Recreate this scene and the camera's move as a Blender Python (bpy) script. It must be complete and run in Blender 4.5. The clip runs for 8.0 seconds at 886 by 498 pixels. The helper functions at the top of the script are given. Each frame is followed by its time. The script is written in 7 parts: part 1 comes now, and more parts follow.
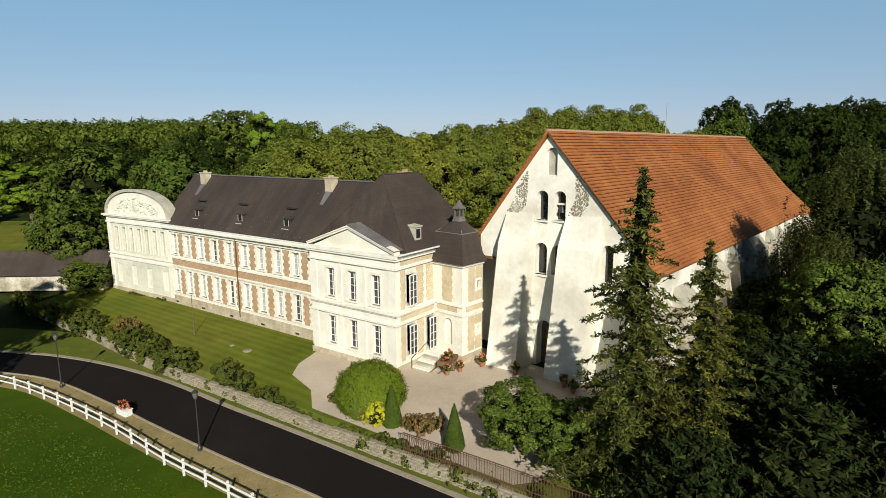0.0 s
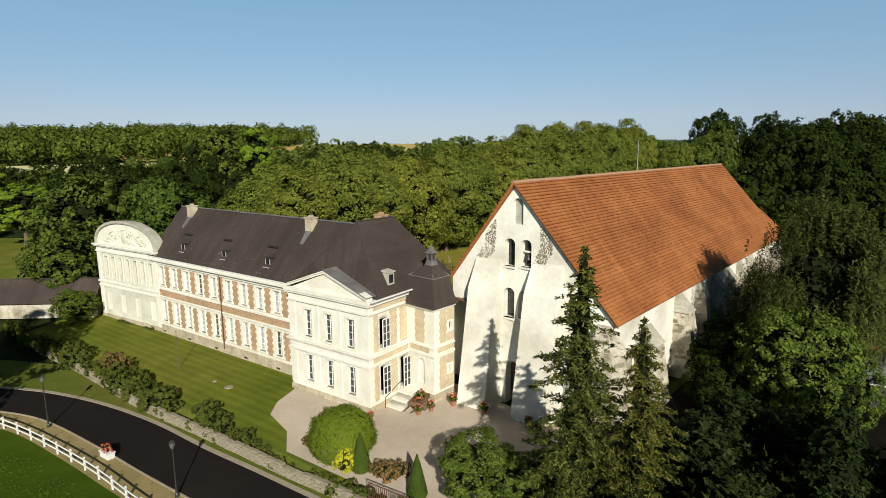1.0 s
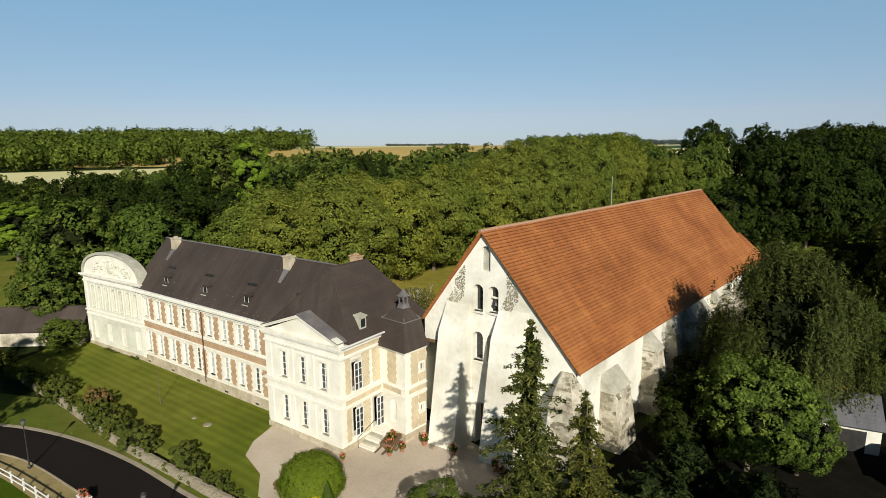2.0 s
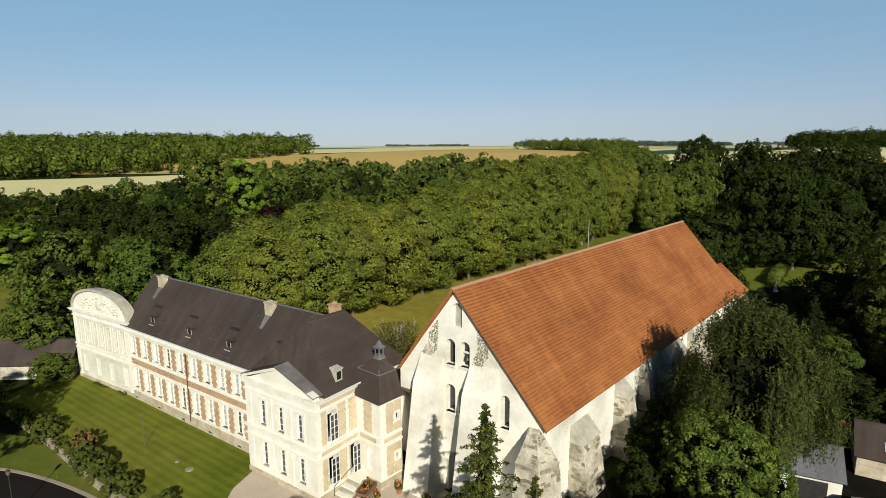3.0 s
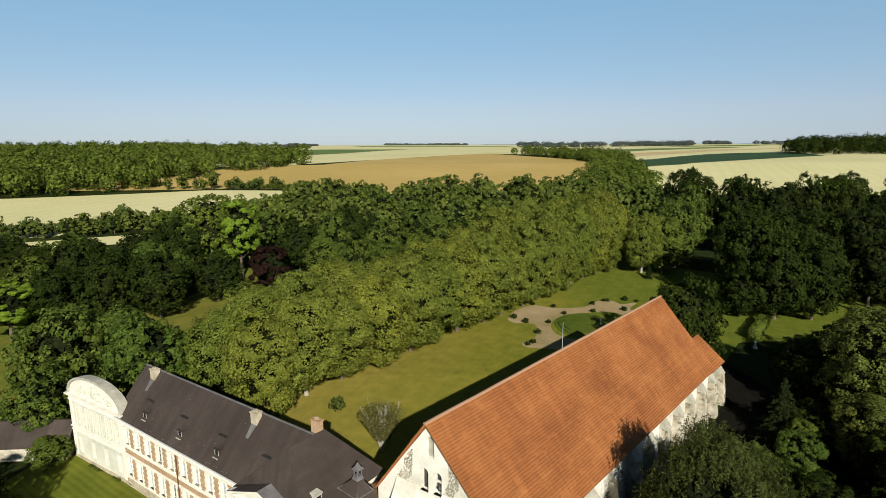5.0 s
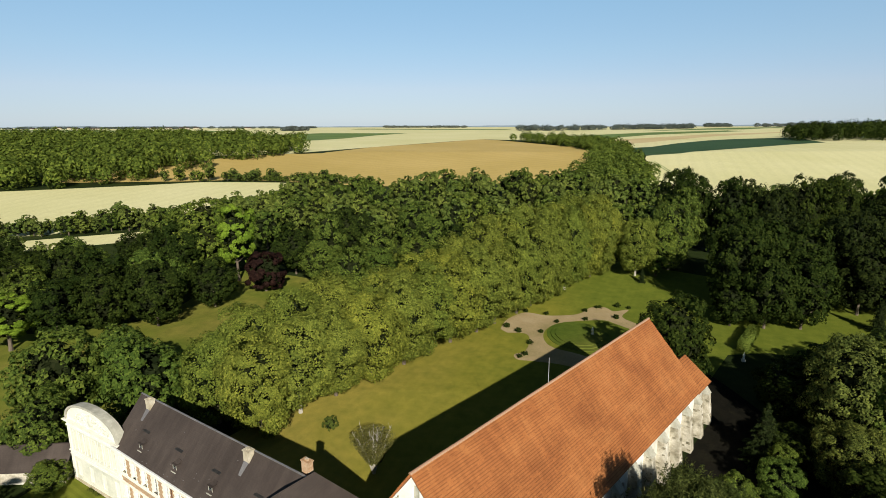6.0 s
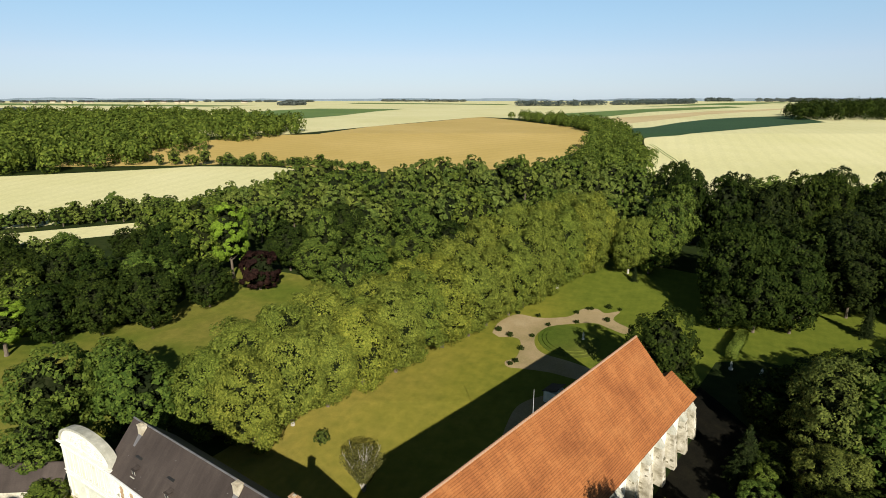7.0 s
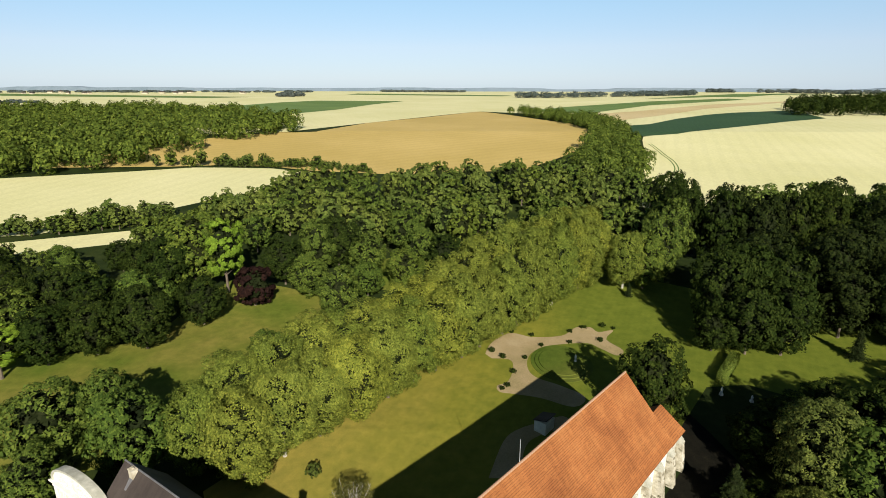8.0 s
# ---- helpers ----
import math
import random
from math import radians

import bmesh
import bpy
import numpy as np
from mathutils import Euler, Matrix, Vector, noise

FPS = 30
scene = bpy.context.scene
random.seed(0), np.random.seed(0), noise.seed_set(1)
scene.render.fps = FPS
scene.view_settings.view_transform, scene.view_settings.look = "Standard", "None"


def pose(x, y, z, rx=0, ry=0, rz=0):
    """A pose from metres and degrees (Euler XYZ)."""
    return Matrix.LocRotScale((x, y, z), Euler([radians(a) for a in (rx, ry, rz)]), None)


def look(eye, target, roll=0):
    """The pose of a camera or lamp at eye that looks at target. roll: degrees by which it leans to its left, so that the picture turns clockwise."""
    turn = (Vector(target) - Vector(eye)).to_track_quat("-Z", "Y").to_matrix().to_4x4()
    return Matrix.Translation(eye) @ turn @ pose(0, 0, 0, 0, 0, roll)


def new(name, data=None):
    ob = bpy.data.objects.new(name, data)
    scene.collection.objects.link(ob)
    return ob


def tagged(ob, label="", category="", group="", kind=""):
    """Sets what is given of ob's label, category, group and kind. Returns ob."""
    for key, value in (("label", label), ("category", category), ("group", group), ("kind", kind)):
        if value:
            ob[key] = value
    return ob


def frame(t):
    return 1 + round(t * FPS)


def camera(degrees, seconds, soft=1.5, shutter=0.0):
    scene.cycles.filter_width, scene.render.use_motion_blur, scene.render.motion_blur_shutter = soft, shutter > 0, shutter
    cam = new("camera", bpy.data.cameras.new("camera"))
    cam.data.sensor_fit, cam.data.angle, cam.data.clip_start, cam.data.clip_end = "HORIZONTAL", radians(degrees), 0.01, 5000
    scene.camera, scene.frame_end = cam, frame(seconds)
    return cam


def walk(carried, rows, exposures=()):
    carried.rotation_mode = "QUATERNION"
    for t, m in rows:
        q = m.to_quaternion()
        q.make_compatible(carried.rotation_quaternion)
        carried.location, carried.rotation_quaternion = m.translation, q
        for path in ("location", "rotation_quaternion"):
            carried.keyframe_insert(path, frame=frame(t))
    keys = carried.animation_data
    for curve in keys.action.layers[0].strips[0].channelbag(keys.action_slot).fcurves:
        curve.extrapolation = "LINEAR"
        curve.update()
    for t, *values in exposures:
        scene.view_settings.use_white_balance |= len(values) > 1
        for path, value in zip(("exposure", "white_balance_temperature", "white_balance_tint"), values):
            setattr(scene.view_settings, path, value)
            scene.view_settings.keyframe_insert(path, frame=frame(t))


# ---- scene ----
cam = camera(75.9, 8.0, 0.5)
PATH = [
    (0, (0.494, -1.245, 17.996), (0.474, 0.723, 17.641), -0.2),
    (0.5, (1.671, -1.748, 19.849), (1.653, 0.22, 19.495), -0.2),
    (1, (2.69, -2.414, 21.888), (2.674, -0.446, 21.531), -0.2),
    (1.5, (3.889, -2.664, 23.776), (3.872, -0.696, 23.416), -0.3),
    (3, (7.46, -3.301, 30.698), (7.441, -1.334, 30.334), -0.2),
    (3.5, (8.255, -3.355, 33.488), (8.237, -1.389, 33.121), -0.2),
    (4, (9.007, -3.495, 36.629), (8.989, -1.529, 36.261), -0.2),
    (4.5, (9.402, -3.618, 39.824), (9.384, -1.653, 39.452), -0.2),
    (5, (9.788, -3.593, 43.159), (9.77, -1.63, 42.779), -0.2),
    (6.5, (11.844, -2.551, 53.178), (11.83, -0.613, 52.684), -0.1),
    (7, (12.538, -1.654, 56.73), (12.526, 0.273, 56.193), -0.0),
    (7.5, (13.131, -0.72, 60.19), (13.12, 1.202, 59.637), 0.1),
    (8, (13.993, 0.248, 63.927), (13.982, 2.164, 63.353), 0.1),
]
EXPOSURES = [(0.0, 0.19), (3.5, 0.15), (5.0, 0.28), (6.5, 0.49), (8.0, 0.64)]
walk(cam, [(t, look(eye, target, roll)) for t, eye, target, roll in PATH], EXPOSURES)

# ---- sky and sun ----
SUN_ELEV, SUN_AZ = 28.0, 169.0          # degrees; azimuth clockwise from +y
world = bpy.data.worlds.new("sky_world")
scene.world = world
world.use_nodes = True
wn = world.node_tree
wn.nodes.clear()
sky = wn.nodes.new("ShaderNodeTexSky")
sky.sky_type = "NISHITA"
sky.sun_disc = False
sky.sun_elevation, sky.sun_rotation = radians(SUN_ELEV), radians(SUN_AZ)
sky.altitude, sky.air_density, sky.dust_density, sky.ozone_density = 100, 0.85, 0.0, 1.5
bg = wn.nodes.new("ShaderNodeBackground")
bg.inputs["Strength"].default_value = 0.0713
wo = wn.nodes.new("ShaderNodeOutputWorld")
tint = wn.nodes.new("ShaderNodeMix")
tint.data_type, tint.blend_type = "RGBA", "MULTIPLY"
tint.inputs[0].default_value, tint.inputs[7].default_value = 1.0, (0.842, 0.968, 1.07, 1)
haze = wn.nodes.new("ShaderNodeMix")
haze.data_type, haze.inputs[0].default_value, haze.inputs[7].default_value = "RGBA", 0.48, (6.4, 7.6, 9.2, 1)
wn.links.new(sky.outputs[0], haze.inputs[6])
wn.links.new(haze.outputs[2], tint.inputs[6])
# the clear sky deepens towards the zenith
height = wn.nodes.new("ShaderNodeSeparateXYZ")
wn.links.new(wn.nodes.new("ShaderNodeTexCoord").outputs["Generated"], height.inputs[0])
deepen = wn.nodes.new("ShaderNodeValToRGB")
SKY = ((0.0, (0.76, 0.76, 0.84)), (0.05, (0.93, 0.84, 0.85)), (0.11, (0.88, 0.9, 0.88)), (0.22, (0.78, 0.94, 0.93)), (0.6, (0.11, 0.13, 0.16)))
while len(deepen.color_ramp.elements) < len(SKY):
    deepen.color_ramp.elements.new(0.5)
for stop, (at, shade) in zip(deepen.color_ramp.elements, SKY):
    stop.position, stop.color = at, (*shade, 1)
wn.links.new(height.outputs[2], deepen.inputs[0])
depth = wn.nodes.new("ShaderNodeMix")
depth.data_type, depth.blend_type = "RGBA", "MULTIPLY"
depth.inputs[0].default_value = 1.0
wn.links.new(tint.outputs[2], depth.inputs[6])
wn.links.new(deepen.outputs[0], depth.inputs[7])
wn.links.new(depth.outputs[2], bg.inputs[0])
wn.links.new(bg.outputs[0], wo.inputs[0])
sun_data = bpy.data.lights.new("sun", "SUN")
sun_data.energy, sun_data.angle, sun_data.color = 5.0, radians(0.5), (1.0, 0.95, 0.84)
sun = new("sun", sun_data)
_e, _a = radians(SUN_ELEV), radians(SUN_AZ)
SUN_DIR = Vector((math.sin(_a) * math.cos(_e), math.cos(_a) * math.cos(_e), math.sin(_e)))
sun.matrix_world = look(SUN_DIR * 200, (0, 0, 0))


# ---- materials ----
def nodes_of(name):
    m = bpy.data.materials.new(name)
    m.use_nodes = True
    t = m.node_tree
    t.nodes.clear()
    return m, t


def ramp(t, fac, stops):
    r = t.nodes.new("ShaderNodeValToRGB")
    while len(r.color_ramp.elements) < len(stops):
        r.color_ramp.elements.new(0.5)
    for e, (p, c) in zip(r.color_ramp.elements, stops):
        e.position, e.color = p, (*c, 1)
    t.links.new(fac, r.inputs[0])
    return r.outputs[0]


def tex_noise(t, vec, scale, detail=4, rough=0.55):
    n = t.nodes.new("ShaderNodeTexNoise")
    n.inputs["Scale"].default_value, n.inputs["Detail"].default_value, n.inputs["Roughness"].default_value = scale, detail, rough
    if vec is not None:
        t.links.new(vec, n.inputs["Vector"])
    return n.outputs["Fac"]


def mix(t, fac, a, b, how="MIX"):
    n = t.nodes.new("ShaderNodeMix")
    n.data_type, n.blend_type = "RGBA", how
    for sock, v in ((n.inputs[0], fac), (n.inputs[6], a), (n.inputs[7], b)):
        if isinstance(v, (int, float)):
            sock.default_value = v
        elif isinstance(v, tuple):
            sock.default_value = (*v, 1)
        else:
            t.links.new(v, sock)
    return n.outputs[2]


def coords(t, scale=(1, 1, 1), kind="Object", rot=(0, 0, 0)):
    c = t.nodes.new("ShaderNodeTexCoord")
    m = t.nodes.new("ShaderNodeMapping")
    m.inputs["Scale"].default_value = scale
    m.inputs["Rotation"].default_value = [radians(a) for a in rot]
    t.links.new(c.outputs[kind], m.inputs[0])
    return m.outputs[0]


def finish(m, t, color, rough=0.85, bump=None, strength=0.3, dist=0.05, spec=0.3, metal=0.0):
    b = t.nodes.new("ShaderNodeBsdfPrincipled")
    o = t.nodes.new("ShaderNodeOutputMaterial")
    if isinstance(color, tuple):
        b.inputs["Base Color"].default_value = (*color, 1)
    else:
        t.links.new(color, b.inputs["Base Color"])
    b.inputs["Roughness"].default_value = rough
    b.inputs["Metallic"].default_value = metal
    b.inputs["Specular IOR Level"].default_value = spec
    if bump is not None:
        u = t.nodes.new("ShaderNodeBump")
        u.inputs["Strength"].default_value, u.inputs["Distance"].default_value = strength, dist
        t.links.new(bump, u.inputs["Height"])
        t.links.new(u.outputs[0], b.inputs["Normal"])
    t.links.new(b.outputs[0], o.inputs[0])
    return m


def mottled(name, c1, c2, c3, big=0.4, small=6.0, rough=0.85, strength=0.3, dist=0.03, spec=0.25, kind="Object", stretch=(1, 1, 1), grain=0.36):
    """Two scales of stains over a base colour, with fine relief."""
    m, t = nodes_of(name)
    v = coords(t, stretch, kind)
    f1, f2 = tex_noise(t, v, big, 5, 0.6), tex_noise(t, v, small, 6, 0.65)
    a = ramp(t, f1, [(0.3, c1), (0.55, c2), (0.75, c3)])
    shade = ramp(t, f2, [(0.25, (1 - grain,) * 3), (0.7, (1 + grain * 0.3,) * 3)])
    return finish(m, t, mix(t, 0.75, a, shade, "MULTIPLY"), rough, f2, strength, dist, spec)


def foliage(name, dark, mid, light, translucent=0.13):
    m, t = nodes_of(name)
    g = t.nodes.new("ShaderNodeNewGeometry")
    o = t.nodes.new("ShaderNodeObjectInfo")
    leaf = ramp(t, g.outputs["Random Per Island"], [(0.0, dark), (0.5, mid), (1.0, light)])
    v = coords(t, (1, 1, 1), "Object")
    patch = ramp(t, tex_noise(t, v, 0.35, 3), [(0.3, (0.7, 0.74, 0.7)), (0.7, (1.2, 1.16, 1.0))])
    own = ramp(t, o.outputs["Random"], [(0.0, (0.8, 0.88, 0.85)), (0.5, (1.0, 1.0, 1.0)), (1.0, (1.12, 1.07, 0.95))])
    col = mix(t, 1.0, mix(t, 0.8, leaf, patch, "MULTIPLY"), own, "MULTIPLY")
    d = t.nodes.new("ShaderNodeBsdfPrincipled")
    d.inputs["Roughness"].default_value, d.inputs["Specular IOR Level"].default_value = 0.75, 0.03
    s = t.nodes.new("ShaderNodeBsdfTranslucent")
    t.links.new(col, d.inputs["Base Color"])
    t.links.new(mix(t, 1.0, col, (1.25, 1.2, 0.5), "MULTIPLY"), s.inputs["Color"])
    x = t.nodes.new("ShaderNodeMixShader")
    x.inputs[0].default_value = translucent
    t.links.new(d.outputs[0], x.inputs[1])
    t.links.new(s.outputs[0], x.inputs[2])
    out = t.nodes.new("ShaderNodeOutputMaterial")
    t.links.new(x.outputs[0], out.inputs[0])
    return m


def grass(name, c1, c2, c3, stripes=0.0, angle=0.0, width=1.2):
    m, t = nodes_of(name)
    v = coords(t, (1, 1, 1), "Object")
    big, mid, fine = tex_noise(t, v, 0.05, 4), tex_noise(t, v, 0.5, 5), tex_noise(t, v, 9.0, 6, 0.7)
    a = ramp(t, big, [(0.35, c1), (0.5, c2), (0.68, c3)])
    b = ramp(t, mid, [(0.3, (0.75, 0.78, 0.7)), (0.7, (1.18, 1.14, 1.05))])
    c = ramp(t, fine, [(0.25, (0.6, 0.62, 0.55)), (0.7, (1.2, 1.2, 1.15))])
    col = mix(t, 0.8, mix(t, 0.8, a, b, "MULTIPLY"), c, "MULTIPLY")
    if stripes:
        w = t.nodes.new("ShaderNodeTexWave")
        w.wave_profile = "SIN"
        w.inputs["Scale"].default_value = 0.314 / width
        w.inputs["Distortion"].default_value, w.inputs["Detail"].default_value = 0.5, 1
        t.links.new(coords(t, (1, 1, 1), "Object", (0, 0, angle)), w.inputs["Vector"])
        st = ramp(t, w.outputs["Fac"], [(0.3, (1 - stripes,) * 3), (0.7, (1 + stripes,) * 3)])
        col = mix(t, 1.0, col, st, "MULTIPLY")
    return finish(m, t, col, 0.9, fine, 0.5, 0.08, 0.04)


def dry_lawn(name, green, mid, dry, n0, n1):
    """Mown grass that is parched on one side of the church and greener on the other."""
    m, t = nodes_of(name)
    v = coords(t, (1, 1, 1), "Object")
    sep = t.nodes.new("ShaderNodeSeparateXYZ")
    t.links.new(coords(t, (1, 1, 1), "Object", (0, 0, 10.9)), sep.inputs[0])
    off = t.nodes.new("ShaderNodeMath")
    off.operation = "MULTIPLY_ADD"
    off.inputs[1].default_value, off.inputs[2].default_value = 46.0, -23.0
    t.links.new(tex_noise(t, v, 0.045, 5, 0.6), off.inputs[0])
    add = t.nodes.new("ShaderNodeMath")
    add.operation = "ADD"
    t.links.new(sep.outputs[0], add.inputs[0])
    t.links.new(off.outputs[0], add.inputs[1])
    mr = t.nodes.new("ShaderNodeMapRange")
    mr.inputs[1].default_value, mr.inputs[2].default_value = n0, n1
    t.links.new(add.outputs[0], mr.inputs[0])
    mid_n, fine = tex_noise(t, v, 0.4, 5, 0.6), tex_noise(t, v, 8.0, 6, 0.7)
    col = ramp(t, mr.outputs[0], [(0.0, dry), (0.5, mid), (1.0, green)])
    col = mix(t, 0.8, col, ramp(t, mid_n, [(0.3, (0.72, 0.78, 0.7)), (0.7, (1.22, 1.15, 1.1))]), "MULTIPLY")
    col = mix(t, 0.7, col, ramp(t, fine, [(0.25, (0.65, 0.67, 0.6)), (0.7, (1.18, 1.18, 1.12))]), "MULTIPLY")
    w = t.nodes.new("ShaderNodeTexWave")
    w.inputs["Scale"].default_value, w.inputs["Distortion"].default_value, w.inputs["Detail"].default_value = 0.2, 0.6, 1
    t.links.new(coords(t, (1, 1, 1), "Object", (0, 0, 25)), w.inputs["Vector"])
    col = mix(t, 1.0, col, ramp(t, w.outputs["Fac"], [(0.3, (0.985,) * 3), (0.7, (1.015,) * 3)]), "MULTIPLY")
    return finish(m, t, col, 0.9, fine, 0.5, 0.08, 0.04)


def crop(name, c1, c2, angle=20.0, row=6.0, mark=0.06):
    m, t = nodes_of(name)
    v = coords(t, (1, 1, 1), "Object")
    f = tex_noise(t, v, 0.012, 6, 0.6)
    fine = tex_noise(t, v, 0.7, 5, 0.7)
    col = ramp(t, f, [(0.35, c1), (0.65, c2)])
    sh = ramp(t, fine, [(0.3, (0.86, 0.86, 0.84)), (0.7, (1.08, 1.08, 1.06))])
    w = t.nodes.new("ShaderNodeTexWave")
    w.inputs["Scale"].default_value, w.inputs["Distortion"].default_value = 0.314 / row, 0.8
    t.links.new(coords(t, (1, 1, 1), "Object", (0, 0, angle)), w.inputs["Vector"])
    st = ramp(t, w.outputs["Fac"], [(0.2, (1 - mark,) * 3), (0.5, (1 + mark * 0.5,) * 3)])
    return finish(m, t, mix(t, 1.0, mix(t, 0.8, col, sh, "MULTIPLY"), st, "MULTIPLY"), 0.9, fine, 0.3, 0.2, 0.15)


def brickwork(name, c1, c2, mortar, scale=(1, 1, 1), rot=(90, 0, 0)):
    m, t = nodes_of(name)
    b = t.nodes.new("ShaderNodeTexBrick")
    b.inputs["Scale"].default_value = 1.0
    b.inputs["Brick Width"].default_value, b.inputs["Row Height"].default_value, b.inputs["Mortar Size"].default_value = 0.23, 0.075, 0.009
    b.inputs["Color1"].default_value, b.inputs["Color2"].default_value, b.inputs["Mortar"].default_value = (*c1, 1), (*c2, 1), (*mortar, 1)
    t.links.new(coords(t, scale, "Object", rot), b.inputs["Vector"])
    f = tex_noise(t, coords(t), 0.8, 5, 0.65)
    sh = ramp(t, f, [(0.3, (0.72, 0.7, 0.68)), (0.7, (1.15, 1.12, 1.1))])
    return finish(m, t, mix(t, 0.8, b.outputs["Color"], sh, "MULTIPLY"), 0.9, b.outputs["Fac"], -0.3, 0.01, 0.2)


def glass(name):
    m, t = nodes_of(name)
    f = tex_noise(t, coords(t), 2.0, 3)
    b = finish(m, t, ramp(t, f, [(0.3, (0.012, 0.014, 0.017)), (0.7, (0.03, 0.034, 0.04))]), 0.06, None, spec=0.8)
    return b


def roofing(name, c1, c2, c3, streak=0.35, row=0.2, strength=0.35, rough=0.8, tile=0.22):
    """Courses across the slope, with stains that run down it (the local x runs along the eave)."""
    m, t = nodes_of(name)
    v = coords(t)
    streaks = tex_noise(t, coords(t, (1.3, 0.12, 0.12)), 1.0, 5, 0.6)
    patch, fine = tex_noise(t, v, 0.18, 5, 0.6), tex_noise(t, v, 7.0, 5, 0.7)
    a = ramp(t, patch, [(0.3, c1), (0.52, c2), (0.72, c3)])
    s = ramp(t, streaks, [(0.35, (1 - streak,) * 3), (0.65, (1 + streak * 0.4,) * 3)])
    f = ramp(t, fine, [(0.25, (0.72, 0.72, 0.72)), (0.7, (1.14, 1.14, 1.14))])
    col = mix(t, 0.8, mix(t, 0.8, a, s, "MULTIPLY"), f, "MULTIPLY")
    bk = t.nodes.new("ShaderNodeTexBrick")
    bk.inputs["Scale"].default_value = 1.0
    bk.inputs["Brick Width"].default_value, bk.inputs["Row Height"].default_value, bk.inputs["Mortar Size"].default_value = tile, row, 0.012
    bk.inputs["Color1"].default_value, bk.inputs["Color2"].default_value = (1.05, 1.05, 1.05, 1), (0.92, 0.92, 0.92, 1)
    bk.inputs["Mortar"].default_value = (0.75, 0.75, 0.75, 1)
    t.links.new(coords(t, (1, 1, 1), "Object", (90, 0, 0)), bk.inputs["Vector"])
    col = mix(t, 0.6, col, bk.outputs["Color"], "MULTIPLY")
    own = t.nodes.new("ShaderNodeObjectInfo")
    col = mix(t, 1.0, col, ramp(t, own.outputs["Random"], [(0.0, (0.93, 0.92, 0.91)), (1.0, (1.06, 1.06, 1.06))]), "MULTIPLY")
    return finish(m, t, col, rough, bk.outputs["Fac"], -strength, 0.02, 0.25)


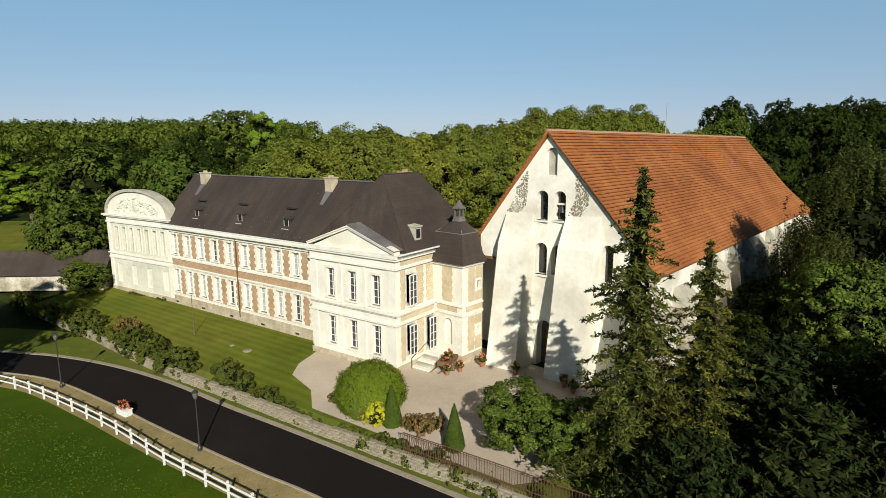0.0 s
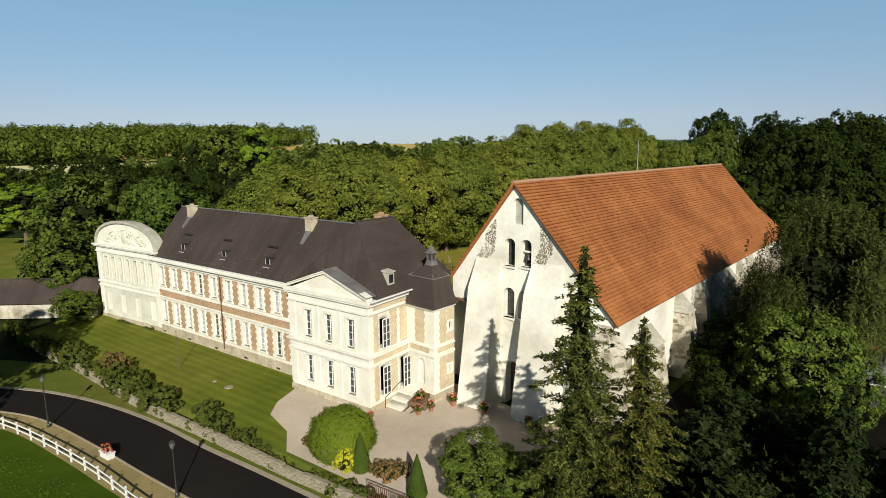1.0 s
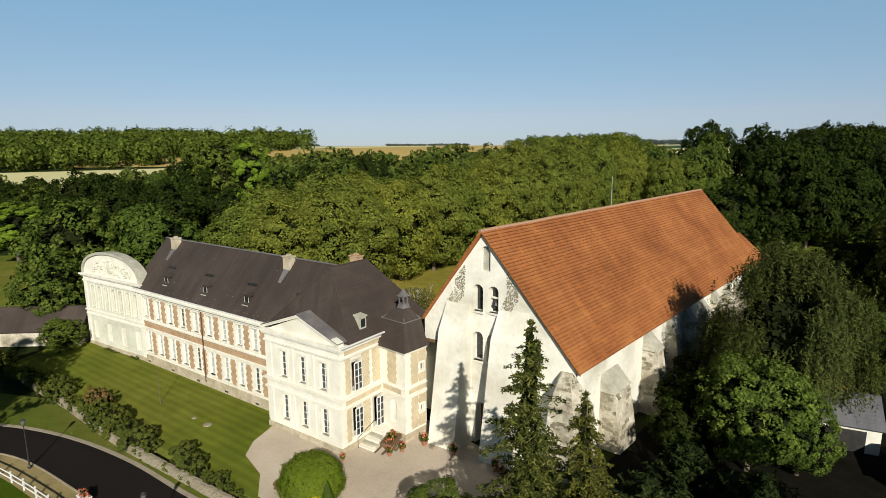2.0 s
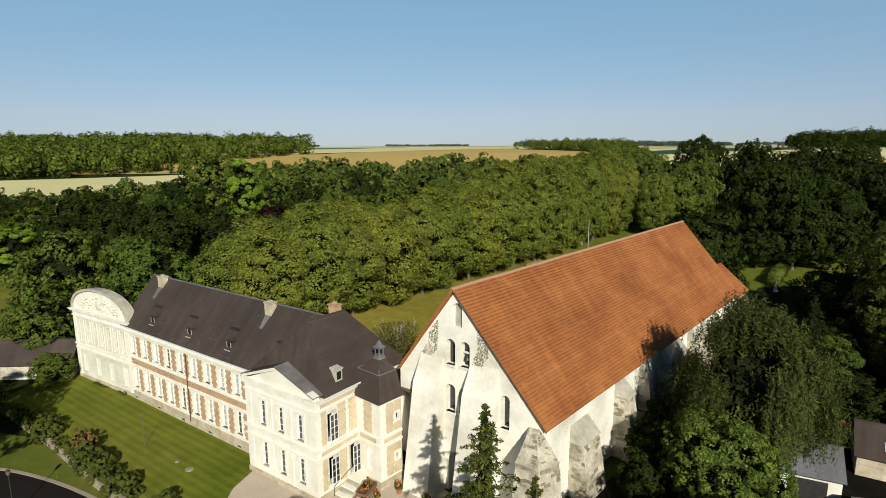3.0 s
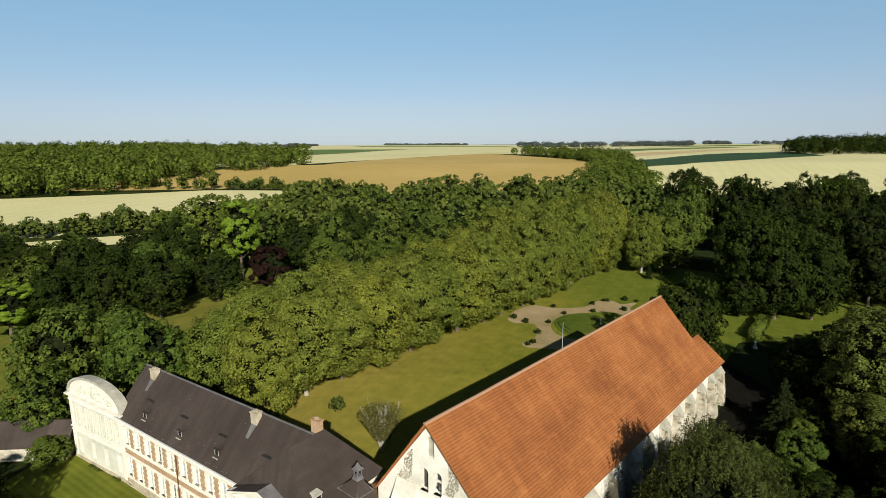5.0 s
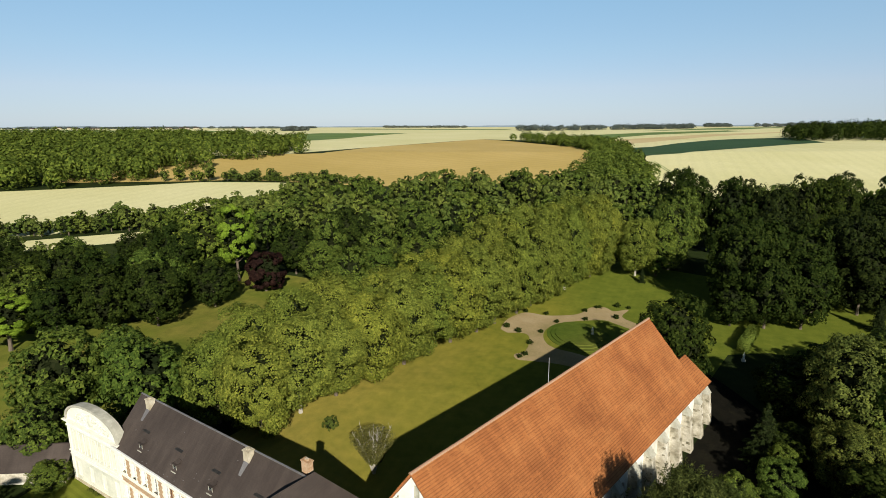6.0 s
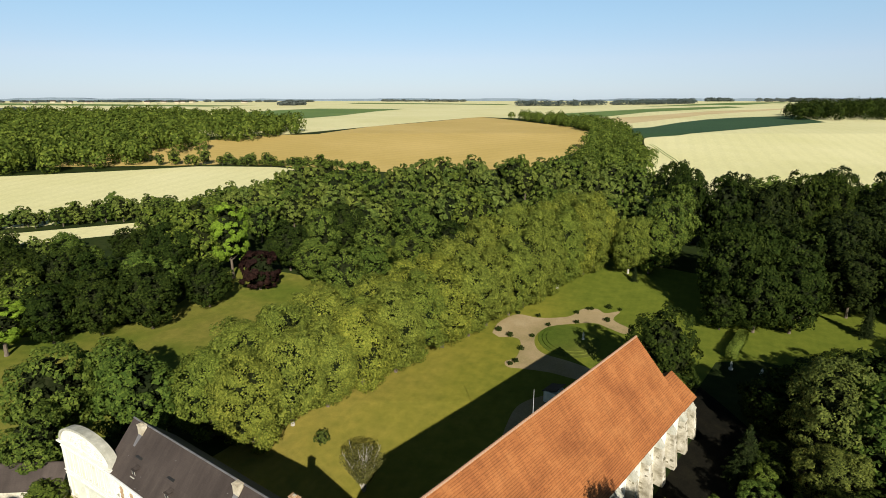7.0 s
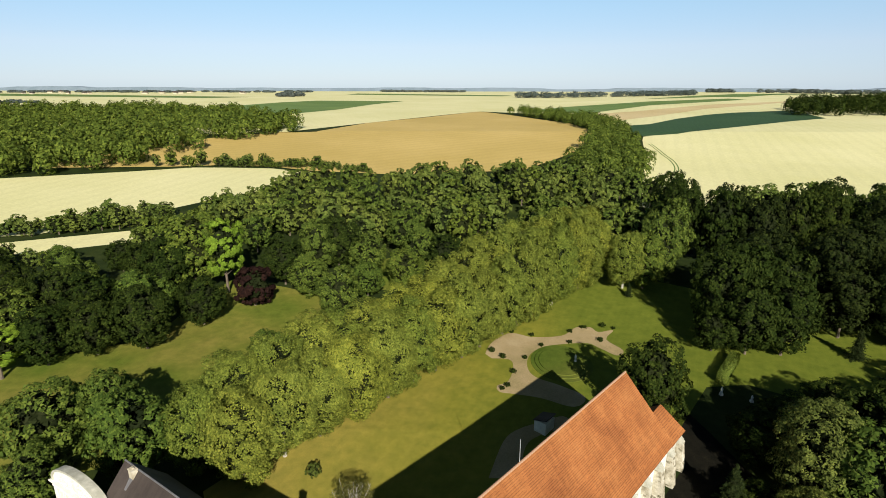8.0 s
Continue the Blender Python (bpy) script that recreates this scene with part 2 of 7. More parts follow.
CH_N = -0.1                               # the gable, along the line from dry to green
M = {
    # very dark base: tree shade outside the lawns is put into this colour
    "grass": grass("shaded_rough_grass", (0.016, 0.024, 0.008), (0.024, 0.036, 0.01), (0.04, 0.05, 0.015)),
    "meadow": grass("meadow_grass", (0.04, 0.075, 0.005), (0.054, 0.09, 0.006), (0.072, 0.1, 0.009)),
    "lawn": grass("mown_lawn", (0.105, 0.132, 0.016), (0.128, 0.15, 0.021), (0.16, 0.166, 0.03), 0.08, -55, 0.9),
    "park": dry_lawn("park_lawn", (0.125, 0.15, 0.022), (0.2, 0.19, 0.03), (0.265, 0.216, 0.05), CH_N - 30, CH_N + 24),
    "lawn_rough": grass("verge_grass", (0.085, 0.12, 0.018), (0.12, 0.14, 0.026), (0.2, 0.17, 0.06)),
    "park_green": grass("park_grass", (0.07, 0.105, 0.016), (0.09, 0.12, 0.02), (0.12, 0.13, 0.028)),
    # near-black ground colour that stands in for tree shade
    "bed_shade": mottled("ground_shade", (0.007, 0.007, 0.005), (0.011, 0.01, 0.007), (0.016, 0.015, 0.009), 0.5, 4.0, 0.95, 0.6, 0.08, 0.03),
    "park_mixed": grass("park_mixed_grass", (0.1, 0.135, 0.02), (0.15, 0.16, 0.03), (0.21, 0.185, 0.045)),
    "dry": grass("dry_verge", (0.26, 0.21, 0.1), (0.33, 0.26, 0.14), (0.18, 0.18, 0.06)),
    "gravel": mottled("gravel", (0.4, 0.33, 0.25), (0.5, 0.42, 0.33), (0.56, 0.48, 0.39), 0.15, 5.0, 0.95, 0.2, 0.03, grain=0.18),
    "path": mottled("sandy_path", (0.25, 0.2, 0.085), (0.36, 0.27, 0.14), (0.46, 0.36, 0.21), 0.1, 3.0, 0.95, 0.25, 0.03),
    "asphalt": mottled("asphalt", (0.013, 0.0105, 0.0095), (0.0165, 0.0135, 0.012), (0.023, 0.0195, 0.017), 0.12, 20.0, 0.9, 0.2, 0.01, 0.08),
    "kerb": mottled("concrete_kerb", (0.28, 0.24, 0.17), (0.36, 0.31, 0.23), (0.25, 0.23, 0.15), 0.8, 10.0, 0.9),
    "stone": mottled("pale_limestone", (0.66, 0.62, 0.51), (0.79, 0.76, 0.65), (0.84, 0.81, 0.71), 0.3, 5.0, 0.85, 0.15, 0.02, grain=0.12),
    "trim": mottled("dressed_limestone", (0.68, 0.65, 0.55), (0.79, 0.76, 0.66), (0.84, 0.81, 0.72), 0.6, 8.0, 0.8, 0.1, 0.01, grain=0.1),
    "render": mottled("lime_washed_masonry", (0.54, 0.5, 0.4), (0.79, 0.77, 0.67), (0.84, 0.82, 0.73), 0.2, 2.5, 0.9, 0.35, 0.05, grain=0.14),
    "weathered": mottled("weathered_limewash", (0.24, 0.21, 0.14), (0.56, 0.51, 0.4), (0.78, 0.74, 0.64), 0.6, 4.5, 0.9, 0.8, 0.1, grain=0.42),
    "old_facade": mottled("weathered_facade", (0.52, 0.52, 0.42), (0.68, 0.67, 0.56), (0.76, 0.74, 0.63), 0.35, 4.0, 0.88, 0.2, 0.02, grain=0.18),
    "rubble": mottled("grey_rubble", (0.13, 0.12, 0.075), (0.32, 0.285, 0.205), (0.54, 0.49, 0.38), 0.9, 6.0, 0.95, 0.9, 0.1),
    "plinth": mottled("weathered_plinth", (0.36, 0.3, 0.2), (0.52, 0.45, 0.33), (0.64, 0.58, 0.46), 0.7, 4.0, 0.9, 0.5, 0.05),
    "brick": brickwork("orange_brick", (0.44, 0.27, 0.14), (0.36, 0.21, 0.11), (0.56, 0.48, 0.36)),
    "brick_b": brickwork("buff_brick", (0.58, 0.48, 0.31), (0.52, 0.42, 0.26), (0.66, 0.6, 0.47)),
    "lozenge": mottled("pale_brick", (0.6, 0.53, 0.39), (0.67, 0.6, 0.46), (0.72, 0.66, 0.53), 0.8, 8.0, 0.88, 0.1, 0.01, grain=0.15),
    "slate": roofing("brown_slate", (0.048, 0.036, 0.03), (0.064, 0.049, 0.041), (0.086, 0.067, 0.056), 0.25, 0.16, 0.25, 0.75, 0.2),
    "tile": roofing("orange_clay_tile", (0.285, 0.096, 0.029), (0.375, 0.138, 0.042), (0.445, 0.182, 0.06), 0.16, 0.38, 0.4, 0.8, 0.2),
    # darker tile colour that paints the shadow line under each course
    "tile_shadow": roofing("tile_shadow_edge", (0.19, 0.064, 0.021), (0.27, 0.097, 0.031), (0.4, 0.155, 0.05), 0.2, 0.38, 0.4, 0.85, 0.2),
    "ridge_tile": mottled("lichened_ridge_tile", (0.3, 0.15, 0.08), (0.4, 0.24, 0.15), (0.5, 0.36, 0.26), 1.2, 8.0, 0.9, 0.4, 0.02),
    "zinc": mottled("lead_sheet", (0.12, 0.11, 0.11), (0.18, 0.17, 0.165), (0.24, 0.225, 0.22), 0.8, 6.0, 0.5, 0.1, 0.01, 0.5),
    "stained": mottled("stained_limestone", (0.3, 0.29, 0.23), (0.44, 0.42, 0.34), (0.58, 0.55, 0.46), 0.8, 6.0, 0.85, 0.15, 0.01, grain=0.2),
    "glass": glass("window_glass"),
    "pane_pale": mottled("shuttered_pane", (0.3, 0.32, 0.34), (0.42, 0.43, 0.44), (0.5, 0.5, 0.5), 1.2, 8.0, 0.25, 0.05, 0.01, 0.6),
    "pipe": mottled("rusty_pipe", (0.1, 0.05, 0.03), (0.14, 0.07, 0.045), (0.18, 0.1, 0.07), 1.5, 12.0, 0.7, 0.1, 0.01),
    "white": mottled("white_paint", (0.72, 0.72, 0.68), (0.8, 0.8, 0.77), (0.78, 0.77, 0.72), 1.5, 12.0, 0.6, 0.1, 0.01),
    "iron": mottled("dark_iron", (0.02, 0.02, 0.02), (0.035, 0.033, 0.03), (0.05, 0.045, 0.04), 2.0, 20.0, 0.5, 0.1, 0.01, 0.5),
    "grey": mottled("grey_paint", (0.3, 0.3, 0.3), (0.36, 0.36, 0.35), (0.4, 0.39, 0.37), 2.0, 20.0, 0.6, 0.1, 0.01),
    "bark": mottled("bark", (0.09, 0.07, 0.05), (0.15, 0.12, 0.09), (0.24, 0.2, 0.15), 1.5, 9.0, 0.95, 0.8, 0.05, 0.15, "Object", (1, 1, 0.3)),
    "pale_bark": mottled("pale_bark", (0.3, 0.27, 0.22), (0.42, 0.39, 0.33), (0.5, 0.46, 0.4), 1.5, 9.0, 0.9, 0.5, 0.03, 0.15, "Object", (1, 1, 0.4)),
    "wood": mottled("old_wood", (0.12, 0.07, 0.04), (0.18, 0.11, 0.06), (0.24, 0.16, 0.1), 3.0, 15.0, 0.85, 0.3, 0.01, 0.2, "Object", (0.3, 1, 1)),
    "terracotta": mottled("terracotta", (0.3, 0.13, 0.07), (0.36, 0.16, 0.09), (0.4, 0.2, 0.12), 3.0, 20.0, 0.85),
    "wheat": crop("pale_wheat", (0.58, 0.54, 0.27), (0.65, 0.6, 0.33), 20, 9.0, 0.02),
    "ripe": crop("ripe_wheat", (0.43, 0.31, 0.095), (0.5, 0.36, 0.125), 60, 8.0, 0.03),
    "stubble": crop("stubble", (0.5, 0.38, 0.18), (0.56, 0.44, 0.24), -30, 7.0, 0.06),
    "crop": crop("green_crop", (0.1, 0.16, 0.04), (0.14, 0.2, 0.05), 10, 5.0, 0.08),
    "beet": crop("dark_green_crop", (0.025, 0.06, 0.022), (0.035, 0.075, 0.028), 40, 4.0, 0.1),
    "leaf_lime": foliage("leaves_olive", (0.078, 0.1, 0.018), (0.135, 0.156, 0.027), (0.215, 0.232, 0.042)),
    "leaf_green": foliage("leaves_green", (0.041, 0.065, 0.013), (0.072, 0.103, 0.019), (0.125, 0.158, 0.029)),
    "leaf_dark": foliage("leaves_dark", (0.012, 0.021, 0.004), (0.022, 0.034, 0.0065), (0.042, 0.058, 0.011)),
    "leaf_bright": foliage("leaves_bright", (0.09, 0.14, 0.016), (0.13, 0.2, 0.022), (0.18, 0.26, 0.03)),
    "leaf_copper": foliage("leaves_copper", (0.013, 0.007, 0.007), (0.021, 0.01, 0.009), (0.032, 0.015, 0.012)),
    "leaf_willow": foliage("leaves_willow", (0.026, 0.035, 0.01), (0.052, 0.064, 0.017), (0.095, 0.11, 0.03)),
    "needle": foliage("needles", (0.03, 0.038, 0.01), (0.07, 0.078, 0.019), (0.16, 0.16, 0.04), 0.1),
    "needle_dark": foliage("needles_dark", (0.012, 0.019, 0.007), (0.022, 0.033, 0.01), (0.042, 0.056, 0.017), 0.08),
    # crown core: the shade inside the foliage is put into this colour
    "inner": foliage("inner_shade", (0.010, 0.014, 0.005), (0.015, 0.02, 0.007), (0.02, 0.024, 0.01), 0.0),
    "leaf_yellow": foliage("leaves_yellow", (0.26, 0.29, 0.02), (0.4, 0.4, 0.03), (0.5, 0.48, 0.05)),
    "leaf_red": foliage("leaves_red", (0.045, 0.06, 0.016), (0.11, 0.1, 0.035), (0.4, 0.17, 0.1)),
    "petal": foliage("red_petals", (0.42, 0.06, 0.035), (0.55, 0.14, 0.07), (0.68, 0.4, 0.28), 0.2),
    "dry_twig": foliage("dry_twigs", (0.07, 0.065, 0.02), (0.12, 0.11, 0.035), (0.19, 0.16, 0.055), 0.1),
}


# ---- mesh helpers ----
def part(name, bm, material, parent=None, label="", smooth=False):
    """Links a bmesh as one mesh object under a thing or a part."""
    me = bpy.data.meshes.new(name)
    bmesh.ops.recalc_face_normals(bm, faces=bm.faces[:])
    bm.to_mesh(me)
    bm.free()
    me.materials.append(M[material])
    if smooth:
        me.shade_smooth()
    ob = new(name, me)
    ob.parent = parent
    return tagged(ob, label)


def thing(name, label, category, at=(0, 0, 0), turn=0.0, group="", kind=""):
    ob = new(name)
    ob.empty_display_size = 0.5
    ob.matrix_basis = pose(*at, 0, 0, turn)
    return tagged(ob, label, category, group, kind)


def box(bm, x0, x1, y0, y1, z0, z1):
    v = [bm.verts.new((x, y, z)) for z in (z0, z1) for y in (y0, y1) for x in (x0, x1)]
    for f in ((0, 1, 3, 2), (4, 5, 7, 6), (0, 1, 5, 4), (2, 3, 7, 6), (0, 2, 6, 4), (1, 3, 7, 5)):
        bm.faces.new([v[i] for i in f])
    return v


def boxes(*rows):
    bm = bmesh.new()
    for r in rows:
        box(bm, *r)
    return bm


def prism(bm, low, high):
    """A solid between two rings of equally many points."""
    a, b = [bm.verts.new(p) for p in low], [bm.verts.new(p) for p in high]
    n = len(a)
    bm.faces.new(a)
    bm.faces.new(b)
    for i in range(n):
        bm.faces.new((a[i], a[(i + 1) % n], b[(i + 1) % n], b[i]))


def loft(bm, rows, caps=True):
    """One skin through rings of equally many points."""
    vs = [[bm.verts.new(p) for p in r] for r in rows]
    n = len(vs[0])
    for a, b in zip(vs, vs[1:]):
        for i in range(n):
            bm.faces.new((a[i], a[(i + 1) % n], b[(i + 1) % n], b[i]))
    if caps:
        bm.faces.new(vs[0])
        bm.faces.new(vs[-1])


def plate(bm, outer, holes, y0, y1, place=lambda u, w, y: (u, y, w)):
    """A wall in the (u, w) plane between depths y0 and y1, with openings right through."""
    from mathutils.geometry import tessellate_polygon
    loops = [outer, *holes]
    flat = [p for lp in loops for p in lp]
    tris = tessellate_polygon([[Vector((u, w, 0)) for u, w in lp] for lp in loops])
    sides = [[bm.verts.new(place(u, w, y)) for u, w in flat] for y in (y0, y1)]
    for vs in sides:
        for t in tris:
            try:
                bm.faces.new([vs[i] for i in t])
            except ValueError:
                pass
    k = 0
    for lp in loops:
        n = len(lp)
        for i in range(n):
            a, b = k + i, k + (i + 1) % n
            bm.faces.new((sides[0][a], sides[0][b], sides[1][b], sides[1][a]))
        k += n


def rect(u0, u1, w0, w1):
    return [(u0, w0), (u1, w0), (u1, w1), (u0, w1)]


def arched(u, w0, w1, half, n=7):
    """An opening with a round head."""
    s = w1 - half
    return [(u - half, w0), (u + half, w0)] + [(u + half * math.cos(math.pi * i / n), s + half * math.sin(math.pi * i / n)) for i in range(n + 1)]


def tube(bm, p0, p1, r0, r1=None, n=8):
    p0, p1 = Vector(p0), Vector(p1)
    r1 = r0 if r1 is None else r1
    q = (p1 - p0).to_track_quat("Z", "Y")
    ring = lambda p, r: [p + q @ Vector((r * math.cos(2 * math.pi * i / n), r * math.sin(2 * math.pi * i / n), 0)) for i in range(n)]
    prism(bm, ring(p0, r0), ring(p1, r1))


def lathe(bm, profile, n=12, at=(0, 0, 0)):
    x, y, z = at
    rings = [[bm.verts.new((x + r * math.cos(2 * math.pi * i / n), y + r * math.sin(2 * math.pi * i / n), z + h)) for i in range(n)] for r, h in profile]
    for a, b in zip(rings, rings[1:]):
        for i in range(n):
            bm.faces.new((a[i], a[(i + 1) % n], b[(i + 1) % n], b[i]))
    bm.faces.new(rings[0])
    bm.faces.new(rings[-1])


# ---- the ground: a valley floor that climbs to a plateau ----
P0, ANG = (-3.5, 39.9), 145.5            # corner of the pavilion, direction of the long front
CA, CANG = (7.94, 41.69), 49.1           # apex of the barn church, direction of its ridge
RISE_Y = [65, 90, 130, 200, 280, 350, 470, 700, 2000, 4500]
RISE_Z = [0, 1.8, 2.5, 6.2, 10.2, 13.7, 22.2, 23.6, 22.0, -80.0]
BANK_D, BANK_Z = [-8.2, -7.6, -3.0], [0.0, 0.5, 0.8]


def dist_d(x, y):
    return (x - P0[0]) * math.sin(radians(180 - ANG)) + (y - P0[1]) * math.cos(radians(180 - ANG))


def ground_z(x, y):
    return float(np.interp(dist_d(x, y), BANK_D, BANK_Z) + np.interp(y, RISE_Y, RISE_Z))


DX, DY = math.sin(radians(180 - ANG)), math.cos(radians(180 - ANG))


def drape(name, pts, material, lift, label="", category="", kind="structure", thick=0.0):
    """A flat piece of ground, cut along the lines where the ground bends and laid on it."""
    bm = bmesh.new()
    bm.faces.new([bm.verts.new((x, y, 0)) for x, y in pts])
    for y in RISE_Y:
        bmesh.ops.bisect_plane(bm, geom=bm.verts[:] + bm.edges[:] + bm.faces[:], plane_co=(0, y, 0), plane_no=(0, 1, 0))
    for d in BANK_D:
        bmesh.ops.bisect_plane(bm, geom=bm.verts[:] + bm.edges[:] + bm.faces[:], plane_co=(P0[0] + d * DX, P0[1] + d * DY, 0), plane_no=(DX, DY, 0))
    bmesh.ops.triangulate(bm, faces=bm.faces[:])
    for v in bm.verts:
        v.co.z = ground_z(v.co.x, v.co.y) + lift
    for f in bm.faces:
        if f.normal.z < 0:
            f.normal_flip()
    if thick:
        g = bmesh.ops.extrude_face_region(bm, geom=bm.faces[:])
        for e in g["geom"]:
            if isinstance(e, bmesh.types.BMVert):
                e.co.z -= thick
    me = bpy.data.meshes.new(name)
    bm.normal_update()
    bm.to_mesh(me)
    bm.free()
    me.materials.append(M[material])
    return tagged(new(name, me), label, category, "", kind)


def smooth_line(pts, n=6):
    """Points of a curve through pts."""
    out = []
    P = [pts[0], *pts, pts[-1]]
    for i in range(1, len(P) - 2):
        a, b, c, d = (np.array(P[i + k], float) for k in (-1, 0, 1, 2))
        for k in range(n):
            s = k / n
            out.append(tuple(0.5 * (2 * b + (c - a) * s + (2 * a - 5 * b + 4 * c - d) * s * s + (3 * b - a - 3 * c + d) * s ** 3)))
    out.append(tuple(pts[-1]))
    return out


drape("ground", [(-4000, -400), (4000, -400), (4000, 4400), (-4000, 4400)], "grass", 0.0, "rough grass over the valley floor and slopes", "ground")

# ---- fields and lawns ----
FIELDS = "fields on the plateau"


def field(name, pts, material, lift, label):
    return tagged(drape(name, pts, material, lift, label, "field"), group=FIELDS)


field("far_field", [(-4000, 420), (-700, 440), (-340, 420), (-112, 466), (-61, 553), (56, 739), (180, 640), (172, 560), (162, 450), (300, 430), (4000, 300), (4000, 4400), (-4000, 4400)], "wheat", 0.10, "pale ripe wheat stretching to the skyline")
field("wheat_field", [(-400, 262), (-221, 304), (-169, 320), (-135, 333), (-114, 333), (-88, 331), (-62, 320), (-58, 288), (-92, 262), (-112, 236), (-141, 206), (-190, 196), (-400, 170)], "wheat", 0.08, "pale wheat field beyond the park trees")
field("wheat_strip", [(-200, 180), (-145, 197), (-101, 214), (-88, 213), (-98, 199), (-128, 186), (-200, 165)], "wheat", 0.06, "narrow strip of pale wheat between trees")
field("ripe_field", [(-230, 330), (-200, 400), (-160, 440), (-125, 462), (-107, 462), (-91, 466), (-61, 551), (-5, 633), (56, 737), (85, 671), (112, 596), (130, 556), (134, 487), (130, 452), (98, 381), (60, 330), (-2, 312), (-62, 324), (-90, 336), (-121, 340), (-149, 335)], "ripe", 0.20, "golden ripe grain field curving up the slope")
field("right_field", [(96, 250), (116, 296), (140, 360), (160, 430), (166, 446), (198, 459), (268, 512), (358, 582), (394, 612), (520, 650), (1200, 700), (1200, 160), (300, 160)], "wheat", 0.16, "broad pale wheat field on the slope")
field("beet_field", [(158, 500), (164, 447), (198, 460), (268, 513), (358, 583), (420, 625), (470, 777), (370, 723), (316, 679), (258, 616), (204, 544), (168, 520)], "beet", 0.22, "dark green root crop field")
field("stubble_field", [(176, 640), (190, 590), (240, 645), (310, 730), (378, 821), (623, 1057), (655, 1114), (436, 953), (251, 743), (190, 690)], "stubble", 0.24, "tan stubble strip beside the root crop")
field("green_strip", [(115, 751), (156, 702), (194, 715), (335, 928), (627, 1206), (626, 1278), (394, 1100), (189, 864)], "crop", 0.26, "strip of green crop")
field("green_field", [(-330, 700), (-306, 892), (-273, 1023), (-231, 1105), (-65, 1088), (-105, 942), (-130, 783), (-161, 692), (-211, 660)], "crop", 0.26, "green crop field behind the wood")
field("thin_strip", [(420, 1230), (640, 1390), (729, 1410), (1050, 1778), (839, 1693), (647, 1503)], "crop", 0.28, "thin green strip of crop")
field("ripe_strip", [(800, 1250), (1500, 1500), (1500, 1650), (800, 1360)], "ripe", 0.28, "far strip of golden grain")
field("far_green_field", [(-1500, 1500), (-500, 1250), (-420, 1330), (-1500, 1700)], "crop", 0.28, "far green crop field near the skyline")
field("far_green_field", [(-250, 1560), (150, 1420), (180, 1500), (-240, 1680)], "crop", 0.28, "far green crop field near the skyline")
field("far_green_field", [(900, 1620), (1300, 1500), (1330, 1560), (920, 1700)], "crop", 0.28, "far green crop field near the skyline")

CX, CY = math.cos(radians(CANG)), math.sin(radians(CANG))


def ch(a, n):
    """From along-the-ridge and to-the-right metres of the church to the plan."""
    return (CA[0] + a * CX + n * CY, CA[1] + a * CY - n * CX)


def fr(s, d):
    """From along-the-front and into-the-building metres of the long house to the plan."""
    return (P0[0] - s * DY + d * DX, P0[1] + s * DX + d * DY)


drape("meadow", [(-90, -60), (-6, -60), (-4, 23), (-12, 28), (-17, 31.2), (-22, 34.6), (-27.5, 38), (-34, 40.2), (-45, 42.6), (-78, 36)], "meadow", 0.02, "bright green paddock grass inside a white fence", "meadow")
drape("front_lawn", [fr(50, 2), fr(46, 2.6), fr(9.2, 2.6), fr(8.6, -0.6), fr(7.9, -2.8), fr(6.7, -4.5), fr(3.5, -5.5), fr(1.4, -7.3), fr(47.5, -7.3)], "lawn", 0.03, "striped mown lawn along the long house front", "lawn")
drape("forecourt", [fr(8.6, -0.6), fr(7.9, -2.8), fr(6.7, -4.5), fr(3.5, -5.5), fr(1.4, -7.3), fr(-14, -7.4), fr(-20, -2), fr(-16, 6), fr(-1, 9), fr(2, 3), fr(9.3, 1)], "gravel", 0.04, "beige gravel forecourt before the abbey", "forecourt")
drape("park_lawn", [ch(4, -5), ch(0, -14), ch(-2, -30), ch(4, -46), ch(20, -47), ch(50, -47), ch(90, -47), ch(135, -46), ch(140, -10), (84, 152), (112, 142), (134, 136), (154, 120), (144, 90), (110, 90), (97, 94.5), (84, 101), (77, 106), (68, 105), ch(68, 5), ch(61, 3), ch(60, 0), ch(54, -2)], "park", 0.03, "sunny yellowed park lawn beside the tree avenue", "lawn")
drape("left_lawn", [(-110, 95), (-98, 114), (-74, 117), (-62, 124), (-57, 134), (-55, 150), (-51, 164), (-34, 158), (-18, 150), (-10, 126), (-17, 106), (-28, 86), (-48, 78), (-76, 78), (-100, 80)], "park_mixed", 0.025, "park lawn west of the avenue, half in shade", "lawn")
drape("back_lawn", [(-22, 156), (-15, 175), (-3, 184), (4, 178), (-3, 156)], "park_mixed", 0.03, "small clearing of dry grass", "lawn")

# sheet laid where the garden ground is shaded; the shade is its colour
drape("shrub_bed", [(8.5, 20.5), (13, 16.5), (24, 10), (44, 2), (70, 30), (72, 62), (64, 80), (60, 98), ch(60, 2), ch(60, 9), ch(44, 9.2), ch(3, 9.4), ch(-2, 9.6), (11, 28.5)], "bed_shade", 0.03, "near-black ground sheet painting shade under the garden trees", "bed")

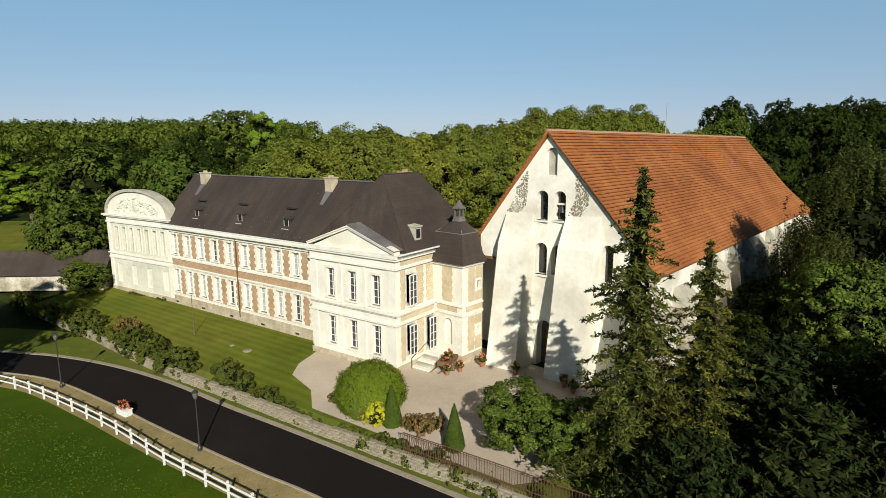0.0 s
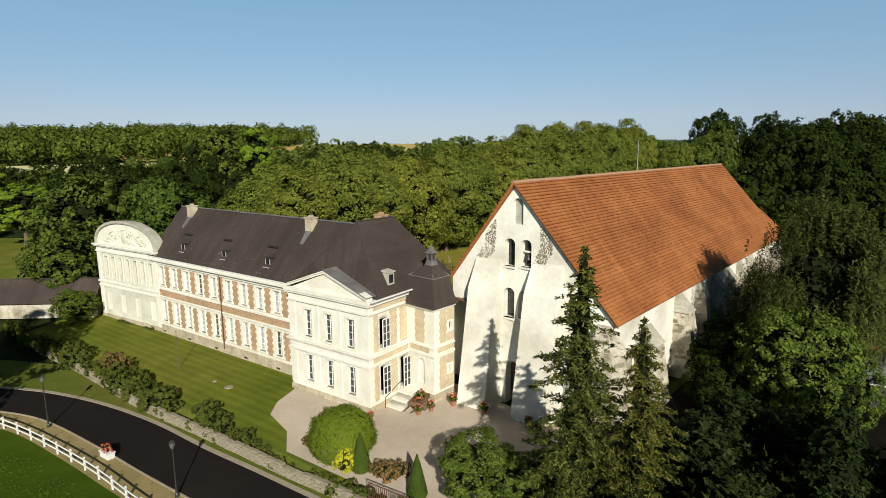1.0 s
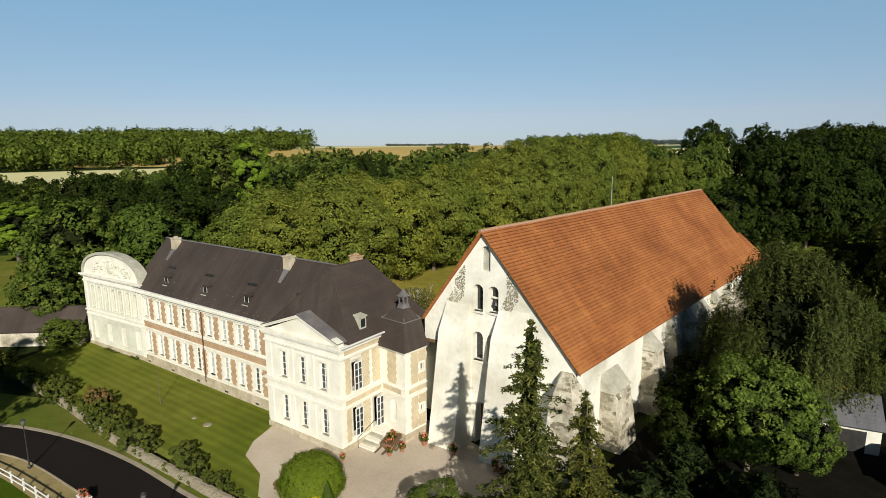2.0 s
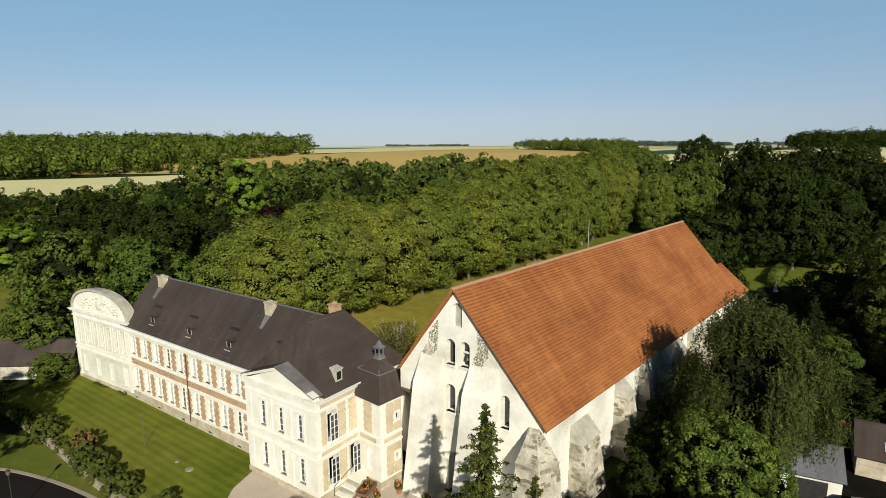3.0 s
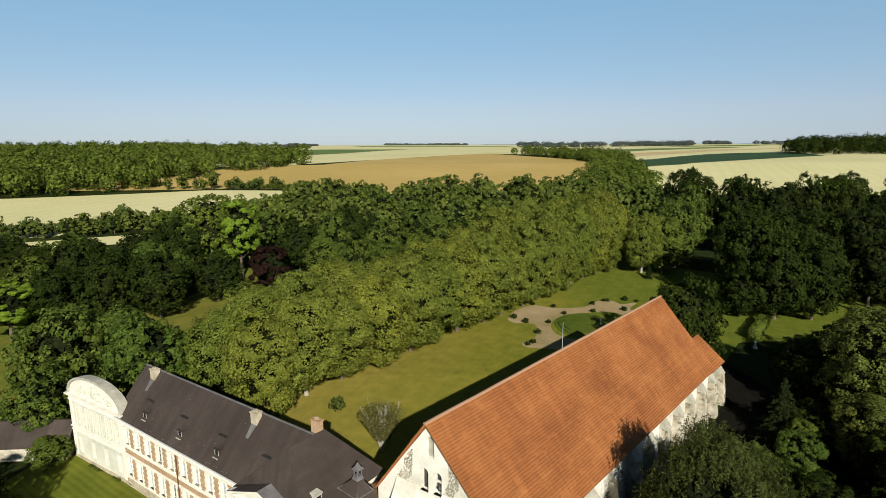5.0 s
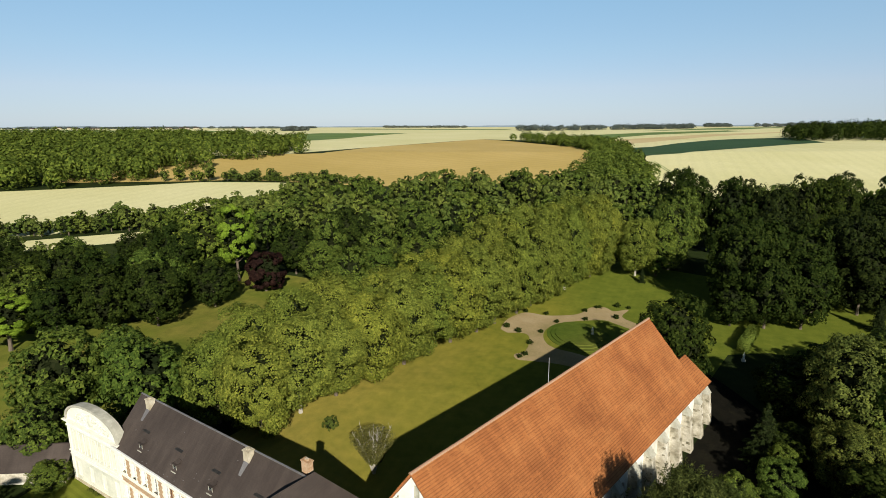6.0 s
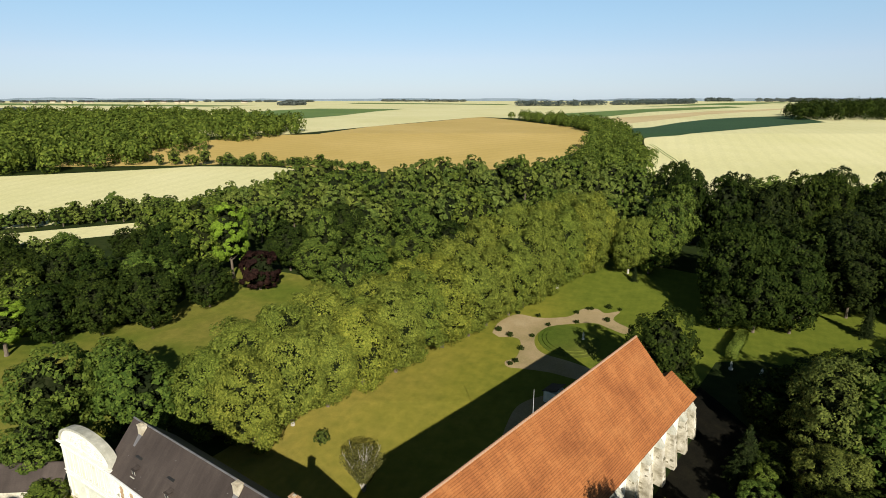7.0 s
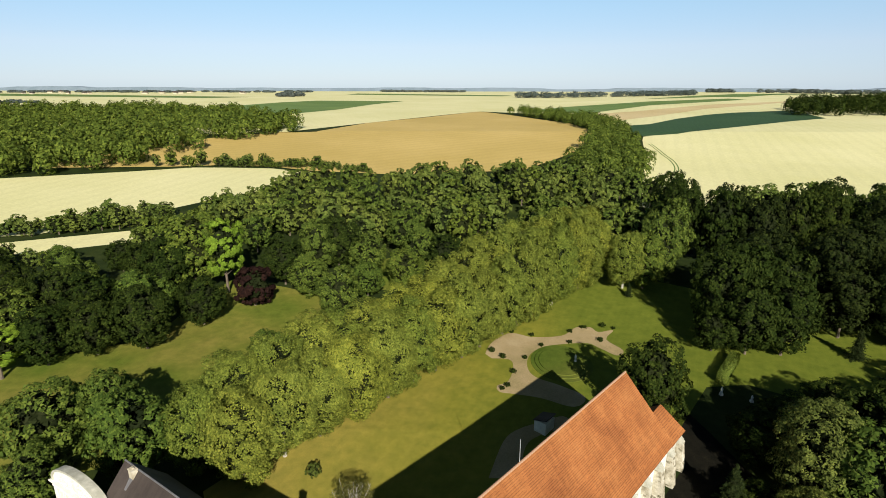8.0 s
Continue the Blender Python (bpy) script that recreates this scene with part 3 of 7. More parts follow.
# sandy walks with a round bed
drape("garden_path", smooth_line([(23.1, 119), (24.5, 123.5), (26.5, 126.7), (30.3, 129.8), (34.9, 127.7), (40, 127.8), (43.4, 129), (47.1, 133), (50.7, 133), (52.1, 130.5), (56.1, 131.5), (53, 126.5), (55.5, 121), (53.3, 118.4), (50.1, 122.2), (47.9, 124.4), (42.4, 124), (36.8, 122.4), (33.2, 118.2), (32, 113), (33.2, 108.7), (38, 105.2), (42, 101), (39, 97.5), (33, 100.6), (28, 102), (25, 102.8), (24.7, 105.2), (27.2, 107), (28.9, 113), (28.3, 116.3), (24.4, 116.8)], 4), "path", 0.06, "pinkish sandy garden path with a curved edge", "path")
drape("side_path", smooth_line([(21, 78), (24.3, 87), (27.5, 90.4), (32, 92.6), (36.2, 94.4), (37.2, 91.6), (31, 88.6), (28, 85.5), (26, 78)], 4), "path", 0.06, "sandy path curving along the church's back wall", "path")


def oval(rx, ry):
    return [(39.9 + rx * math.cos(a * math.pi / 14), 114.9 + ry * math.sin(a * math.pi / 14)) for a in range(28)]


for rx_, ry_, up in ((6.8, 8.3, 0.12), (5.9, 7.2, 0.3), (5.0, 6.1, 0.48)):
    drape("lawn_bed", oval(rx_, ry_), "park_green", up, "oval terraced grass bed inside the sandy path", "lawn", thick=0.2)

# ---- road, kerbs and verges ----
NEAR = smooth_line([(-78, 37), (-55, 43), (-44, 43.4), (-36, 42.1), (-30.3, 40.4), (-23.4, 36.3), (-17.5, 32.4), (-10.5, 28), (-6.4, 25.6), (6, 17.6), (22, 7.5), (44, -6)], 5)
FAR = smooth_line([(-78, 42), (-58, 47.6), (-46, 47.8), (-39.6, 46.7), (-33.8, 45.6), (-27.5, 43.3), (-21.1, 39.9), (-15.2, 35.9), (-10.3, 32.8), (-2.5, 27.7), (8, 20.8), (25, 10), (48, -4)], 5)
drape("road", NEAR + FAR[::-1], "asphalt", 0.03, "dark smooth asphalt lane curving past the abbey", "road")


def offset_line(line, w):
    out = []
    for i, p in enumerate(line):
        a, b = Vector(line[max(i - 1, 0)]), Vector(line[min(i + 1, len(line) - 1)])
        t = (b - a).normalized()
        out.append((p[0] - t.y * w, p[1] + t.x * w))
    return out


drape("verge", offset_line(NEAR, -0.12) + offset_line(NEAR, -2.3)[::-1], "dry", 0.05, "dry straw-coloured grass verge by the paddock fence", "verge")
drape("pavement", offset_line(FAR, 0.4) + offset_line(FAR, 0.02)[::-1], "kerb", 0.06, "worn pale edging beside the lane", "pavement", thick=0.1)
drape("bank", offset_line(FAR, 6.0) + offset_line(FAR, 0.45)[::-1], "lawn_rough", 0.016, "narrow grass bank under the boundary wall", "verge")


def ribbon(name, line, w, h, material, label, category):
    bm = bmesh.new()
    other = offset_line(line, w)
    rows = [[bm.verts.new((p[0], p[1], ground_z(*p) + z)) for p, z in ((a, -0.05), (a, h), (b, h), (b, -0.05))] for a, b in zip(line, other)]
    for r, s in zip(rows, rows[1:]):
        for i in range(3):
            bm.faces.new((r[i], r[i + 1], s[i + 1], s[i]))
    ob = part(name, bm, material)
    return tagged(ob, label, category, "", "structure")


ribbon("kerb", offset_line(NEAR, -0.13), 0.12, 0.12, "kerb", "pale concrete kerb along the lane", "kerb")

# ---- the long house: pavilion, two-storey range, free-standing arched front ----
WINDOW_MESHES = {}


def mesh_once(key, make, material):
    if key not in WINDOW_MESHES:
        bm = make()
        me = bpy.data.meshes.new(key[0])
        bmesh.ops.recalc_face_normals(bm, faces=bm.faces[:])
        bm.to_mesh(me)
        bm.free()
        me.materials.append(M[material])
        WINDOW_MESHES[key] = me
    return WINDOW_MESHES[key]


def child(name, me, parent, m):
    ob = new(name, me)
    ob.parent = parent
    ob.matrix_basis = m
    return ob


def window(parent, m, w, h, pane="glass", rows=4, surround=0.16, sill=True):
    """A casement window; m puts its sill's middle on the wall's face, looking along local -y."""
    h2, b = w / 2, 0.055

    def frame_mesh():
        bm = bmesh.new()
        for r in ((-h2, -h2 + b, 0.27, 0.34, 0, h), (h2 - b, h2, 0.27, 0.34, 0, h), (-h2 + b, h2 - b, 0.27, 0.34, 0, b), (-h2 + b, h2 - b, 0.27, 0.34, h - b, h), (-0.04, 0.04, 0.26, 0.34, b, h - b)):
            box(bm, *r)
        for i in range(1, rows):
            z = h * i / rows
            for x0, x1 in ((-h2 + b, -0.04), (0.04, h2 - b)):
                box(bm, x0, x1, 0.28, 0.33, z - 0.02, z + 0.02)
        return bm

    win = child("window", mesh_once(("window", w, h, rows), frame_mesh, "white"), parent, m)
    pm = mesh_once(("pane", w, h, pane), lambda: boxes((0.04, h2 - b, 0.295, 0.305, b, h - b)), pane)
    child("pane", pm, win, Matrix())
    child("pane", pm, win, pose(-h2 + b - 0.04, 0, 0))
    if surround:
        def ring():
            s = surround
            return boxes((-h2 - s, -h2, -0.035, 0.0, -0.1, h + s), (h2, h2 + s, -0.035, 0.0, -0.1, h + s), (-h2, h2, -0.035, 0.0, h, h + s), (-0.11, 0.11, -0.07, -0.035, h, h + s + 0.06))
        child("surround", mesh_once(("surround", w, h, surround), ring, "trim"), win, Matrix())
    if sill:
        child("sill", mesh_once(("sill", w), lambda: boxes((-h2 - 0.2, h2 + 0.2, -0.12, 0.0, -0.12, 0.0), (-h2, h2, 0.0, 0.27, -0.12, 0.0)), "trim"), win, Matrix())
    return win


FRONT = lambda x, y, z: pose(x, y, z, 0, 0, 180)          # for a wall that looks along the house's +y
SIDE = lambda x, y, z: pose(x, y, z, 0, 0, 90)            # for a wall that looks along -x
house = thing("manor_house", "long two-storey stone and brick manor house with slate roof", "house", (*P0, 0), ANG)
# range
cols = [33.0 - 2.48 * k for k in range(10)]
bm = bmesh.new()
plate(bm, rect(9.1, 34.4, 0.4, 9.4), [rect(c - 0.5, c + 0.5, a, b) for c in cols for a, b in ((2.25, 4.75), (6.45, 8.65))], -2.3, -1.8)
part("front_wall", bm, "stone", house)
part("back_wall", boxes((0, 34.4, -11.0, -10.5, 0.4, 9.5)), "stone", house)
bm = bmesh.new()
plate(bm, [(2.3, 0.4), (10.5, 0.4), (10.5, 9.5), (6.1, 14.7), (2.3, 10.0)], [], 34.0, 34.4, lambda u, w, y: (y, -u, w))
part("end_wall", bm, "stone", house)
part("core_floor", boxes((9.2, 34.0, -10.5, -2.3, 5.2, 5.5)), "wood", house)
for i, c in enumerate(cols):
    window(house, FRONT(c, -1.8, 2.25), 1.0, 2.5, "pane_pale" if i not in (4, 8) else "glass", 4)
    window(house, FRONT(c, -1.8, 6.45), 1.0, 2.2, "pane_pale" if i not in (3,) else "glass", 4)


def toothed(x, z0, z1, wide, narrow, y0, y1, step=0.31):
    bm = bmesh.new()
    n = max(1, round((z1 - z0) / step))
    for k in range(n):
        w = wide if k % 2 else narrow
        a, b = z0 + (z1 - z0) * k / n, z0 + (z1 - z0) * (k + 1) / n
        box(bm, x - w / 2, x + w / 2, y0, y1, a, b)
    return bm


for c in cols:
    for a, b in ((2.05, 4.75), (6.3, 8.75)):
        part("brick_panel", toothed(c - 1.22, a, b, 0.92, 0.62, -1.8, -1.775), "brick", house, "orange brick panel with toothed edges")
part("brick_band", boxes((9.1, 34.4, -1.8, -1.77, 5.22, 5.95)), "brick", house, "orange brick band between the storeys")
for z0, z1, p in ((5.0, 5.22, 0.1), (5.95, 6.12, 0.1), (5.1, 5.18, 0.15)):
    part("string_course", boxes((9.1, 34.4, -1.8, -1.8 + p, z0, z1)), "trim", house)
part("cornice", boxes((9.1, 34.5, -1.8, -1.62, 8.95, 9.15), (9.1, 34.55, -1.8, -1.5, 9.15, 9.3), (9.1, 34.6, -1.8, -1.3, 9.3, 9.5), (9.1, 34.6, -1.8, -1.4, 9.5, 9.66)), "trim", house)
part("plinth", boxes((9.1, 34.4, -1.8, -1.68, 0.4, 1.75), (9.1, 34.4, -1.68, -1.6, 0.4, 1.2)), "plinth", house, "weathered rubble plinth")
for c in cols[::2]:
    part("cellar_vent", boxes((c - 0.25, c + 0.25, -1.61, -1.585, 1.0, 1.18)), "iron", house)
bm = bmesh.new()
tube(bm, (21.75, -1.66, 1.0), (21.75, -1.66, 9.2), 0.06)
part("downpipe", bm, "pipe", house, "dark rusty downpipe")


def slope(a, b, c, d, thick=0.14):
    """A roof plane through four corners, with thickness."""
    bm = bmesh.new()
    P = [Vector(p) for p in (a, b, c, d)]
    n = (P[1] - P[0]).cross(P[2] - P[0]).normalized() * thick
    if n.z > 0:
        n = -n
    prism(bm, P, [p + n for p in P])
    return bm


part("roof_slope", slope((2.5, -1.5, 9.78), (35.0, -1.5, 9.78), (35.0, -6.1, 14.95), (2.5, -6.1, 14.95)), "slate", house, "brown slate slope with pale streaks")
part("roof_slope", slope((2.5, -11.2, 9.5), (35.0, -11.2, 9.5), (35.0, -6.1, 14.95), (2.5, -6.1, 14.95)), "slate", house)
part("ridge_cap", boxes((3, 35.05, -6.2, -6.0, 14.93, 15.02)), "zinc", house)
part("gutter", boxes((9.6, 34.9, -1.52, -1.36, 9.66, 9.74)), "white", house, "pale gutter along the eaves")
bm = bmesh.new()
rh = random.Random(8)
for i in range(26):
    x, d = rh.uniform(9.6, 34.5), rh.choice((1.7, 1.75, 2.6, rh.uniform(2, 5.5)))
    z = 9.5 + (d - 1.25) * (5.45 / 4.85)
    box(bm, x, x + 0.06, -d - 0.02, -d + 0.06, z, z + 0.05)
tagged(part("snow_hooks", bm, "zinc", house), kind="stuff")


def on_slope(d):
    """Height of the front slope, d metres behind the front."""
    return 9.5 + (d - 1.25) * (5.45 / 4.85)


def chimney(x, d, w, dep, z0, z1, material, parent):
    bm = bmesh.new()
    box(bm, x - w / 2, x + w / 2, -d - dep / 2, -d + dep / 2, z0, z1)
    ob = part("chimney", bm, material, parent)
    part("chimney_cap", boxes((x - w / 2 - 0.07, x + w / 2 + 0.07, -d - dep / 2 - 0.07, -d + dep / 2 + 0.07, z1, z1 + 0.12), (x - 0.2, x + 0.2, -d - 0.14, -d + 0.14, z1 + 0.12, z1 + 0.3)), material, ob)
    return ob


for x in (32.0, 12.1):
    chimney(x, 5.55, 0.95, 0.75, 13.6, 15.15, "plinth", house)
    bm = bmesh.new()
    prism(bm, [(x - 0.4, -5.2, on_slope(5.2) + 0.01), (x + 0.4, -5.2, on_slope(5.2) + 0.01), (x + 0.2, -4.2, on_slope(4.2) + 0.01), (x - 0.2, -4.2, on_slope(4.2) + 0.01)],
          [(x - 0.4, -5.2, on_slope(5.2) + 0.05), (x + 0.4, -5.2, on_slope(5.2) + 0.05), (x + 0.2, -4.2, on_slope(4.2) + 0.05), (x - 0.2, -4.2, on_slope(4.2) + 0.05)])
    part("flashing", bm, "zinc", house, "pale lead flashing below a chimney")


def roof_hatch(x, d, w=0.7):
    """A small raised dormer hatch on the front slope."""
    z = on_slope(d)
    bm = bmesh.new()
    prism(bm, [(x - w / 2, -d, z), (x + w / 2, -d, z), (x + w / 2, -d - 0.75, on_slope(d + 0.75)), (x - w / 2, -d - 0.75, on_slope(d + 0.75))],
          [(x - w / 2, -d, z + 0.62), (x + w / 2, -d, z + 0.62), (x + w / 2, -d - 0.7, on_slope(d + 0.7) + 0.12), (x - w / 2, -d - 0.7, on_slope(d + 0.7) + 0.12)])
    ob = part("roof_hatch", bm, "slate", house, "small slate-hung roof hatch")
    part("hatch_pane", boxes((x - w / 2 + 0.08, x + w / 2 - 0.08, -d, -d + 0.02, z + 0.08, z + 0.52)), "glass", ob)
    part("hatch_frame", boxes((x - w / 2, x - w / 2 + 0.08, -d, -d + 0.03, z, z + 0.6), (x + w / 2 - 0.08, x + w / 2, -d, -d + 0.03, z, z + 0.6), (x - w / 2 - 0.1, x + w / 2 + 0.1, -d + 0.02, -d + 0.3, z - 0.28, z - 0.22)), "stained", ob, "pale weathered hatch frame")
    part("hatch_lid", boxes((x - w / 2 - 0.12, x + w / 2 + 0.12, -d - 0.5, -d + 0.12, z + 0.62, z + 0.68)), "slate", ob)


for x, d in ((29.2, 2.45), (21.8, 2.45), (14.9, 2.45)):
    roof_hatch(x, d)
for x in (29.85, 22.7, 15.45, 8.2):
    d = 3.6
    part("roof_vent", boxes((x - 0.65, x + 0.65, -d - 0.3, -d + 0.12, on_slope(d) + 0.16, on_slope(d) + 0.26), (x - 0.6, x - 0.5, -d - 0.2, -d, on_slope(d) - 0.1, on_slope(d) + 0.16), (x + 0.5, x + 0.6, -d - 0.2, -d, on_slope(d) - 0.1, on_slope(d) + 0.16)), "iron", house)

# pavilion
PW = 9.1
wins = [(6.85, 0.9), (4.45, 0.9), (1.95, 0.9)]
bm = bmesh.new()
plate(bm, rect(0, PW, 0.4, 10.0), [rect(c - w / 2, c + w / 2, a, b) for c, w in wins for a, b in ((1.95, 4.35), (5.95, 8.35))], -0.5, 0.0)
part("pavilion_front", bm, "stone", house)
bm = bmesh.new()
plate(bm, rect(0.5, 11.0, 0.4, 10.0), [rect(1.35, 2.25, 1.95, 4.35), rect(1.35, 2.25, 5.95, 8.35), rect(3.95, 4.85, 1.7, 4.35)], 0.0, 0.5, lambda u, w, y: (y, -u, w))
part("pavilion_side", bm, "stone", house)
part("pavilion_return", boxes((PW - 0.5, PW, -11, -0.5, 0.4, 10.0)), "stone", house)
part("pavilion_floor", boxes((0.5, PW - 0.5, -10.5, -0.5, 5.2, 5.5)), "wood", house)
for c, w in wins:
    for z in (1.95, 5.95):
        window(house, FRONT(c, 0, z), w, 2.4, "glass", 4, 0.2)
for z in (1.95, 5.95):
    window(house, SIDE(0, -1.8, z), 0.9, 2.4, "glass", 4, 0.2)
window(house, SIDE(0, -4.4, 1.7), 0.9, 2.65, "glass", 4, 0.2, False)
# corner quoins and pilaster strips
for x0, x1 in ((-0.05, 0.75), (3.0, 3.25), (5.55, 5.8), (8.4, 9.15)):
    for a, b in ((1.45, 4.6), (5.65, 9.0)):
        part("pilaster", boxes((x0, x1, 0.0, 0.07, a, b), (x0 - 0.04, x1 + 0.04, 0.0, 0.1, b - 0.12, b)), "trim", house)
for z0, z1, p in ((4.62, 4.78, 0.2), (4.78, 5.35, 0.06), (5.35, 5.48, 0.2), (5.48, 5.6, 0.32), (8.95, 9.1, 0.18), (9.1, 9.65, 0.06), (9.65, 9.82, 0.26), (9.82, 10.1, 0.34)):
    part("string_course" if z1 < 8 else "cornice", boxes((-p, PW + p, 0.0, p, z0, z1), (-p, 0.0, -5.6, 0.0, z0, z1), (PW, PW + p, -1.7, 0.0, z0, z1)), "trim", house)
part("plinth", boxes((-0.12, PW + 0.12, 0.0, 0.12, 0.3, 1.3), (-0.12, 0.0, -3.4, 0.0, 0.3, 1.3), (PW, PW + 0.12, -1.7, 0.0, 0.3, 1.3)), "plinth", house)
part("brick_band", boxes((-0.075, -0.06, -5.5, -0.5, 4.86, 5.28)), "brick_b", house, "buff brick band on the pavilion side")
part("brick_band", boxes((-0.075, -0.06, -5.5, -0.5, 9.18, 9.58)), "brick_b", house, "buff brick band on the pavilion side")
for y, a, b, w in ((3.0, 5.75, 8.8, 0.85), (4.45, 5.75, 8.8, 1.15), (3.0, 1.6, 4.5, 0.85), (0.88, 1.6, 4.5, 0.5), (0.88, 5.75, 8.8, 0.5)):
    bm = toothed(0, a, b, w + 0.12, w, 0, 0.025)
    bmesh.ops.transform(bm, matrix=pose(0, -y, 0, 0, 0, 90), verts=bm.verts[:])
    part("brick_panel", bm, "brick_b", house, "buff brick panel with toothed edges")
def diaper(x, z0, z1, w, m, parent):
    """A lattice of pale stone lozenges set in a brick panel that faces local -y."""
    bm = bmesh.new()
    nx, q = max(2, round(w / 0.3)), 0.085
    for r in range(int((z1 - z0 - 0.3) / 0.21)):
        for k in range(nx + r % 2 - 1):
            cx = x - w / 2 + (k + (0.5 if r % 2 else 1.0)) * w / nx
            cz = z0 + 0.25 + 0.21 * r
            prism(bm, [(cx - q, -0.034, cz), (cx, -0.034, cz - q), (cx + q, -0.034, cz), (cx, -0.034, cz + q)], [(cx - q, -0.02, cz), (cx, -0.02, cz - q), (cx + q, -0.02, cz), (cx, -0.02, cz + q)])
    bmesh.ops.transform(bm, matrix=m, verts=bm.verts[:])
    tagged(part("lozenges", bm, "lozenge", parent, "pale stone lozenge lattice"), kind="stuff")


for y, a, b, w in ((3.0, 5.75, 8.8, 0.85), (4.45, 5.75, 8.8, 1.15), (3.0, 1.6, 4.5, 0.85)):
    diaper(0, a, b, w, pose(0, -y, 0, 0, 0, -90), house)
bm = bmesh.new()
plate(bm, [(0.4, 10.1), (PW - 0.4, 10.1), (PW / 2, 11.75)], [], -0.4, 0.0)
part("tympanum", bm, "stone", house)
for sx in (-1, 1):
    bm = bmesh.new()
    for w0, w1, p in ((0.0, 0.16, 0.2), (0.16, 0.34, 0.28)):
        x_end, x_mid = PW / 2 + sx * (PW / 2 + 0.16), PW / 2
        prism(bm, [(x_end, -0.4, 10.1 + w0), (x_mid, -0.4, 11.75 + w0), (x_mid, -0.4, 11.75 + w1), (x_end, -0.4, 10.1 + w1)],
              [(x_end, p, 10.1 + w0), (x_mid, p, 11.75 + w0), (x_mid, p, 11.75 + w1), (x_end, p, 10.1 + w1)])
    part("raking_cornice", bm, "trim", house)
    part("pediment_roof", slope((PW / 2 + sx * (PW / 2 + 0.2), 0.3, 10.42), (PW / 2, 0.3, 12.12), (PW / 2, -3.2, 12.12), (PW / 2 + sx * (PW / 2 + 0.2), -3.2, 10.42), 0.08), "zinc" if sx < 0 else "slate", house, "grey lead roof behind the pediment" if sx < 0 else "")
# hipped roof
e = [(-0.55, -0.75, 10.1), (PW + 0.6, -0.75, 10.1), (PW + 0.6, -11.3, 10.1), (-0.55, -11.3, 10.1)]
r1, r2 = (2.75, -2.1, 15.9), (2.45, -6.2, 15.9)
bm = bmesh.new()
v = [bm.verts.new(p) for p in (*e, r1, r2)]
for f in ((0, 1, 4), (1, 2, 5, 4), (2, 3, 5), (3, 0, 4, 5), (0, 3, 2, 1)):
    bm.faces.new([v[i] for i in f])
part("hipped_roof", bm, "slate", house, "steep hipped brown slate roof")
for p, q in ((r1, r2), (r1, e[0]), (r1, e[1])):
    bm = bmesh.new()
    tube(bm, p, q, 0.07, 0.07, 6)
    part("hip_roll", bm, "slate", house)
part("gutter", boxes((-0.68, -0.55, -5.4, 0.3, 10.1, 10.2)), "white", house, "pale gutter along the eaves")
chimney(4.7, 7.2, 1.1, 0.6, 12.0, 15.75, "brick", house)
bm = bmesh.new()
box(bm, -0.1, 0.5, -3.15, -2.35, 10.9, 11.9)
prism(bm, [(-0.2, -3.2, 11.9), (-0.2, -2.3, 11.9), (1.1, -2.3, 12.0), (1.1, -3.2, 12.0)], [(-0.2, -3.2, 12.0), (-0.2, -2.3, 12.0), (1.1, -2.3, 12.15), (1.1, -3.2, 12.15)])
dm = part("dormer", bm, "stained", house, "small pale dormer window")
part("dormer_pane", boxes((-0.12, -0.1, -3.0, -2.5, 11.05, 11.75)), "glass", dm)
bm = bmesh.new()
tube(bm, (-0.12, -5.35, 1.2), (-0.12, -5.35, 9.9), 0.06)
tube(bm, (-0.12, -5.35, 9.9), (-0.6, -5.25, 10.1), 0.06)
part("downpipe", bm, "pipe", house, "dark rusty downpipe")
# garden steps
for i in range(5):
    z = 1.62 - 0.17 * i
    part("step", boxes((-1.35 - 0.12 * i, -0.12, -3.8 + 0.42 * i if i else -5.2, -3.38 + 0.42 * i, 0.3, z)), "stained" if i % 2 else "trim", house)
bm = bmesh.new()
tube(bm, (-0.3, -4.0, 2.6), (-0.3, -1.5, 1.7), 0.03, 0.03, 6)
tube(bm, (-0.3, -1.5, 0.8), (-0.3, -1.5, 1.72), 0.03, 0.03, 6)
part("handrail", bm, "iron", house)

# arched front that ends the house
front2 = thing("arched_facade", "pale stone facade with a carved round-arched pediment", "facade", (*fr(33.7, 1.75), 0), ANG + 3.6)
AW, AZ = 12.4, 0.5
arch = [(AW / 2 + 6.3 * math.cos(math.pi * i / 18), 10.2 + 3.15 * math.sin(math.pi * i / 18) ** 0.85) for i in range(19)]
bm = bmesh.new()
plate(bm, [(0, AZ), (AW, AZ), (AW, 10.2), (0, 10.2)], [rect(1.0 + 1.53 * k, 1.0 + 1.53 * k + 0.8, 6.0, 8.7) for k in range(7)] + [rect(1.0 + 3.06 * k, 1.0 + 3.06 * k + 1.0, 1.9, 4.2) for k in range(4)], -0.5, 0.0)
part("wall", bm, "old_facade", front2)
part("backing_wall", boxes((0, AW, -1.5, -0.42, AZ, 10.2)), "old_facade", front2)
for k in range(7):
    part("blind_window", boxes((1.0 + 1.53 * k, 1.8 + 1.53 * k, -0.42, -0.3, 6.0, 8.7)), "stained", front2)
    part("frame_moulding", boxes((0.86 + 1.53 * k, 0.98 + 1.53 * k, 0.0, 0.06, 5.9, 8.85), (1.82 + 1.53 * k, 1.94 + 1.53 * k, 0.0, 0.06, 5.9, 8.85)), "trim", front2)
for k in range(4):
    part("blind_panel", boxes((1.0 + 3.06 * k, 2.0 + 3.06 * k, -0.42, -0.1, 1.9, 4.2)), "stone", front2)
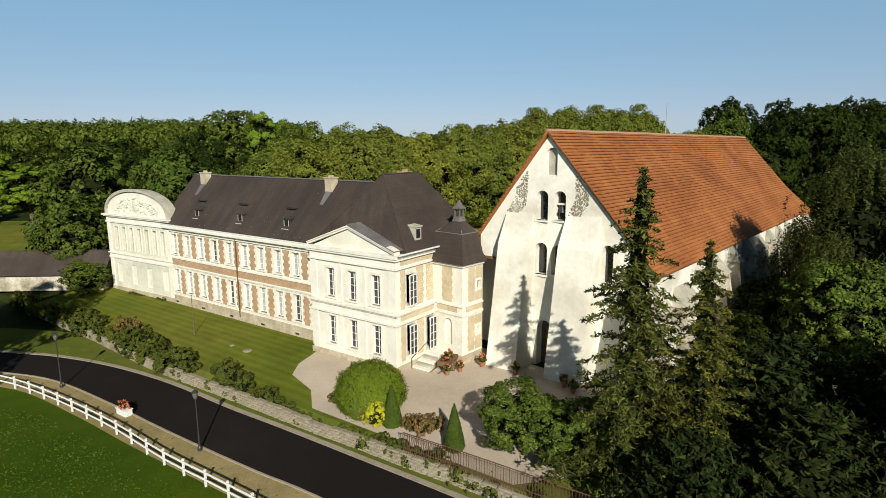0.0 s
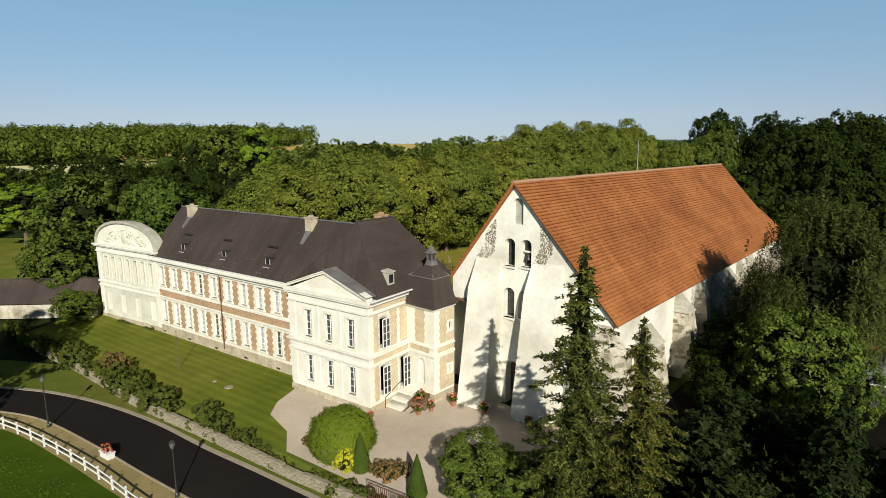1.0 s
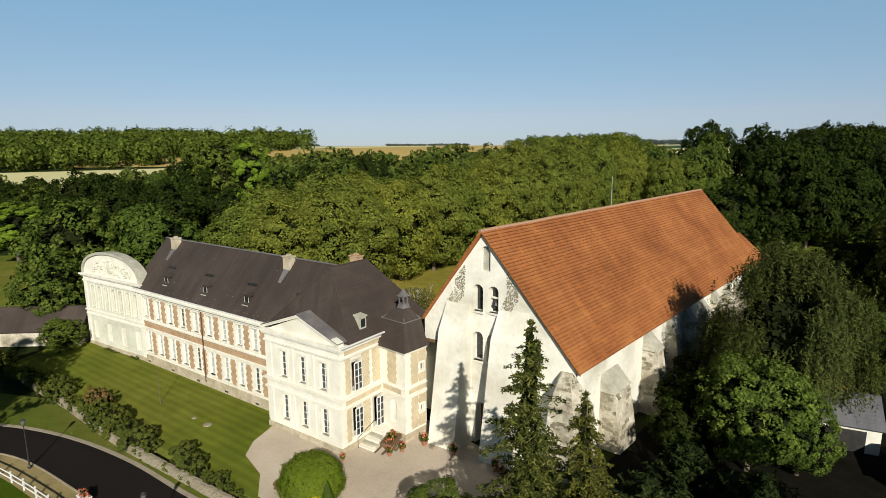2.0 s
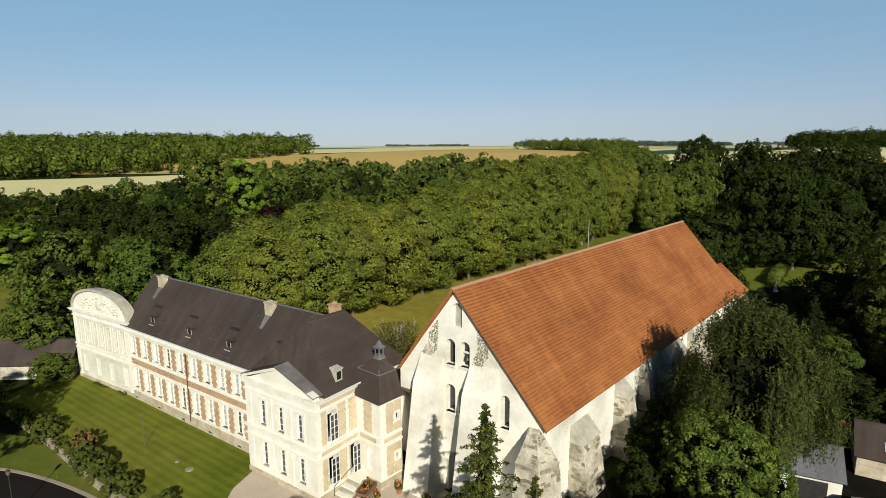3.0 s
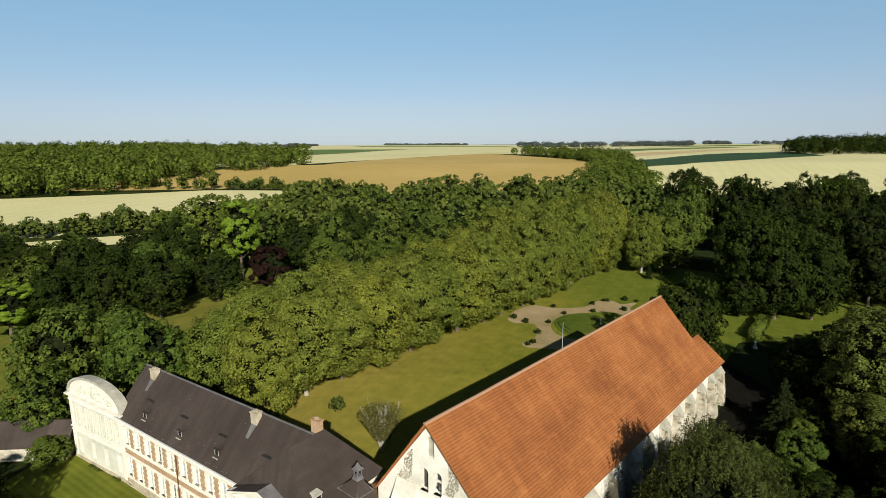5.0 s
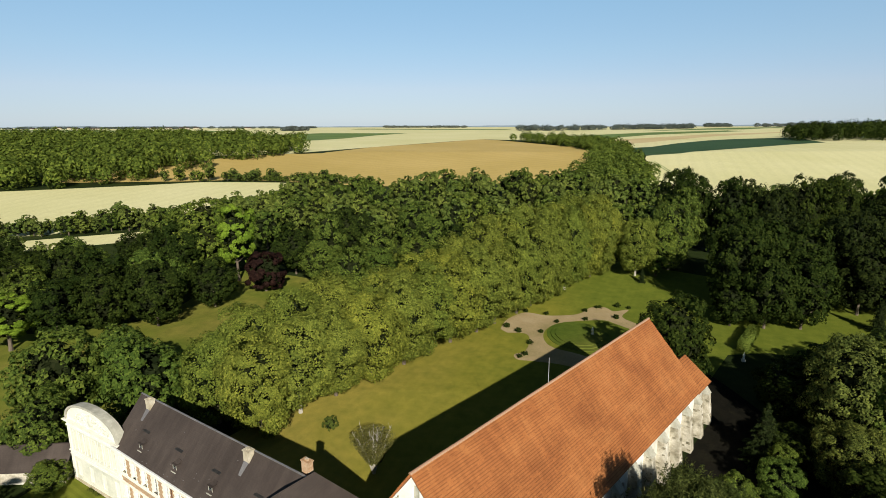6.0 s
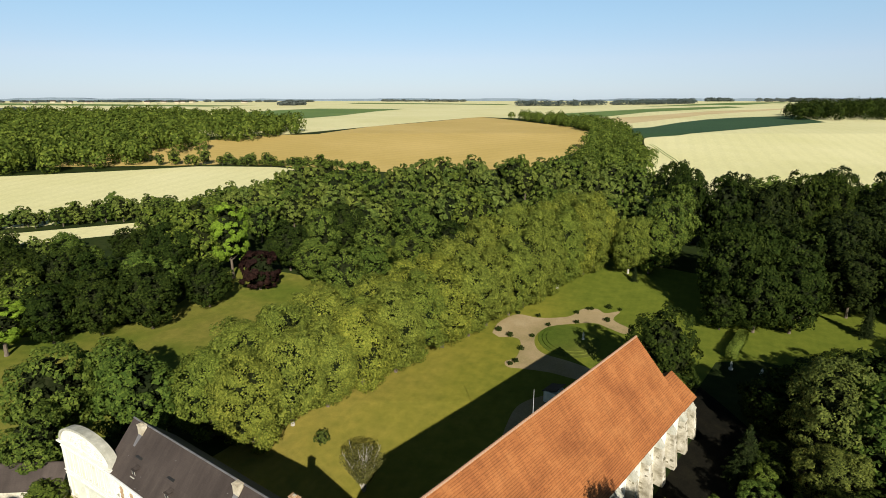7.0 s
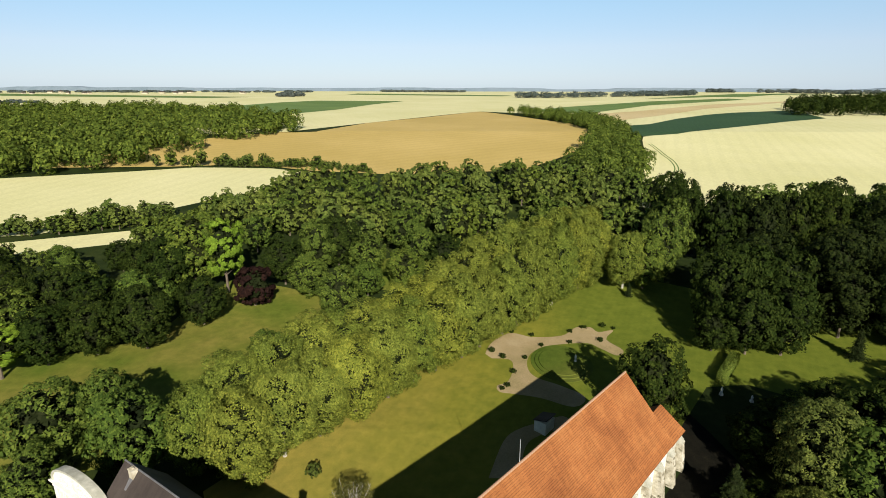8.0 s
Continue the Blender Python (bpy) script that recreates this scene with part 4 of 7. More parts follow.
for z0, z1, p in ((4.85, 5.05, 0.12), (5.05, 5.4, 0.05), (5.4, 5.55, 0.18), (9.2, 9.4, 0.15), (9.4, 9.9, 0.06), (9.9, 10.05, 0.3), (10.05, 10.22, 0.42)):
    part("cornice" if z0 > 9 else "string_course", boxes((-p, AW + p, 0, p, z0, z1)), "trim", front2)
part("plinth", boxes((-0.1, AW + 0.1, 0, 0.1, AZ - 0.3, AZ + 0.8)), "plinth", front2)
for x in (0.0, AW - 0.6):
    part("pilaster", boxes((x, x + 0.6, 0, 0.09, 5.55, 9.2), (x, x + 0.6, 0, 0.09, 1.3, 4.85)), "trim", front2)
bm = bmesh.new()
plate(bm, [(AW + 0.2, 10.2)] + [(AW / 2 + 6.1 * math.cos(math.pi * i / 18), 10.2 + 2.75 * math.sin(math.pi * i / 18) ** 0.85) for i in range(19)] + [(-0.2, 10.2)], [], -1.2, -0.05)
part("tympanum", bm, "stone", front2)
inner = [(AW / 2 + 5.98 * math.cos(math.pi * i / 18), 10.2 + 2.82 * math.sin(math.pi * i / 18) ** 0.85) for i in range(19)]
bm = bmesh.new()
loft(bm, [[(a, 0.16, b), (a, -1.1, b - 0.1), (g1, -1.1, h1 - 0.1), (g1, 0.16, h1)] for (a, b), (g1, h1) in zip(arch, inner)])
part("arch_hood", bm, "stained", front2, "weathered lead and stone hood of the arch")
# carved relief: scrolls of small swags round a shield
rnd = random.Random(5)
bm = bmesh.new()
for i in range(150):
    a, r = rnd.uniform(0.1, math.pi - 0.1), rnd.uniform(0.15, 0.85) ** 0.7
    x, z = AW / 2 + 5.0 * r * math.cos(a), 10.42 + 2.1 * r * math.sin(a)
    q = rnd.uniform(0.1, 0.24)
    c = bmesh.ops.create_icosphere(bm, subdivisions=1, radius=q)["verts"]
    bmesh.ops.transform(bm, matrix=pose(x, 0.0, z, 0, rnd.uniform(0, 180), 0) @ Matrix.Diagonal((rnd.uniform(0.8, 2.0), 0.75, rnd.uniform(0.4, 0.8), 1)), verts=c)
c = bmesh.ops.create_icosphere(bm, subdivisions=2, radius=0.7)["verts"]
bmesh.ops.transform(bm, matrix=pose(AW / 2, -0.02, 11.4) @ Matrix.Diagonal((0.9, 0.22, 1.1, 1)), verts=c)
part("carved_relief", bm, "old_facade", front2, "carved scrollwork round a plain shield")

# ---- stair tower between house and church ----
tower = thing("stair_tower", "square stone and buff brick corner tower with a slate roof", "tower", (*CA, 0), CANG)
x0, x1, y0, y1 = -4.05, -1.45, 4.95, 8.2
bm = bmesh.new()
plate(bm, rect(y0, y1, 0.4, 9.0), [arched(6.4, 2.2, 4.4, 0.38)], x0, x0 + 0.45, lambda u, w, y: (y, u, w))
plate(bm, rect(x0 + 0.45, x1, 0.4, 9.0), [rect(-2.2, -1.75, 6.75, 7.4), rect(-2.2, -1.8, 3.0, 3.6)], y0, y0 + 0.45, lambda u, w, y: (u, y, w))
box(bm, x1 - 0.4, x1, y0 + 0.45, y1, 0.4, 9.0)
box(bm, x0 + 0.45, x1 - 0.4, y1 - 0.4, y1, 0.4, 9.0)
part("wall", bm, "stone", tower)
part("niche_back", boxes((x0 + 0.2, x0 + 0.4, 5.9, 6.9, 2.1, 4.5)), "trim", tower)
part("slit_pane", boxes((-2.3, -1.65, y0 + 0.25, y0 + 0.4, 6.65, 7.5)), "glass", tower)
part("slit_pane", boxes((-2.3, -1.65, y0 + 0.25, y0 + 0.4, 2.9, 3.7)), "glass", tower)
for z0, z1, p in ((4.75, 4.95, 0.1), (5.5, 5.65, 0.1), (8.75, 9.0, 0.18)):
    part("string_course", boxes((x0 - p, x0, y0 - p, y1, z0, z1), (x0, x1, y0 - p, y0, z0, z1)), "trim", tower)
part("plinth", boxes((x0 - 0.12, x0, y0 - 0.12, y1, 0.3, 1.5), (x0, x1, y0 - 0.12, y0, 0.3, 1.5)), "plinth", tower)
for a, b in ((5.8, 8.6), (1.7, 4.6)):
    part("brick_panel", toothed(-2.9, a, b, 0.95, 0.8, y0 - 0.025, y0), "brick_b", tower)
    part("brick_panel", toothed(-1.55, a, b, 0.1, 0.08, y0 - 0.025, y0), "brick_b", tower)
    w_lo, w_hi = (6.55, 7.6) if a > 5 else (2.8, 3.8)
    for za, zb in ((a, w_lo), (w_hi, b)):
        part("brick_panel", boxes((-2.42, -1.54, y0 - 0.024, y0, za, zb)), "brick_b", tower)
    if a > 5:
        bm = toothed(0, a, b, 1.15, 1.0, 0, 0.025)
        bmesh.ops.transform(bm, matrix=pose(x0 - 0.025, 6.5, 0, 0, 0, -90), verts=bm.verts[:])
        part("brick_panel", bm, "brick_b", tower)
part("brick_band", boxes((x0 + 0.45, x1 - 0.05, y0 - 0.025, y0, 5.02, 5.44)), "brick_b", tower)
part("brick_band", boxes((x0 - 0.025, x0, y0 + 0.5, y1 - 0.6, 5.02, 5.44)), "brick_b", tower)
for z0, z1 in ((6.65, 7.5), (2.9, 3.7)):
    part("slit_surround", boxes((-2.34, -2.2, y0 - 0.05, y0, z0, z1), (-1.75, -1.61, y0 - 0.05, y0, z0, z1), (-2.2, -1.75, y0 - 0.05, y0, z1 - 0.1, z1), (-2.2, -1.75, y0 - 0.05, y0, z0, z0 + 0.1)), "trim", tower)
for k in range(14):
    for z0 in (1.6, 5.75):
        if z0 + 0.21 * k < (4.7 if z0 < 5 else 8.7):
            w = 0.42 if k % 2 else 0.28
            part("quoin", boxes((x0 - 0.03, x0 + w, y0 - 0.03, y0, z0 + 0.21 * k, z0 + 0.21 * k + 0.19), (x0 - 0.03, x0, y0, y0 + 0.7 - w, z0 + 0.21 * k, z0 + 0.21 * k + 0.19)), "trim", tower)


def rings(bm, *rows):
    """Stacked rectangles as the faces of a roof."""
    vs = [[bm.verts.new(p) for p in ((a, c, z), (b, c, z), (b, d, z), (a, d, z))] for a, b, c, d, z in rows]
    for r, s in zip(vs, vs[1:]):
        for i in range(4):
            bm.faces.new((r[i], r[(i + 1) % 4], s[(i + 1) % 4], s[i]))
    bm.faces.new(vs[0])
    bm.faces.new(vs[-1])


bm = bmesh.new()
rings(bm, (x0 - 0.35, x1 + 0.2, y0 - 0.35, y1 + 0.3, 8.95), (x0 - 0.05, x1 - 0.05, y0 - 0.05, y1 + 0.1, 9.6), (x0 + 0.25, x1 - 0.3, y0 + 0.25, y1 - 0.2, 11.25), (x0 + 0.3, x1 - 0.35, y0 + 0.3, y1 - 0.25, 11.3), (-2.6, -2.1, 6.45, 6.95, 12.2))
part("mansard_roof", bm, "slate", tower, "dark slate mansard roof")
bm = bmesh.new()
ring4 = [(x0 + 0.27, y0 + 0.27, 11.28), (x1 - 0.32, y0 + 0.27, 11.28), (x1 - 0.32, y1 - 0.22, 11.28), (x0 + 0.27, y1 - 0.22, 11.28)]
for i in range(4):
    tube(bm, ring4[i], ring4[(i + 1) % 4], 0.04, 0.04, 6)
    tube(bm, ring4[i], (-2.35, 6.7, 12.25), 0.035, 0.035, 6)
part("roof_rolls", bm, "zinc", tower, "pale lead rolls on the roof edges")
lx, ly = -2.35, 6.7
bm = bmesh.new()
rings(bm, (lx - 0.42, lx + 0.42, ly - 0.42, ly + 0.42, 12.0), (lx - 0.3, lx + 0.3, ly - 0.3, ly + 0.3, 12.45))
for dx in (-0.24, 0.24):
    for dy in (-0.24, 0.24):
        box(bm, lx + dx - 0.05, lx + dx + 0.05, ly + dy - 0.05, ly + dy + 0.05, 12.45, 13.1)
rings(bm, (lx - 0.42, lx + 0.42, ly - 0.42, ly + 0.42, 13.1), (lx - 0.2, lx + 0.2, ly - 0.2, ly + 0.2, 13.35), (lx - 0.03, lx + 0.03, ly - 0.03, ly + 0.03, 13.75))
part("roof_lantern", bm, "zinc", tower, "small open lead lantern")

# ---- the barn-like church ----
church = thing("church", "tall whitewashed stone church with a steep orange tile roof", "church", (*CA, 0), CANG)
K = 0.142
gab = lambda u, w, y: (K * u + y, -u, w)
holes = {"top": arched(0.3, 15.85, 17.9, 0.42), "ml": arched(-0.38, 12.45, 14.7, 0.46), "mr": arched(1.02, 12.5, 14.7, 0.45), "ll": arched(-0.38, 8.2, 10.7, 0.48),
         "lr": arched(0.9, 8.3, 10.6, 0.44), "r": arched(4.75, 8.1, 10.95, 0.4), "door": arched(0.05, 0.5, 4.55, 0.6)}
bm = bmesh.new()
plate(bm, [(-3.75, 0.2), (8.0, 0.2), (8.0, 9.15), (0.0, 18.75), (-5.65, 11.04), (-5.65, 9.0), (-3.75, 9.0)], list(holes.values()), 0.0, 1.1, gab)
part("gable_wall", bm, "render", church, "patched whitewashed gable wall")


def pane_at(name, u, z0, z1, half, material, dep):
    bm = bmesh.new()
    plate(bm, arched(u, z0, z1, half), [], dep, dep + 0.08, gab)
    return part(name, bm, material, church)


pane_at("blind_window", 0.3, 15.85, 17.9, 0.42, "stained", 0.3)
for u, a, b, h in ((-0.38, 12.45, 14.7, 0.46), (1.02, 12.5, 14.7, 0.45), (-0.38, 8.2, 10.7, 0.48), (0.9, 8.3, 10.6, 0.44), (4.75, 8.1, 10.95, 0.4)):
    pane_at("window", u, a, b, h, "glass", 0.6)
    part("sill", boxes((K * u - 0.12, K * u + 0.3, -u - h - 0.12, -u + h + 0.12, a - 0.14, a)), "trim", church)
pane_at("church_door", 0.05, 0.5, 4.55, 0.6, "wood", 0.75)
# battered buttresses of the gable
for u0, u1, top in ((-3.38, -0.95, 12.9), (1.5, 4.2, 12.9)):
    bm = bmesh.new()
    ring = lambda w, dep, inset: [gab(u0 + inset, w, 0.05), gab(u1 - inset, w, 0.05), gab(u1 - inset, w, dep), gab(u0 + inset, w, dep)]
    levels = [ring(0.2, -2.5, -0.1), ring(1.6, -2.35, -0.05), ring(6.0, -1.75, 0.0), ring(10.6, -1.05, 0.0), ring(top, -0.12, 0.1)]
    loft(bm, levels)
    part("buttress", bm, "render", church, "battered whitewashed buttress")
rp = random.Random(21)
for poly in ([(-3.4, 12.85), (-2.3, 12.85), (-1.75, 13.5), (-1.6, 14.6), (-1.6, 16.2), (-2.0, 15.7), (-2.5, 15.0), (-2.65, 14.0)], [(1.5, 12.7), (2.65, 12.9), (3.2, 13.8), (3.15, 14.6), (2.4, 15.6), (2.2, 15.9), (2.15, 15.0), (2.2, 14.1)]):
    bm = bmesh.new()
    us, ws = [p[0] for p in poly], [p[1] for p in poly]
    made = 0
    while made < 420:
        u, w = rp.uniform(min(us), max(us)), rp.uniform(min(ws), max(ws))
        inside = False
        for i in range(len(poly)):
            (ua, wa), (ub, wb) = poly[i], poly[i - 1]
            if (wa > w) != (wb > w) and u < (ub - ua) * (w - wa) / (wb - wa) + ua:
                inside = not inside
        if inside:
            c = bmesh.ops.create_icosphere(bm, subdivisions=1, radius=rp.uniform(0.03, 0.075))["verts"]
            bmesh.ops.transform(bm, matrix=pose(*gab(u, w, 0.0), rp.uniform(0, 90), rp.uniform(0, 90), 0) @ Matrix.Diagonal((0.7, 1.2, 0.8, 1)), verts=c)
            made += 1
    tagged(part("flint_patch", bm, "rubble", church, "patch of bare flint stones in the gable"), kind="stuff")
# right-hand corner pier and side buttresses


def stepped(bm, low, high, n):
    """Courses of sloping slabs between two outlines, each lapping the one below."""
    for i in range(n):
        a = [Vector(p).lerp(Vector(q), i / n) for p, q in zip(low, high)]
        b = [Vector(p).lerp(Vector(q), (i + 1) / n) for p, q in zip(low, high)]
        mid = sum(a, Vector()) / len(a)
        prism(bm, [p + (p - mid).normalized() * 0.09 for p in a], [q + (q - mid).normalized() * 0.02 for q in b])


def rough_blocks(faces, n, seed, parent):
    """Uneven stone blocks standing proud of battered faces, given as quads (low left, low right, high right, high left)."""
    rng = random.Random(seed)
    bm = bmesh.new()
    for quad in faces:
        q = [Vector(c) for c in quad]
        nrm = (q[1] - q[0]).cross(q[3] - q[0]).normalized()
        along_u, along_w = (q[1] - q[0]).length, (q[3] - q[0]).length
        for _ in range(n):
            u, w, h = rng.uniform(0.06, 0.9), rng.uniform(0.05, 0.95), rng.uniform(0.16, 0.34)
            wid = rng.uniform(0.3, 0.7)
            pts = []
            for du, dw in ((0, 0), (wid, 0), (wid, h), (0, h)):
                uu, ww = min(0.99, u + du / along_u + rng.uniform(-0.01, 0.01)), min(0.99, w + dw / along_w + rng.uniform(-0.004, 0.004))
                pts.append(q[0].lerp(q[1], uu).lerp(q[3].lerp(q[2], uu), ww))
            lift = rng.uniform(0.03, 0.09)
            prism(bm, [p - nrm * 0.05 for p in pts], [p + nrm * lift for p in pts])
    return tagged(part("rubble_cap", bm, "rubble", parent, "rough stone capping dark with lichen"), kind="stuff")


def pier(x_a, x_b, out, z_top, cap, name="side_buttress", base=7.55):
    bm = bmesh.new()
    ring = lambda z, o, i: [(x_a + i, -base, z), (x_b - i, -base, z), (x_b - i, -base - o, z), (x_a + i, -base - o, z)]
    lv = [ring(0.2, out, -0.08), ring(1.5, out * 0.95, 0), ring(z_top * 0.62, out * 0.8, 0.04), ring(z_top, out * 0.6, 0.08)]
    loft(bm, lv)
    ob = part(name, bm, "weathered", church)
    bm = bmesh.new()
    a, b = ring(z_top, out * 0.64, 0.02), [(x_a + 0.12, -base + 0.02, z_top + cap), (x_b - 0.12, -base + 0.02, z_top + cap), (x_b - 0.12, -base - 0.1, z_top + cap), (x_a + 0.12, -base - 0.1, z_top + cap)]
    stepped(bm, a, b, 4)
    part("weathering", bm, "stained", ob, "lichened stepped stone cap")
    rough_blocks([(lv[i][3], lv[i][2], lv[i + 1][2], lv[i + 1][3]) for i in (1, 2)] + [(lv[i][0], lv[i][3], lv[i + 1][3], lv[i + 1][0]) for i in (1, 2)], 8 if out > 2.1 else 3, int(x_a * 10) + 5, ob)
    return ob


bm = bmesh.new()
lv = []
for z, o in ((0.2, 0.0), (2.0, 0.15), (5.2, 0.4), (7.0, 0.6)):
    lv.append([(-1.9 + o, -7.0 - 0.3 * o, z), (0.6, -6.4, z), (2.2 - 0.4 * o, -8.0 + 0.2 * o, z), (1.0 - 0.3 * o, -10.2 + 0.9 * o, z), (-1.5 + 0.6 * o, -9.6 + 0.9 * o, z)])
loft(bm, lv)
pr = part("corner_pier", bm, "weathered", church, "massive battered corner pier")
bm = bmesh.new()
crest = [(0.5, -7.2, 8.9), (0.9, -6.9, 8.9), (1.3, -7.5, 8.9), (0.95, -7.9, 8.9), (0.6, -7.8, 8.9)]
stepped(bm, lv[-1], crest, 5)
part("weathering", bm, "weathered", pr, "lichened stepped stone cap")
rough_blocks([(lv[-1][i], lv[-1][j], crest[j], crest[i]) for i, j in ((4, 3), (0, 4), (3, 2))], 11, 67, pr)
rough_blocks([(lv[i][4], lv[i][3], lv[i + 1][3], lv[i + 1][4]) for i in (1, 2)] + [(lv[i][0], lv[i][4], lv[i + 1][4], lv[i + 1][0]) for i in (1, 2)] + [(lv[i][3], lv[i][2], lv[i + 1][2], lv[i + 1][3]) for i in (1, 2)], 9, 61, pr)
for k, (x_a, w, out, zt) in enumerate(((7.6, 3.2, 2.2, 5.8), (15.4, 1.8, 2.4, 7.0), (20.8, 1.3, 2.0, 7.2), (25.8, 1.3, 2.0, 7.2), (30.6, 1.3, 2.0, 7.2), (35.3, 1.3, 2.0, 7.2), (40.0, 1.3, 2.0, 7.2), (44.7, 1.3, 2.0, 7.2), (49.4, 1.3, 2.0, 7.2), (54.0, 1.3, 2.0, 7.2), (58.6, 1.2, 1.8, 7.0))):
    pier(x_a - w / 2, x_a + w / 2, out, zt, 1.5)
bays = [23.3, 28.2, 33.0, 37.7, 42.4, 47.1, 51.7, 56.3]
bm = bmesh.new()
plate(bm, rect(1.3, 59.6, 0.2, 9.0), [arched(b, 2.2, 6.6, 0.85) for b in bays] + [rect(9.9, 10.3, 7.7, 8.1), rect(5.2, 5.6, 7.0, 7.4)], 0.0, 0.9, lambda u, w, y: (u, -7.7 + y, w))
part("side_wall", bm, "render", church)
for b in bays:
    bm = bmesh.new()
    plate(bm, arched(b, 2.2, 6.6, 0.85), [], 0.4, 0.5, lambda u, w, y: (u, -7.7 + y, w))
    part("window", bm, "glass", church)
part("inner_block", boxes((9.8, 10.4, -7.2, -7.0, 7.6, 8.2), (5.1, 5.7, -7.2, -7.0, 6.9, 7.5)), "iron", church)
part("north_wall", boxes((0.4, 53.0, 4.6, 5.4, 9.0, 11.2), (2.2, 53.0, 4.6, 5.4, 0.2, 9.0)), "render", church)
# walls and lid added behind the tower gap to keep light out
part("passage_wall", boxes((1.9, 2.2, 3.6, 9.0, 0.2, 9.0), (-0.9, 1.9, 8.4, 8.7, 0.2, 9.0)), "render", church)
part("passage_roof", boxes((-0.9, 2.2, 3.9, 9.0, 9.0, 9.2)), "wood", church)
bm = bmesh.new()
plate(bm, [(-5.2, 0.2), (8.0, 0.2), (8.0, 9.0), (0, 18.75), (-5.2, 11.3)], [], 52.3, 53.0, lambda u, w, y: (y, -u, w))
part("far_gable", bm, "render", church)
part("apse_wall", boxes((53.0, 59.6, -7.7, -7.0, 0.2, 8.6), (59.0, 59.6, -7.0, 0.5, 0.2, 9.0)), "render", church)
# roof: tile courses on the seen side
RZ, EN, EZ = 19.1, 8.45, 9.0
NC = 44
rnd = random.Random(11)


def course(i, n, x_a, x_b, n_lo, z_lo, n_hi, z_hi, steps, shift):
    """One row of tiles as a thin wavering strip that laps the row below."""
    bm = bmesh.new()
    t0, t1 = i / n, (i + 1.12) / n
    nrm = Vector((0, -(z_hi - z_lo), (n_lo - n_hi))).normalized()
    nrm = Vector((0, -abs(nrm.y), abs(nrm.z)))
    rows = []
    for k in range(steps + 1):
        x = x_a + (x_b - x_a) * k / steps
        wob = 0.03 * noise.noise((x * 0.18, i * 0.25, 3.1)) + 0.03 * noise.noise((x * 0.9, i * 1.7, 6.0)) + 0.01 * rnd.uniform(-1, 1)
        pts = []
        # worn marks the upper end of the strip darkened as a shadow line
        worn = t0 + (0.3 + 0.1 * noise.noise((x * 0.5, i * 3.3, 1.0))) / n
        for t, lift in ((t0, 0.14), (t0, 0.01), (min(t1, 1.0), 0.012), (min(t1, 1.0), 0.045), (worn, 0.113)):
            y, z = -(n_lo + (n_hi - n_lo) * t), z_lo + (z_hi - z_lo) * t
            p = Vector((x + shift(t), y, z)) + nrm * (lift + wob)
            pts.append(bm.verts.new(p))
        rows.append(pts)
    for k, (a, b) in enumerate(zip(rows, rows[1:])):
        # butt and lower strip get the darker colour, a painted shadow line
        shadowed = noise.noise((k * 0.5, i * 0.7, 2.0)) > -0.3
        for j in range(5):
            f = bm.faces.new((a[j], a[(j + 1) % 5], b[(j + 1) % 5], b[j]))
            f.material_index = 1 if shadowed and j in (0, 4) else 0
    bm.faces.new(rows[0])
    bm.faces.new(rows[-1])
    return bm


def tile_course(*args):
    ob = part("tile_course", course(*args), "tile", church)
    ob.data.materials.append(M["tile_shadow"])


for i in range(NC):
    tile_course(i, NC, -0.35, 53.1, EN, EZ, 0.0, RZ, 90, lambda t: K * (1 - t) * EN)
part("roof_boards", slope((0.9, -EN, EZ), (53.0, -EN, EZ), (53.0, 0, RZ), (-0.2, 0, RZ), 0.12), "wood", church)
part("roof_slope", slope((-1.1, 5.75, 11.05), (53.3, 5.75, 11.05), (53.3, 0, RZ + 0.04), (-0.35, 0, RZ + 0.04), 0.15), "tile", church)
n_ext = 14
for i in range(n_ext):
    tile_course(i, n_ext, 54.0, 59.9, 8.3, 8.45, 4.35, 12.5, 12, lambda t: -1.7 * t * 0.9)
part("extension_roof", slope((53.2, -8.2, 8.45), (59.8, -8.2, 8.45), (58.2, -4.3, 12.4), (53.2, -4.3, 12.4), 0.15), "wood", church)
part("extension_roof", slope((53.2, 0.3, 8.8), (59.8, 0.3, 8.8), (58.2, -4.3, 12.45), (53.2, -4.3, 12.45), 0.15), "tile", church)
for k in range(118):
    x = -0.35 + k * 0.4535
    if k < 1:
        bm = bmesh.new()
        prism(bm, [(0, -0.2, -0.05), (0, -0.12, 0.1), (0, 0, 0.15), (0, 0.12, 0.1), (0, 0.2, -0.05)], [(0.5, -0.17, -0.05), (0.5, -0.1, 0.08), (0.5, 0, 0.12), (0.5, 0.1, 0.08), (0.5, 0.17, -0.05)])
        first = part("ridge_tile", bm, "ridge_tile", church)
        first.matrix_basis = pose(x, 0, RZ + 0.03)
    else:
        child("ridge_tile", first.data, church, pose(x, 0, RZ + 0.03 + 0.03 * noise.noise((x * 0.2, 0, 0)), 0, rnd.uniform(-1.5, 1.5), 0))
# verge tiles and timbers on both rakes of the gable
for k in range(26):
    t = k / 26
    u2, z2 = -5.6 * (1 - t), 11.15 + (RZ - 11.15) * t
    child("verge_tile", mesh_once(("verge_tile",), lambda: boxes((-0.14, 0.1, -0.13, 0.13, -0.05, 0.04)), "tile"), church, pose(K * u2 - 0.3 + rnd.uniform(-0.08, 0.05), -u2, z2 - 0.05, -50 + rnd.uniform(-10, 10), 0, rnd.uniform(-10, 10)))
bm = bmesh.new()
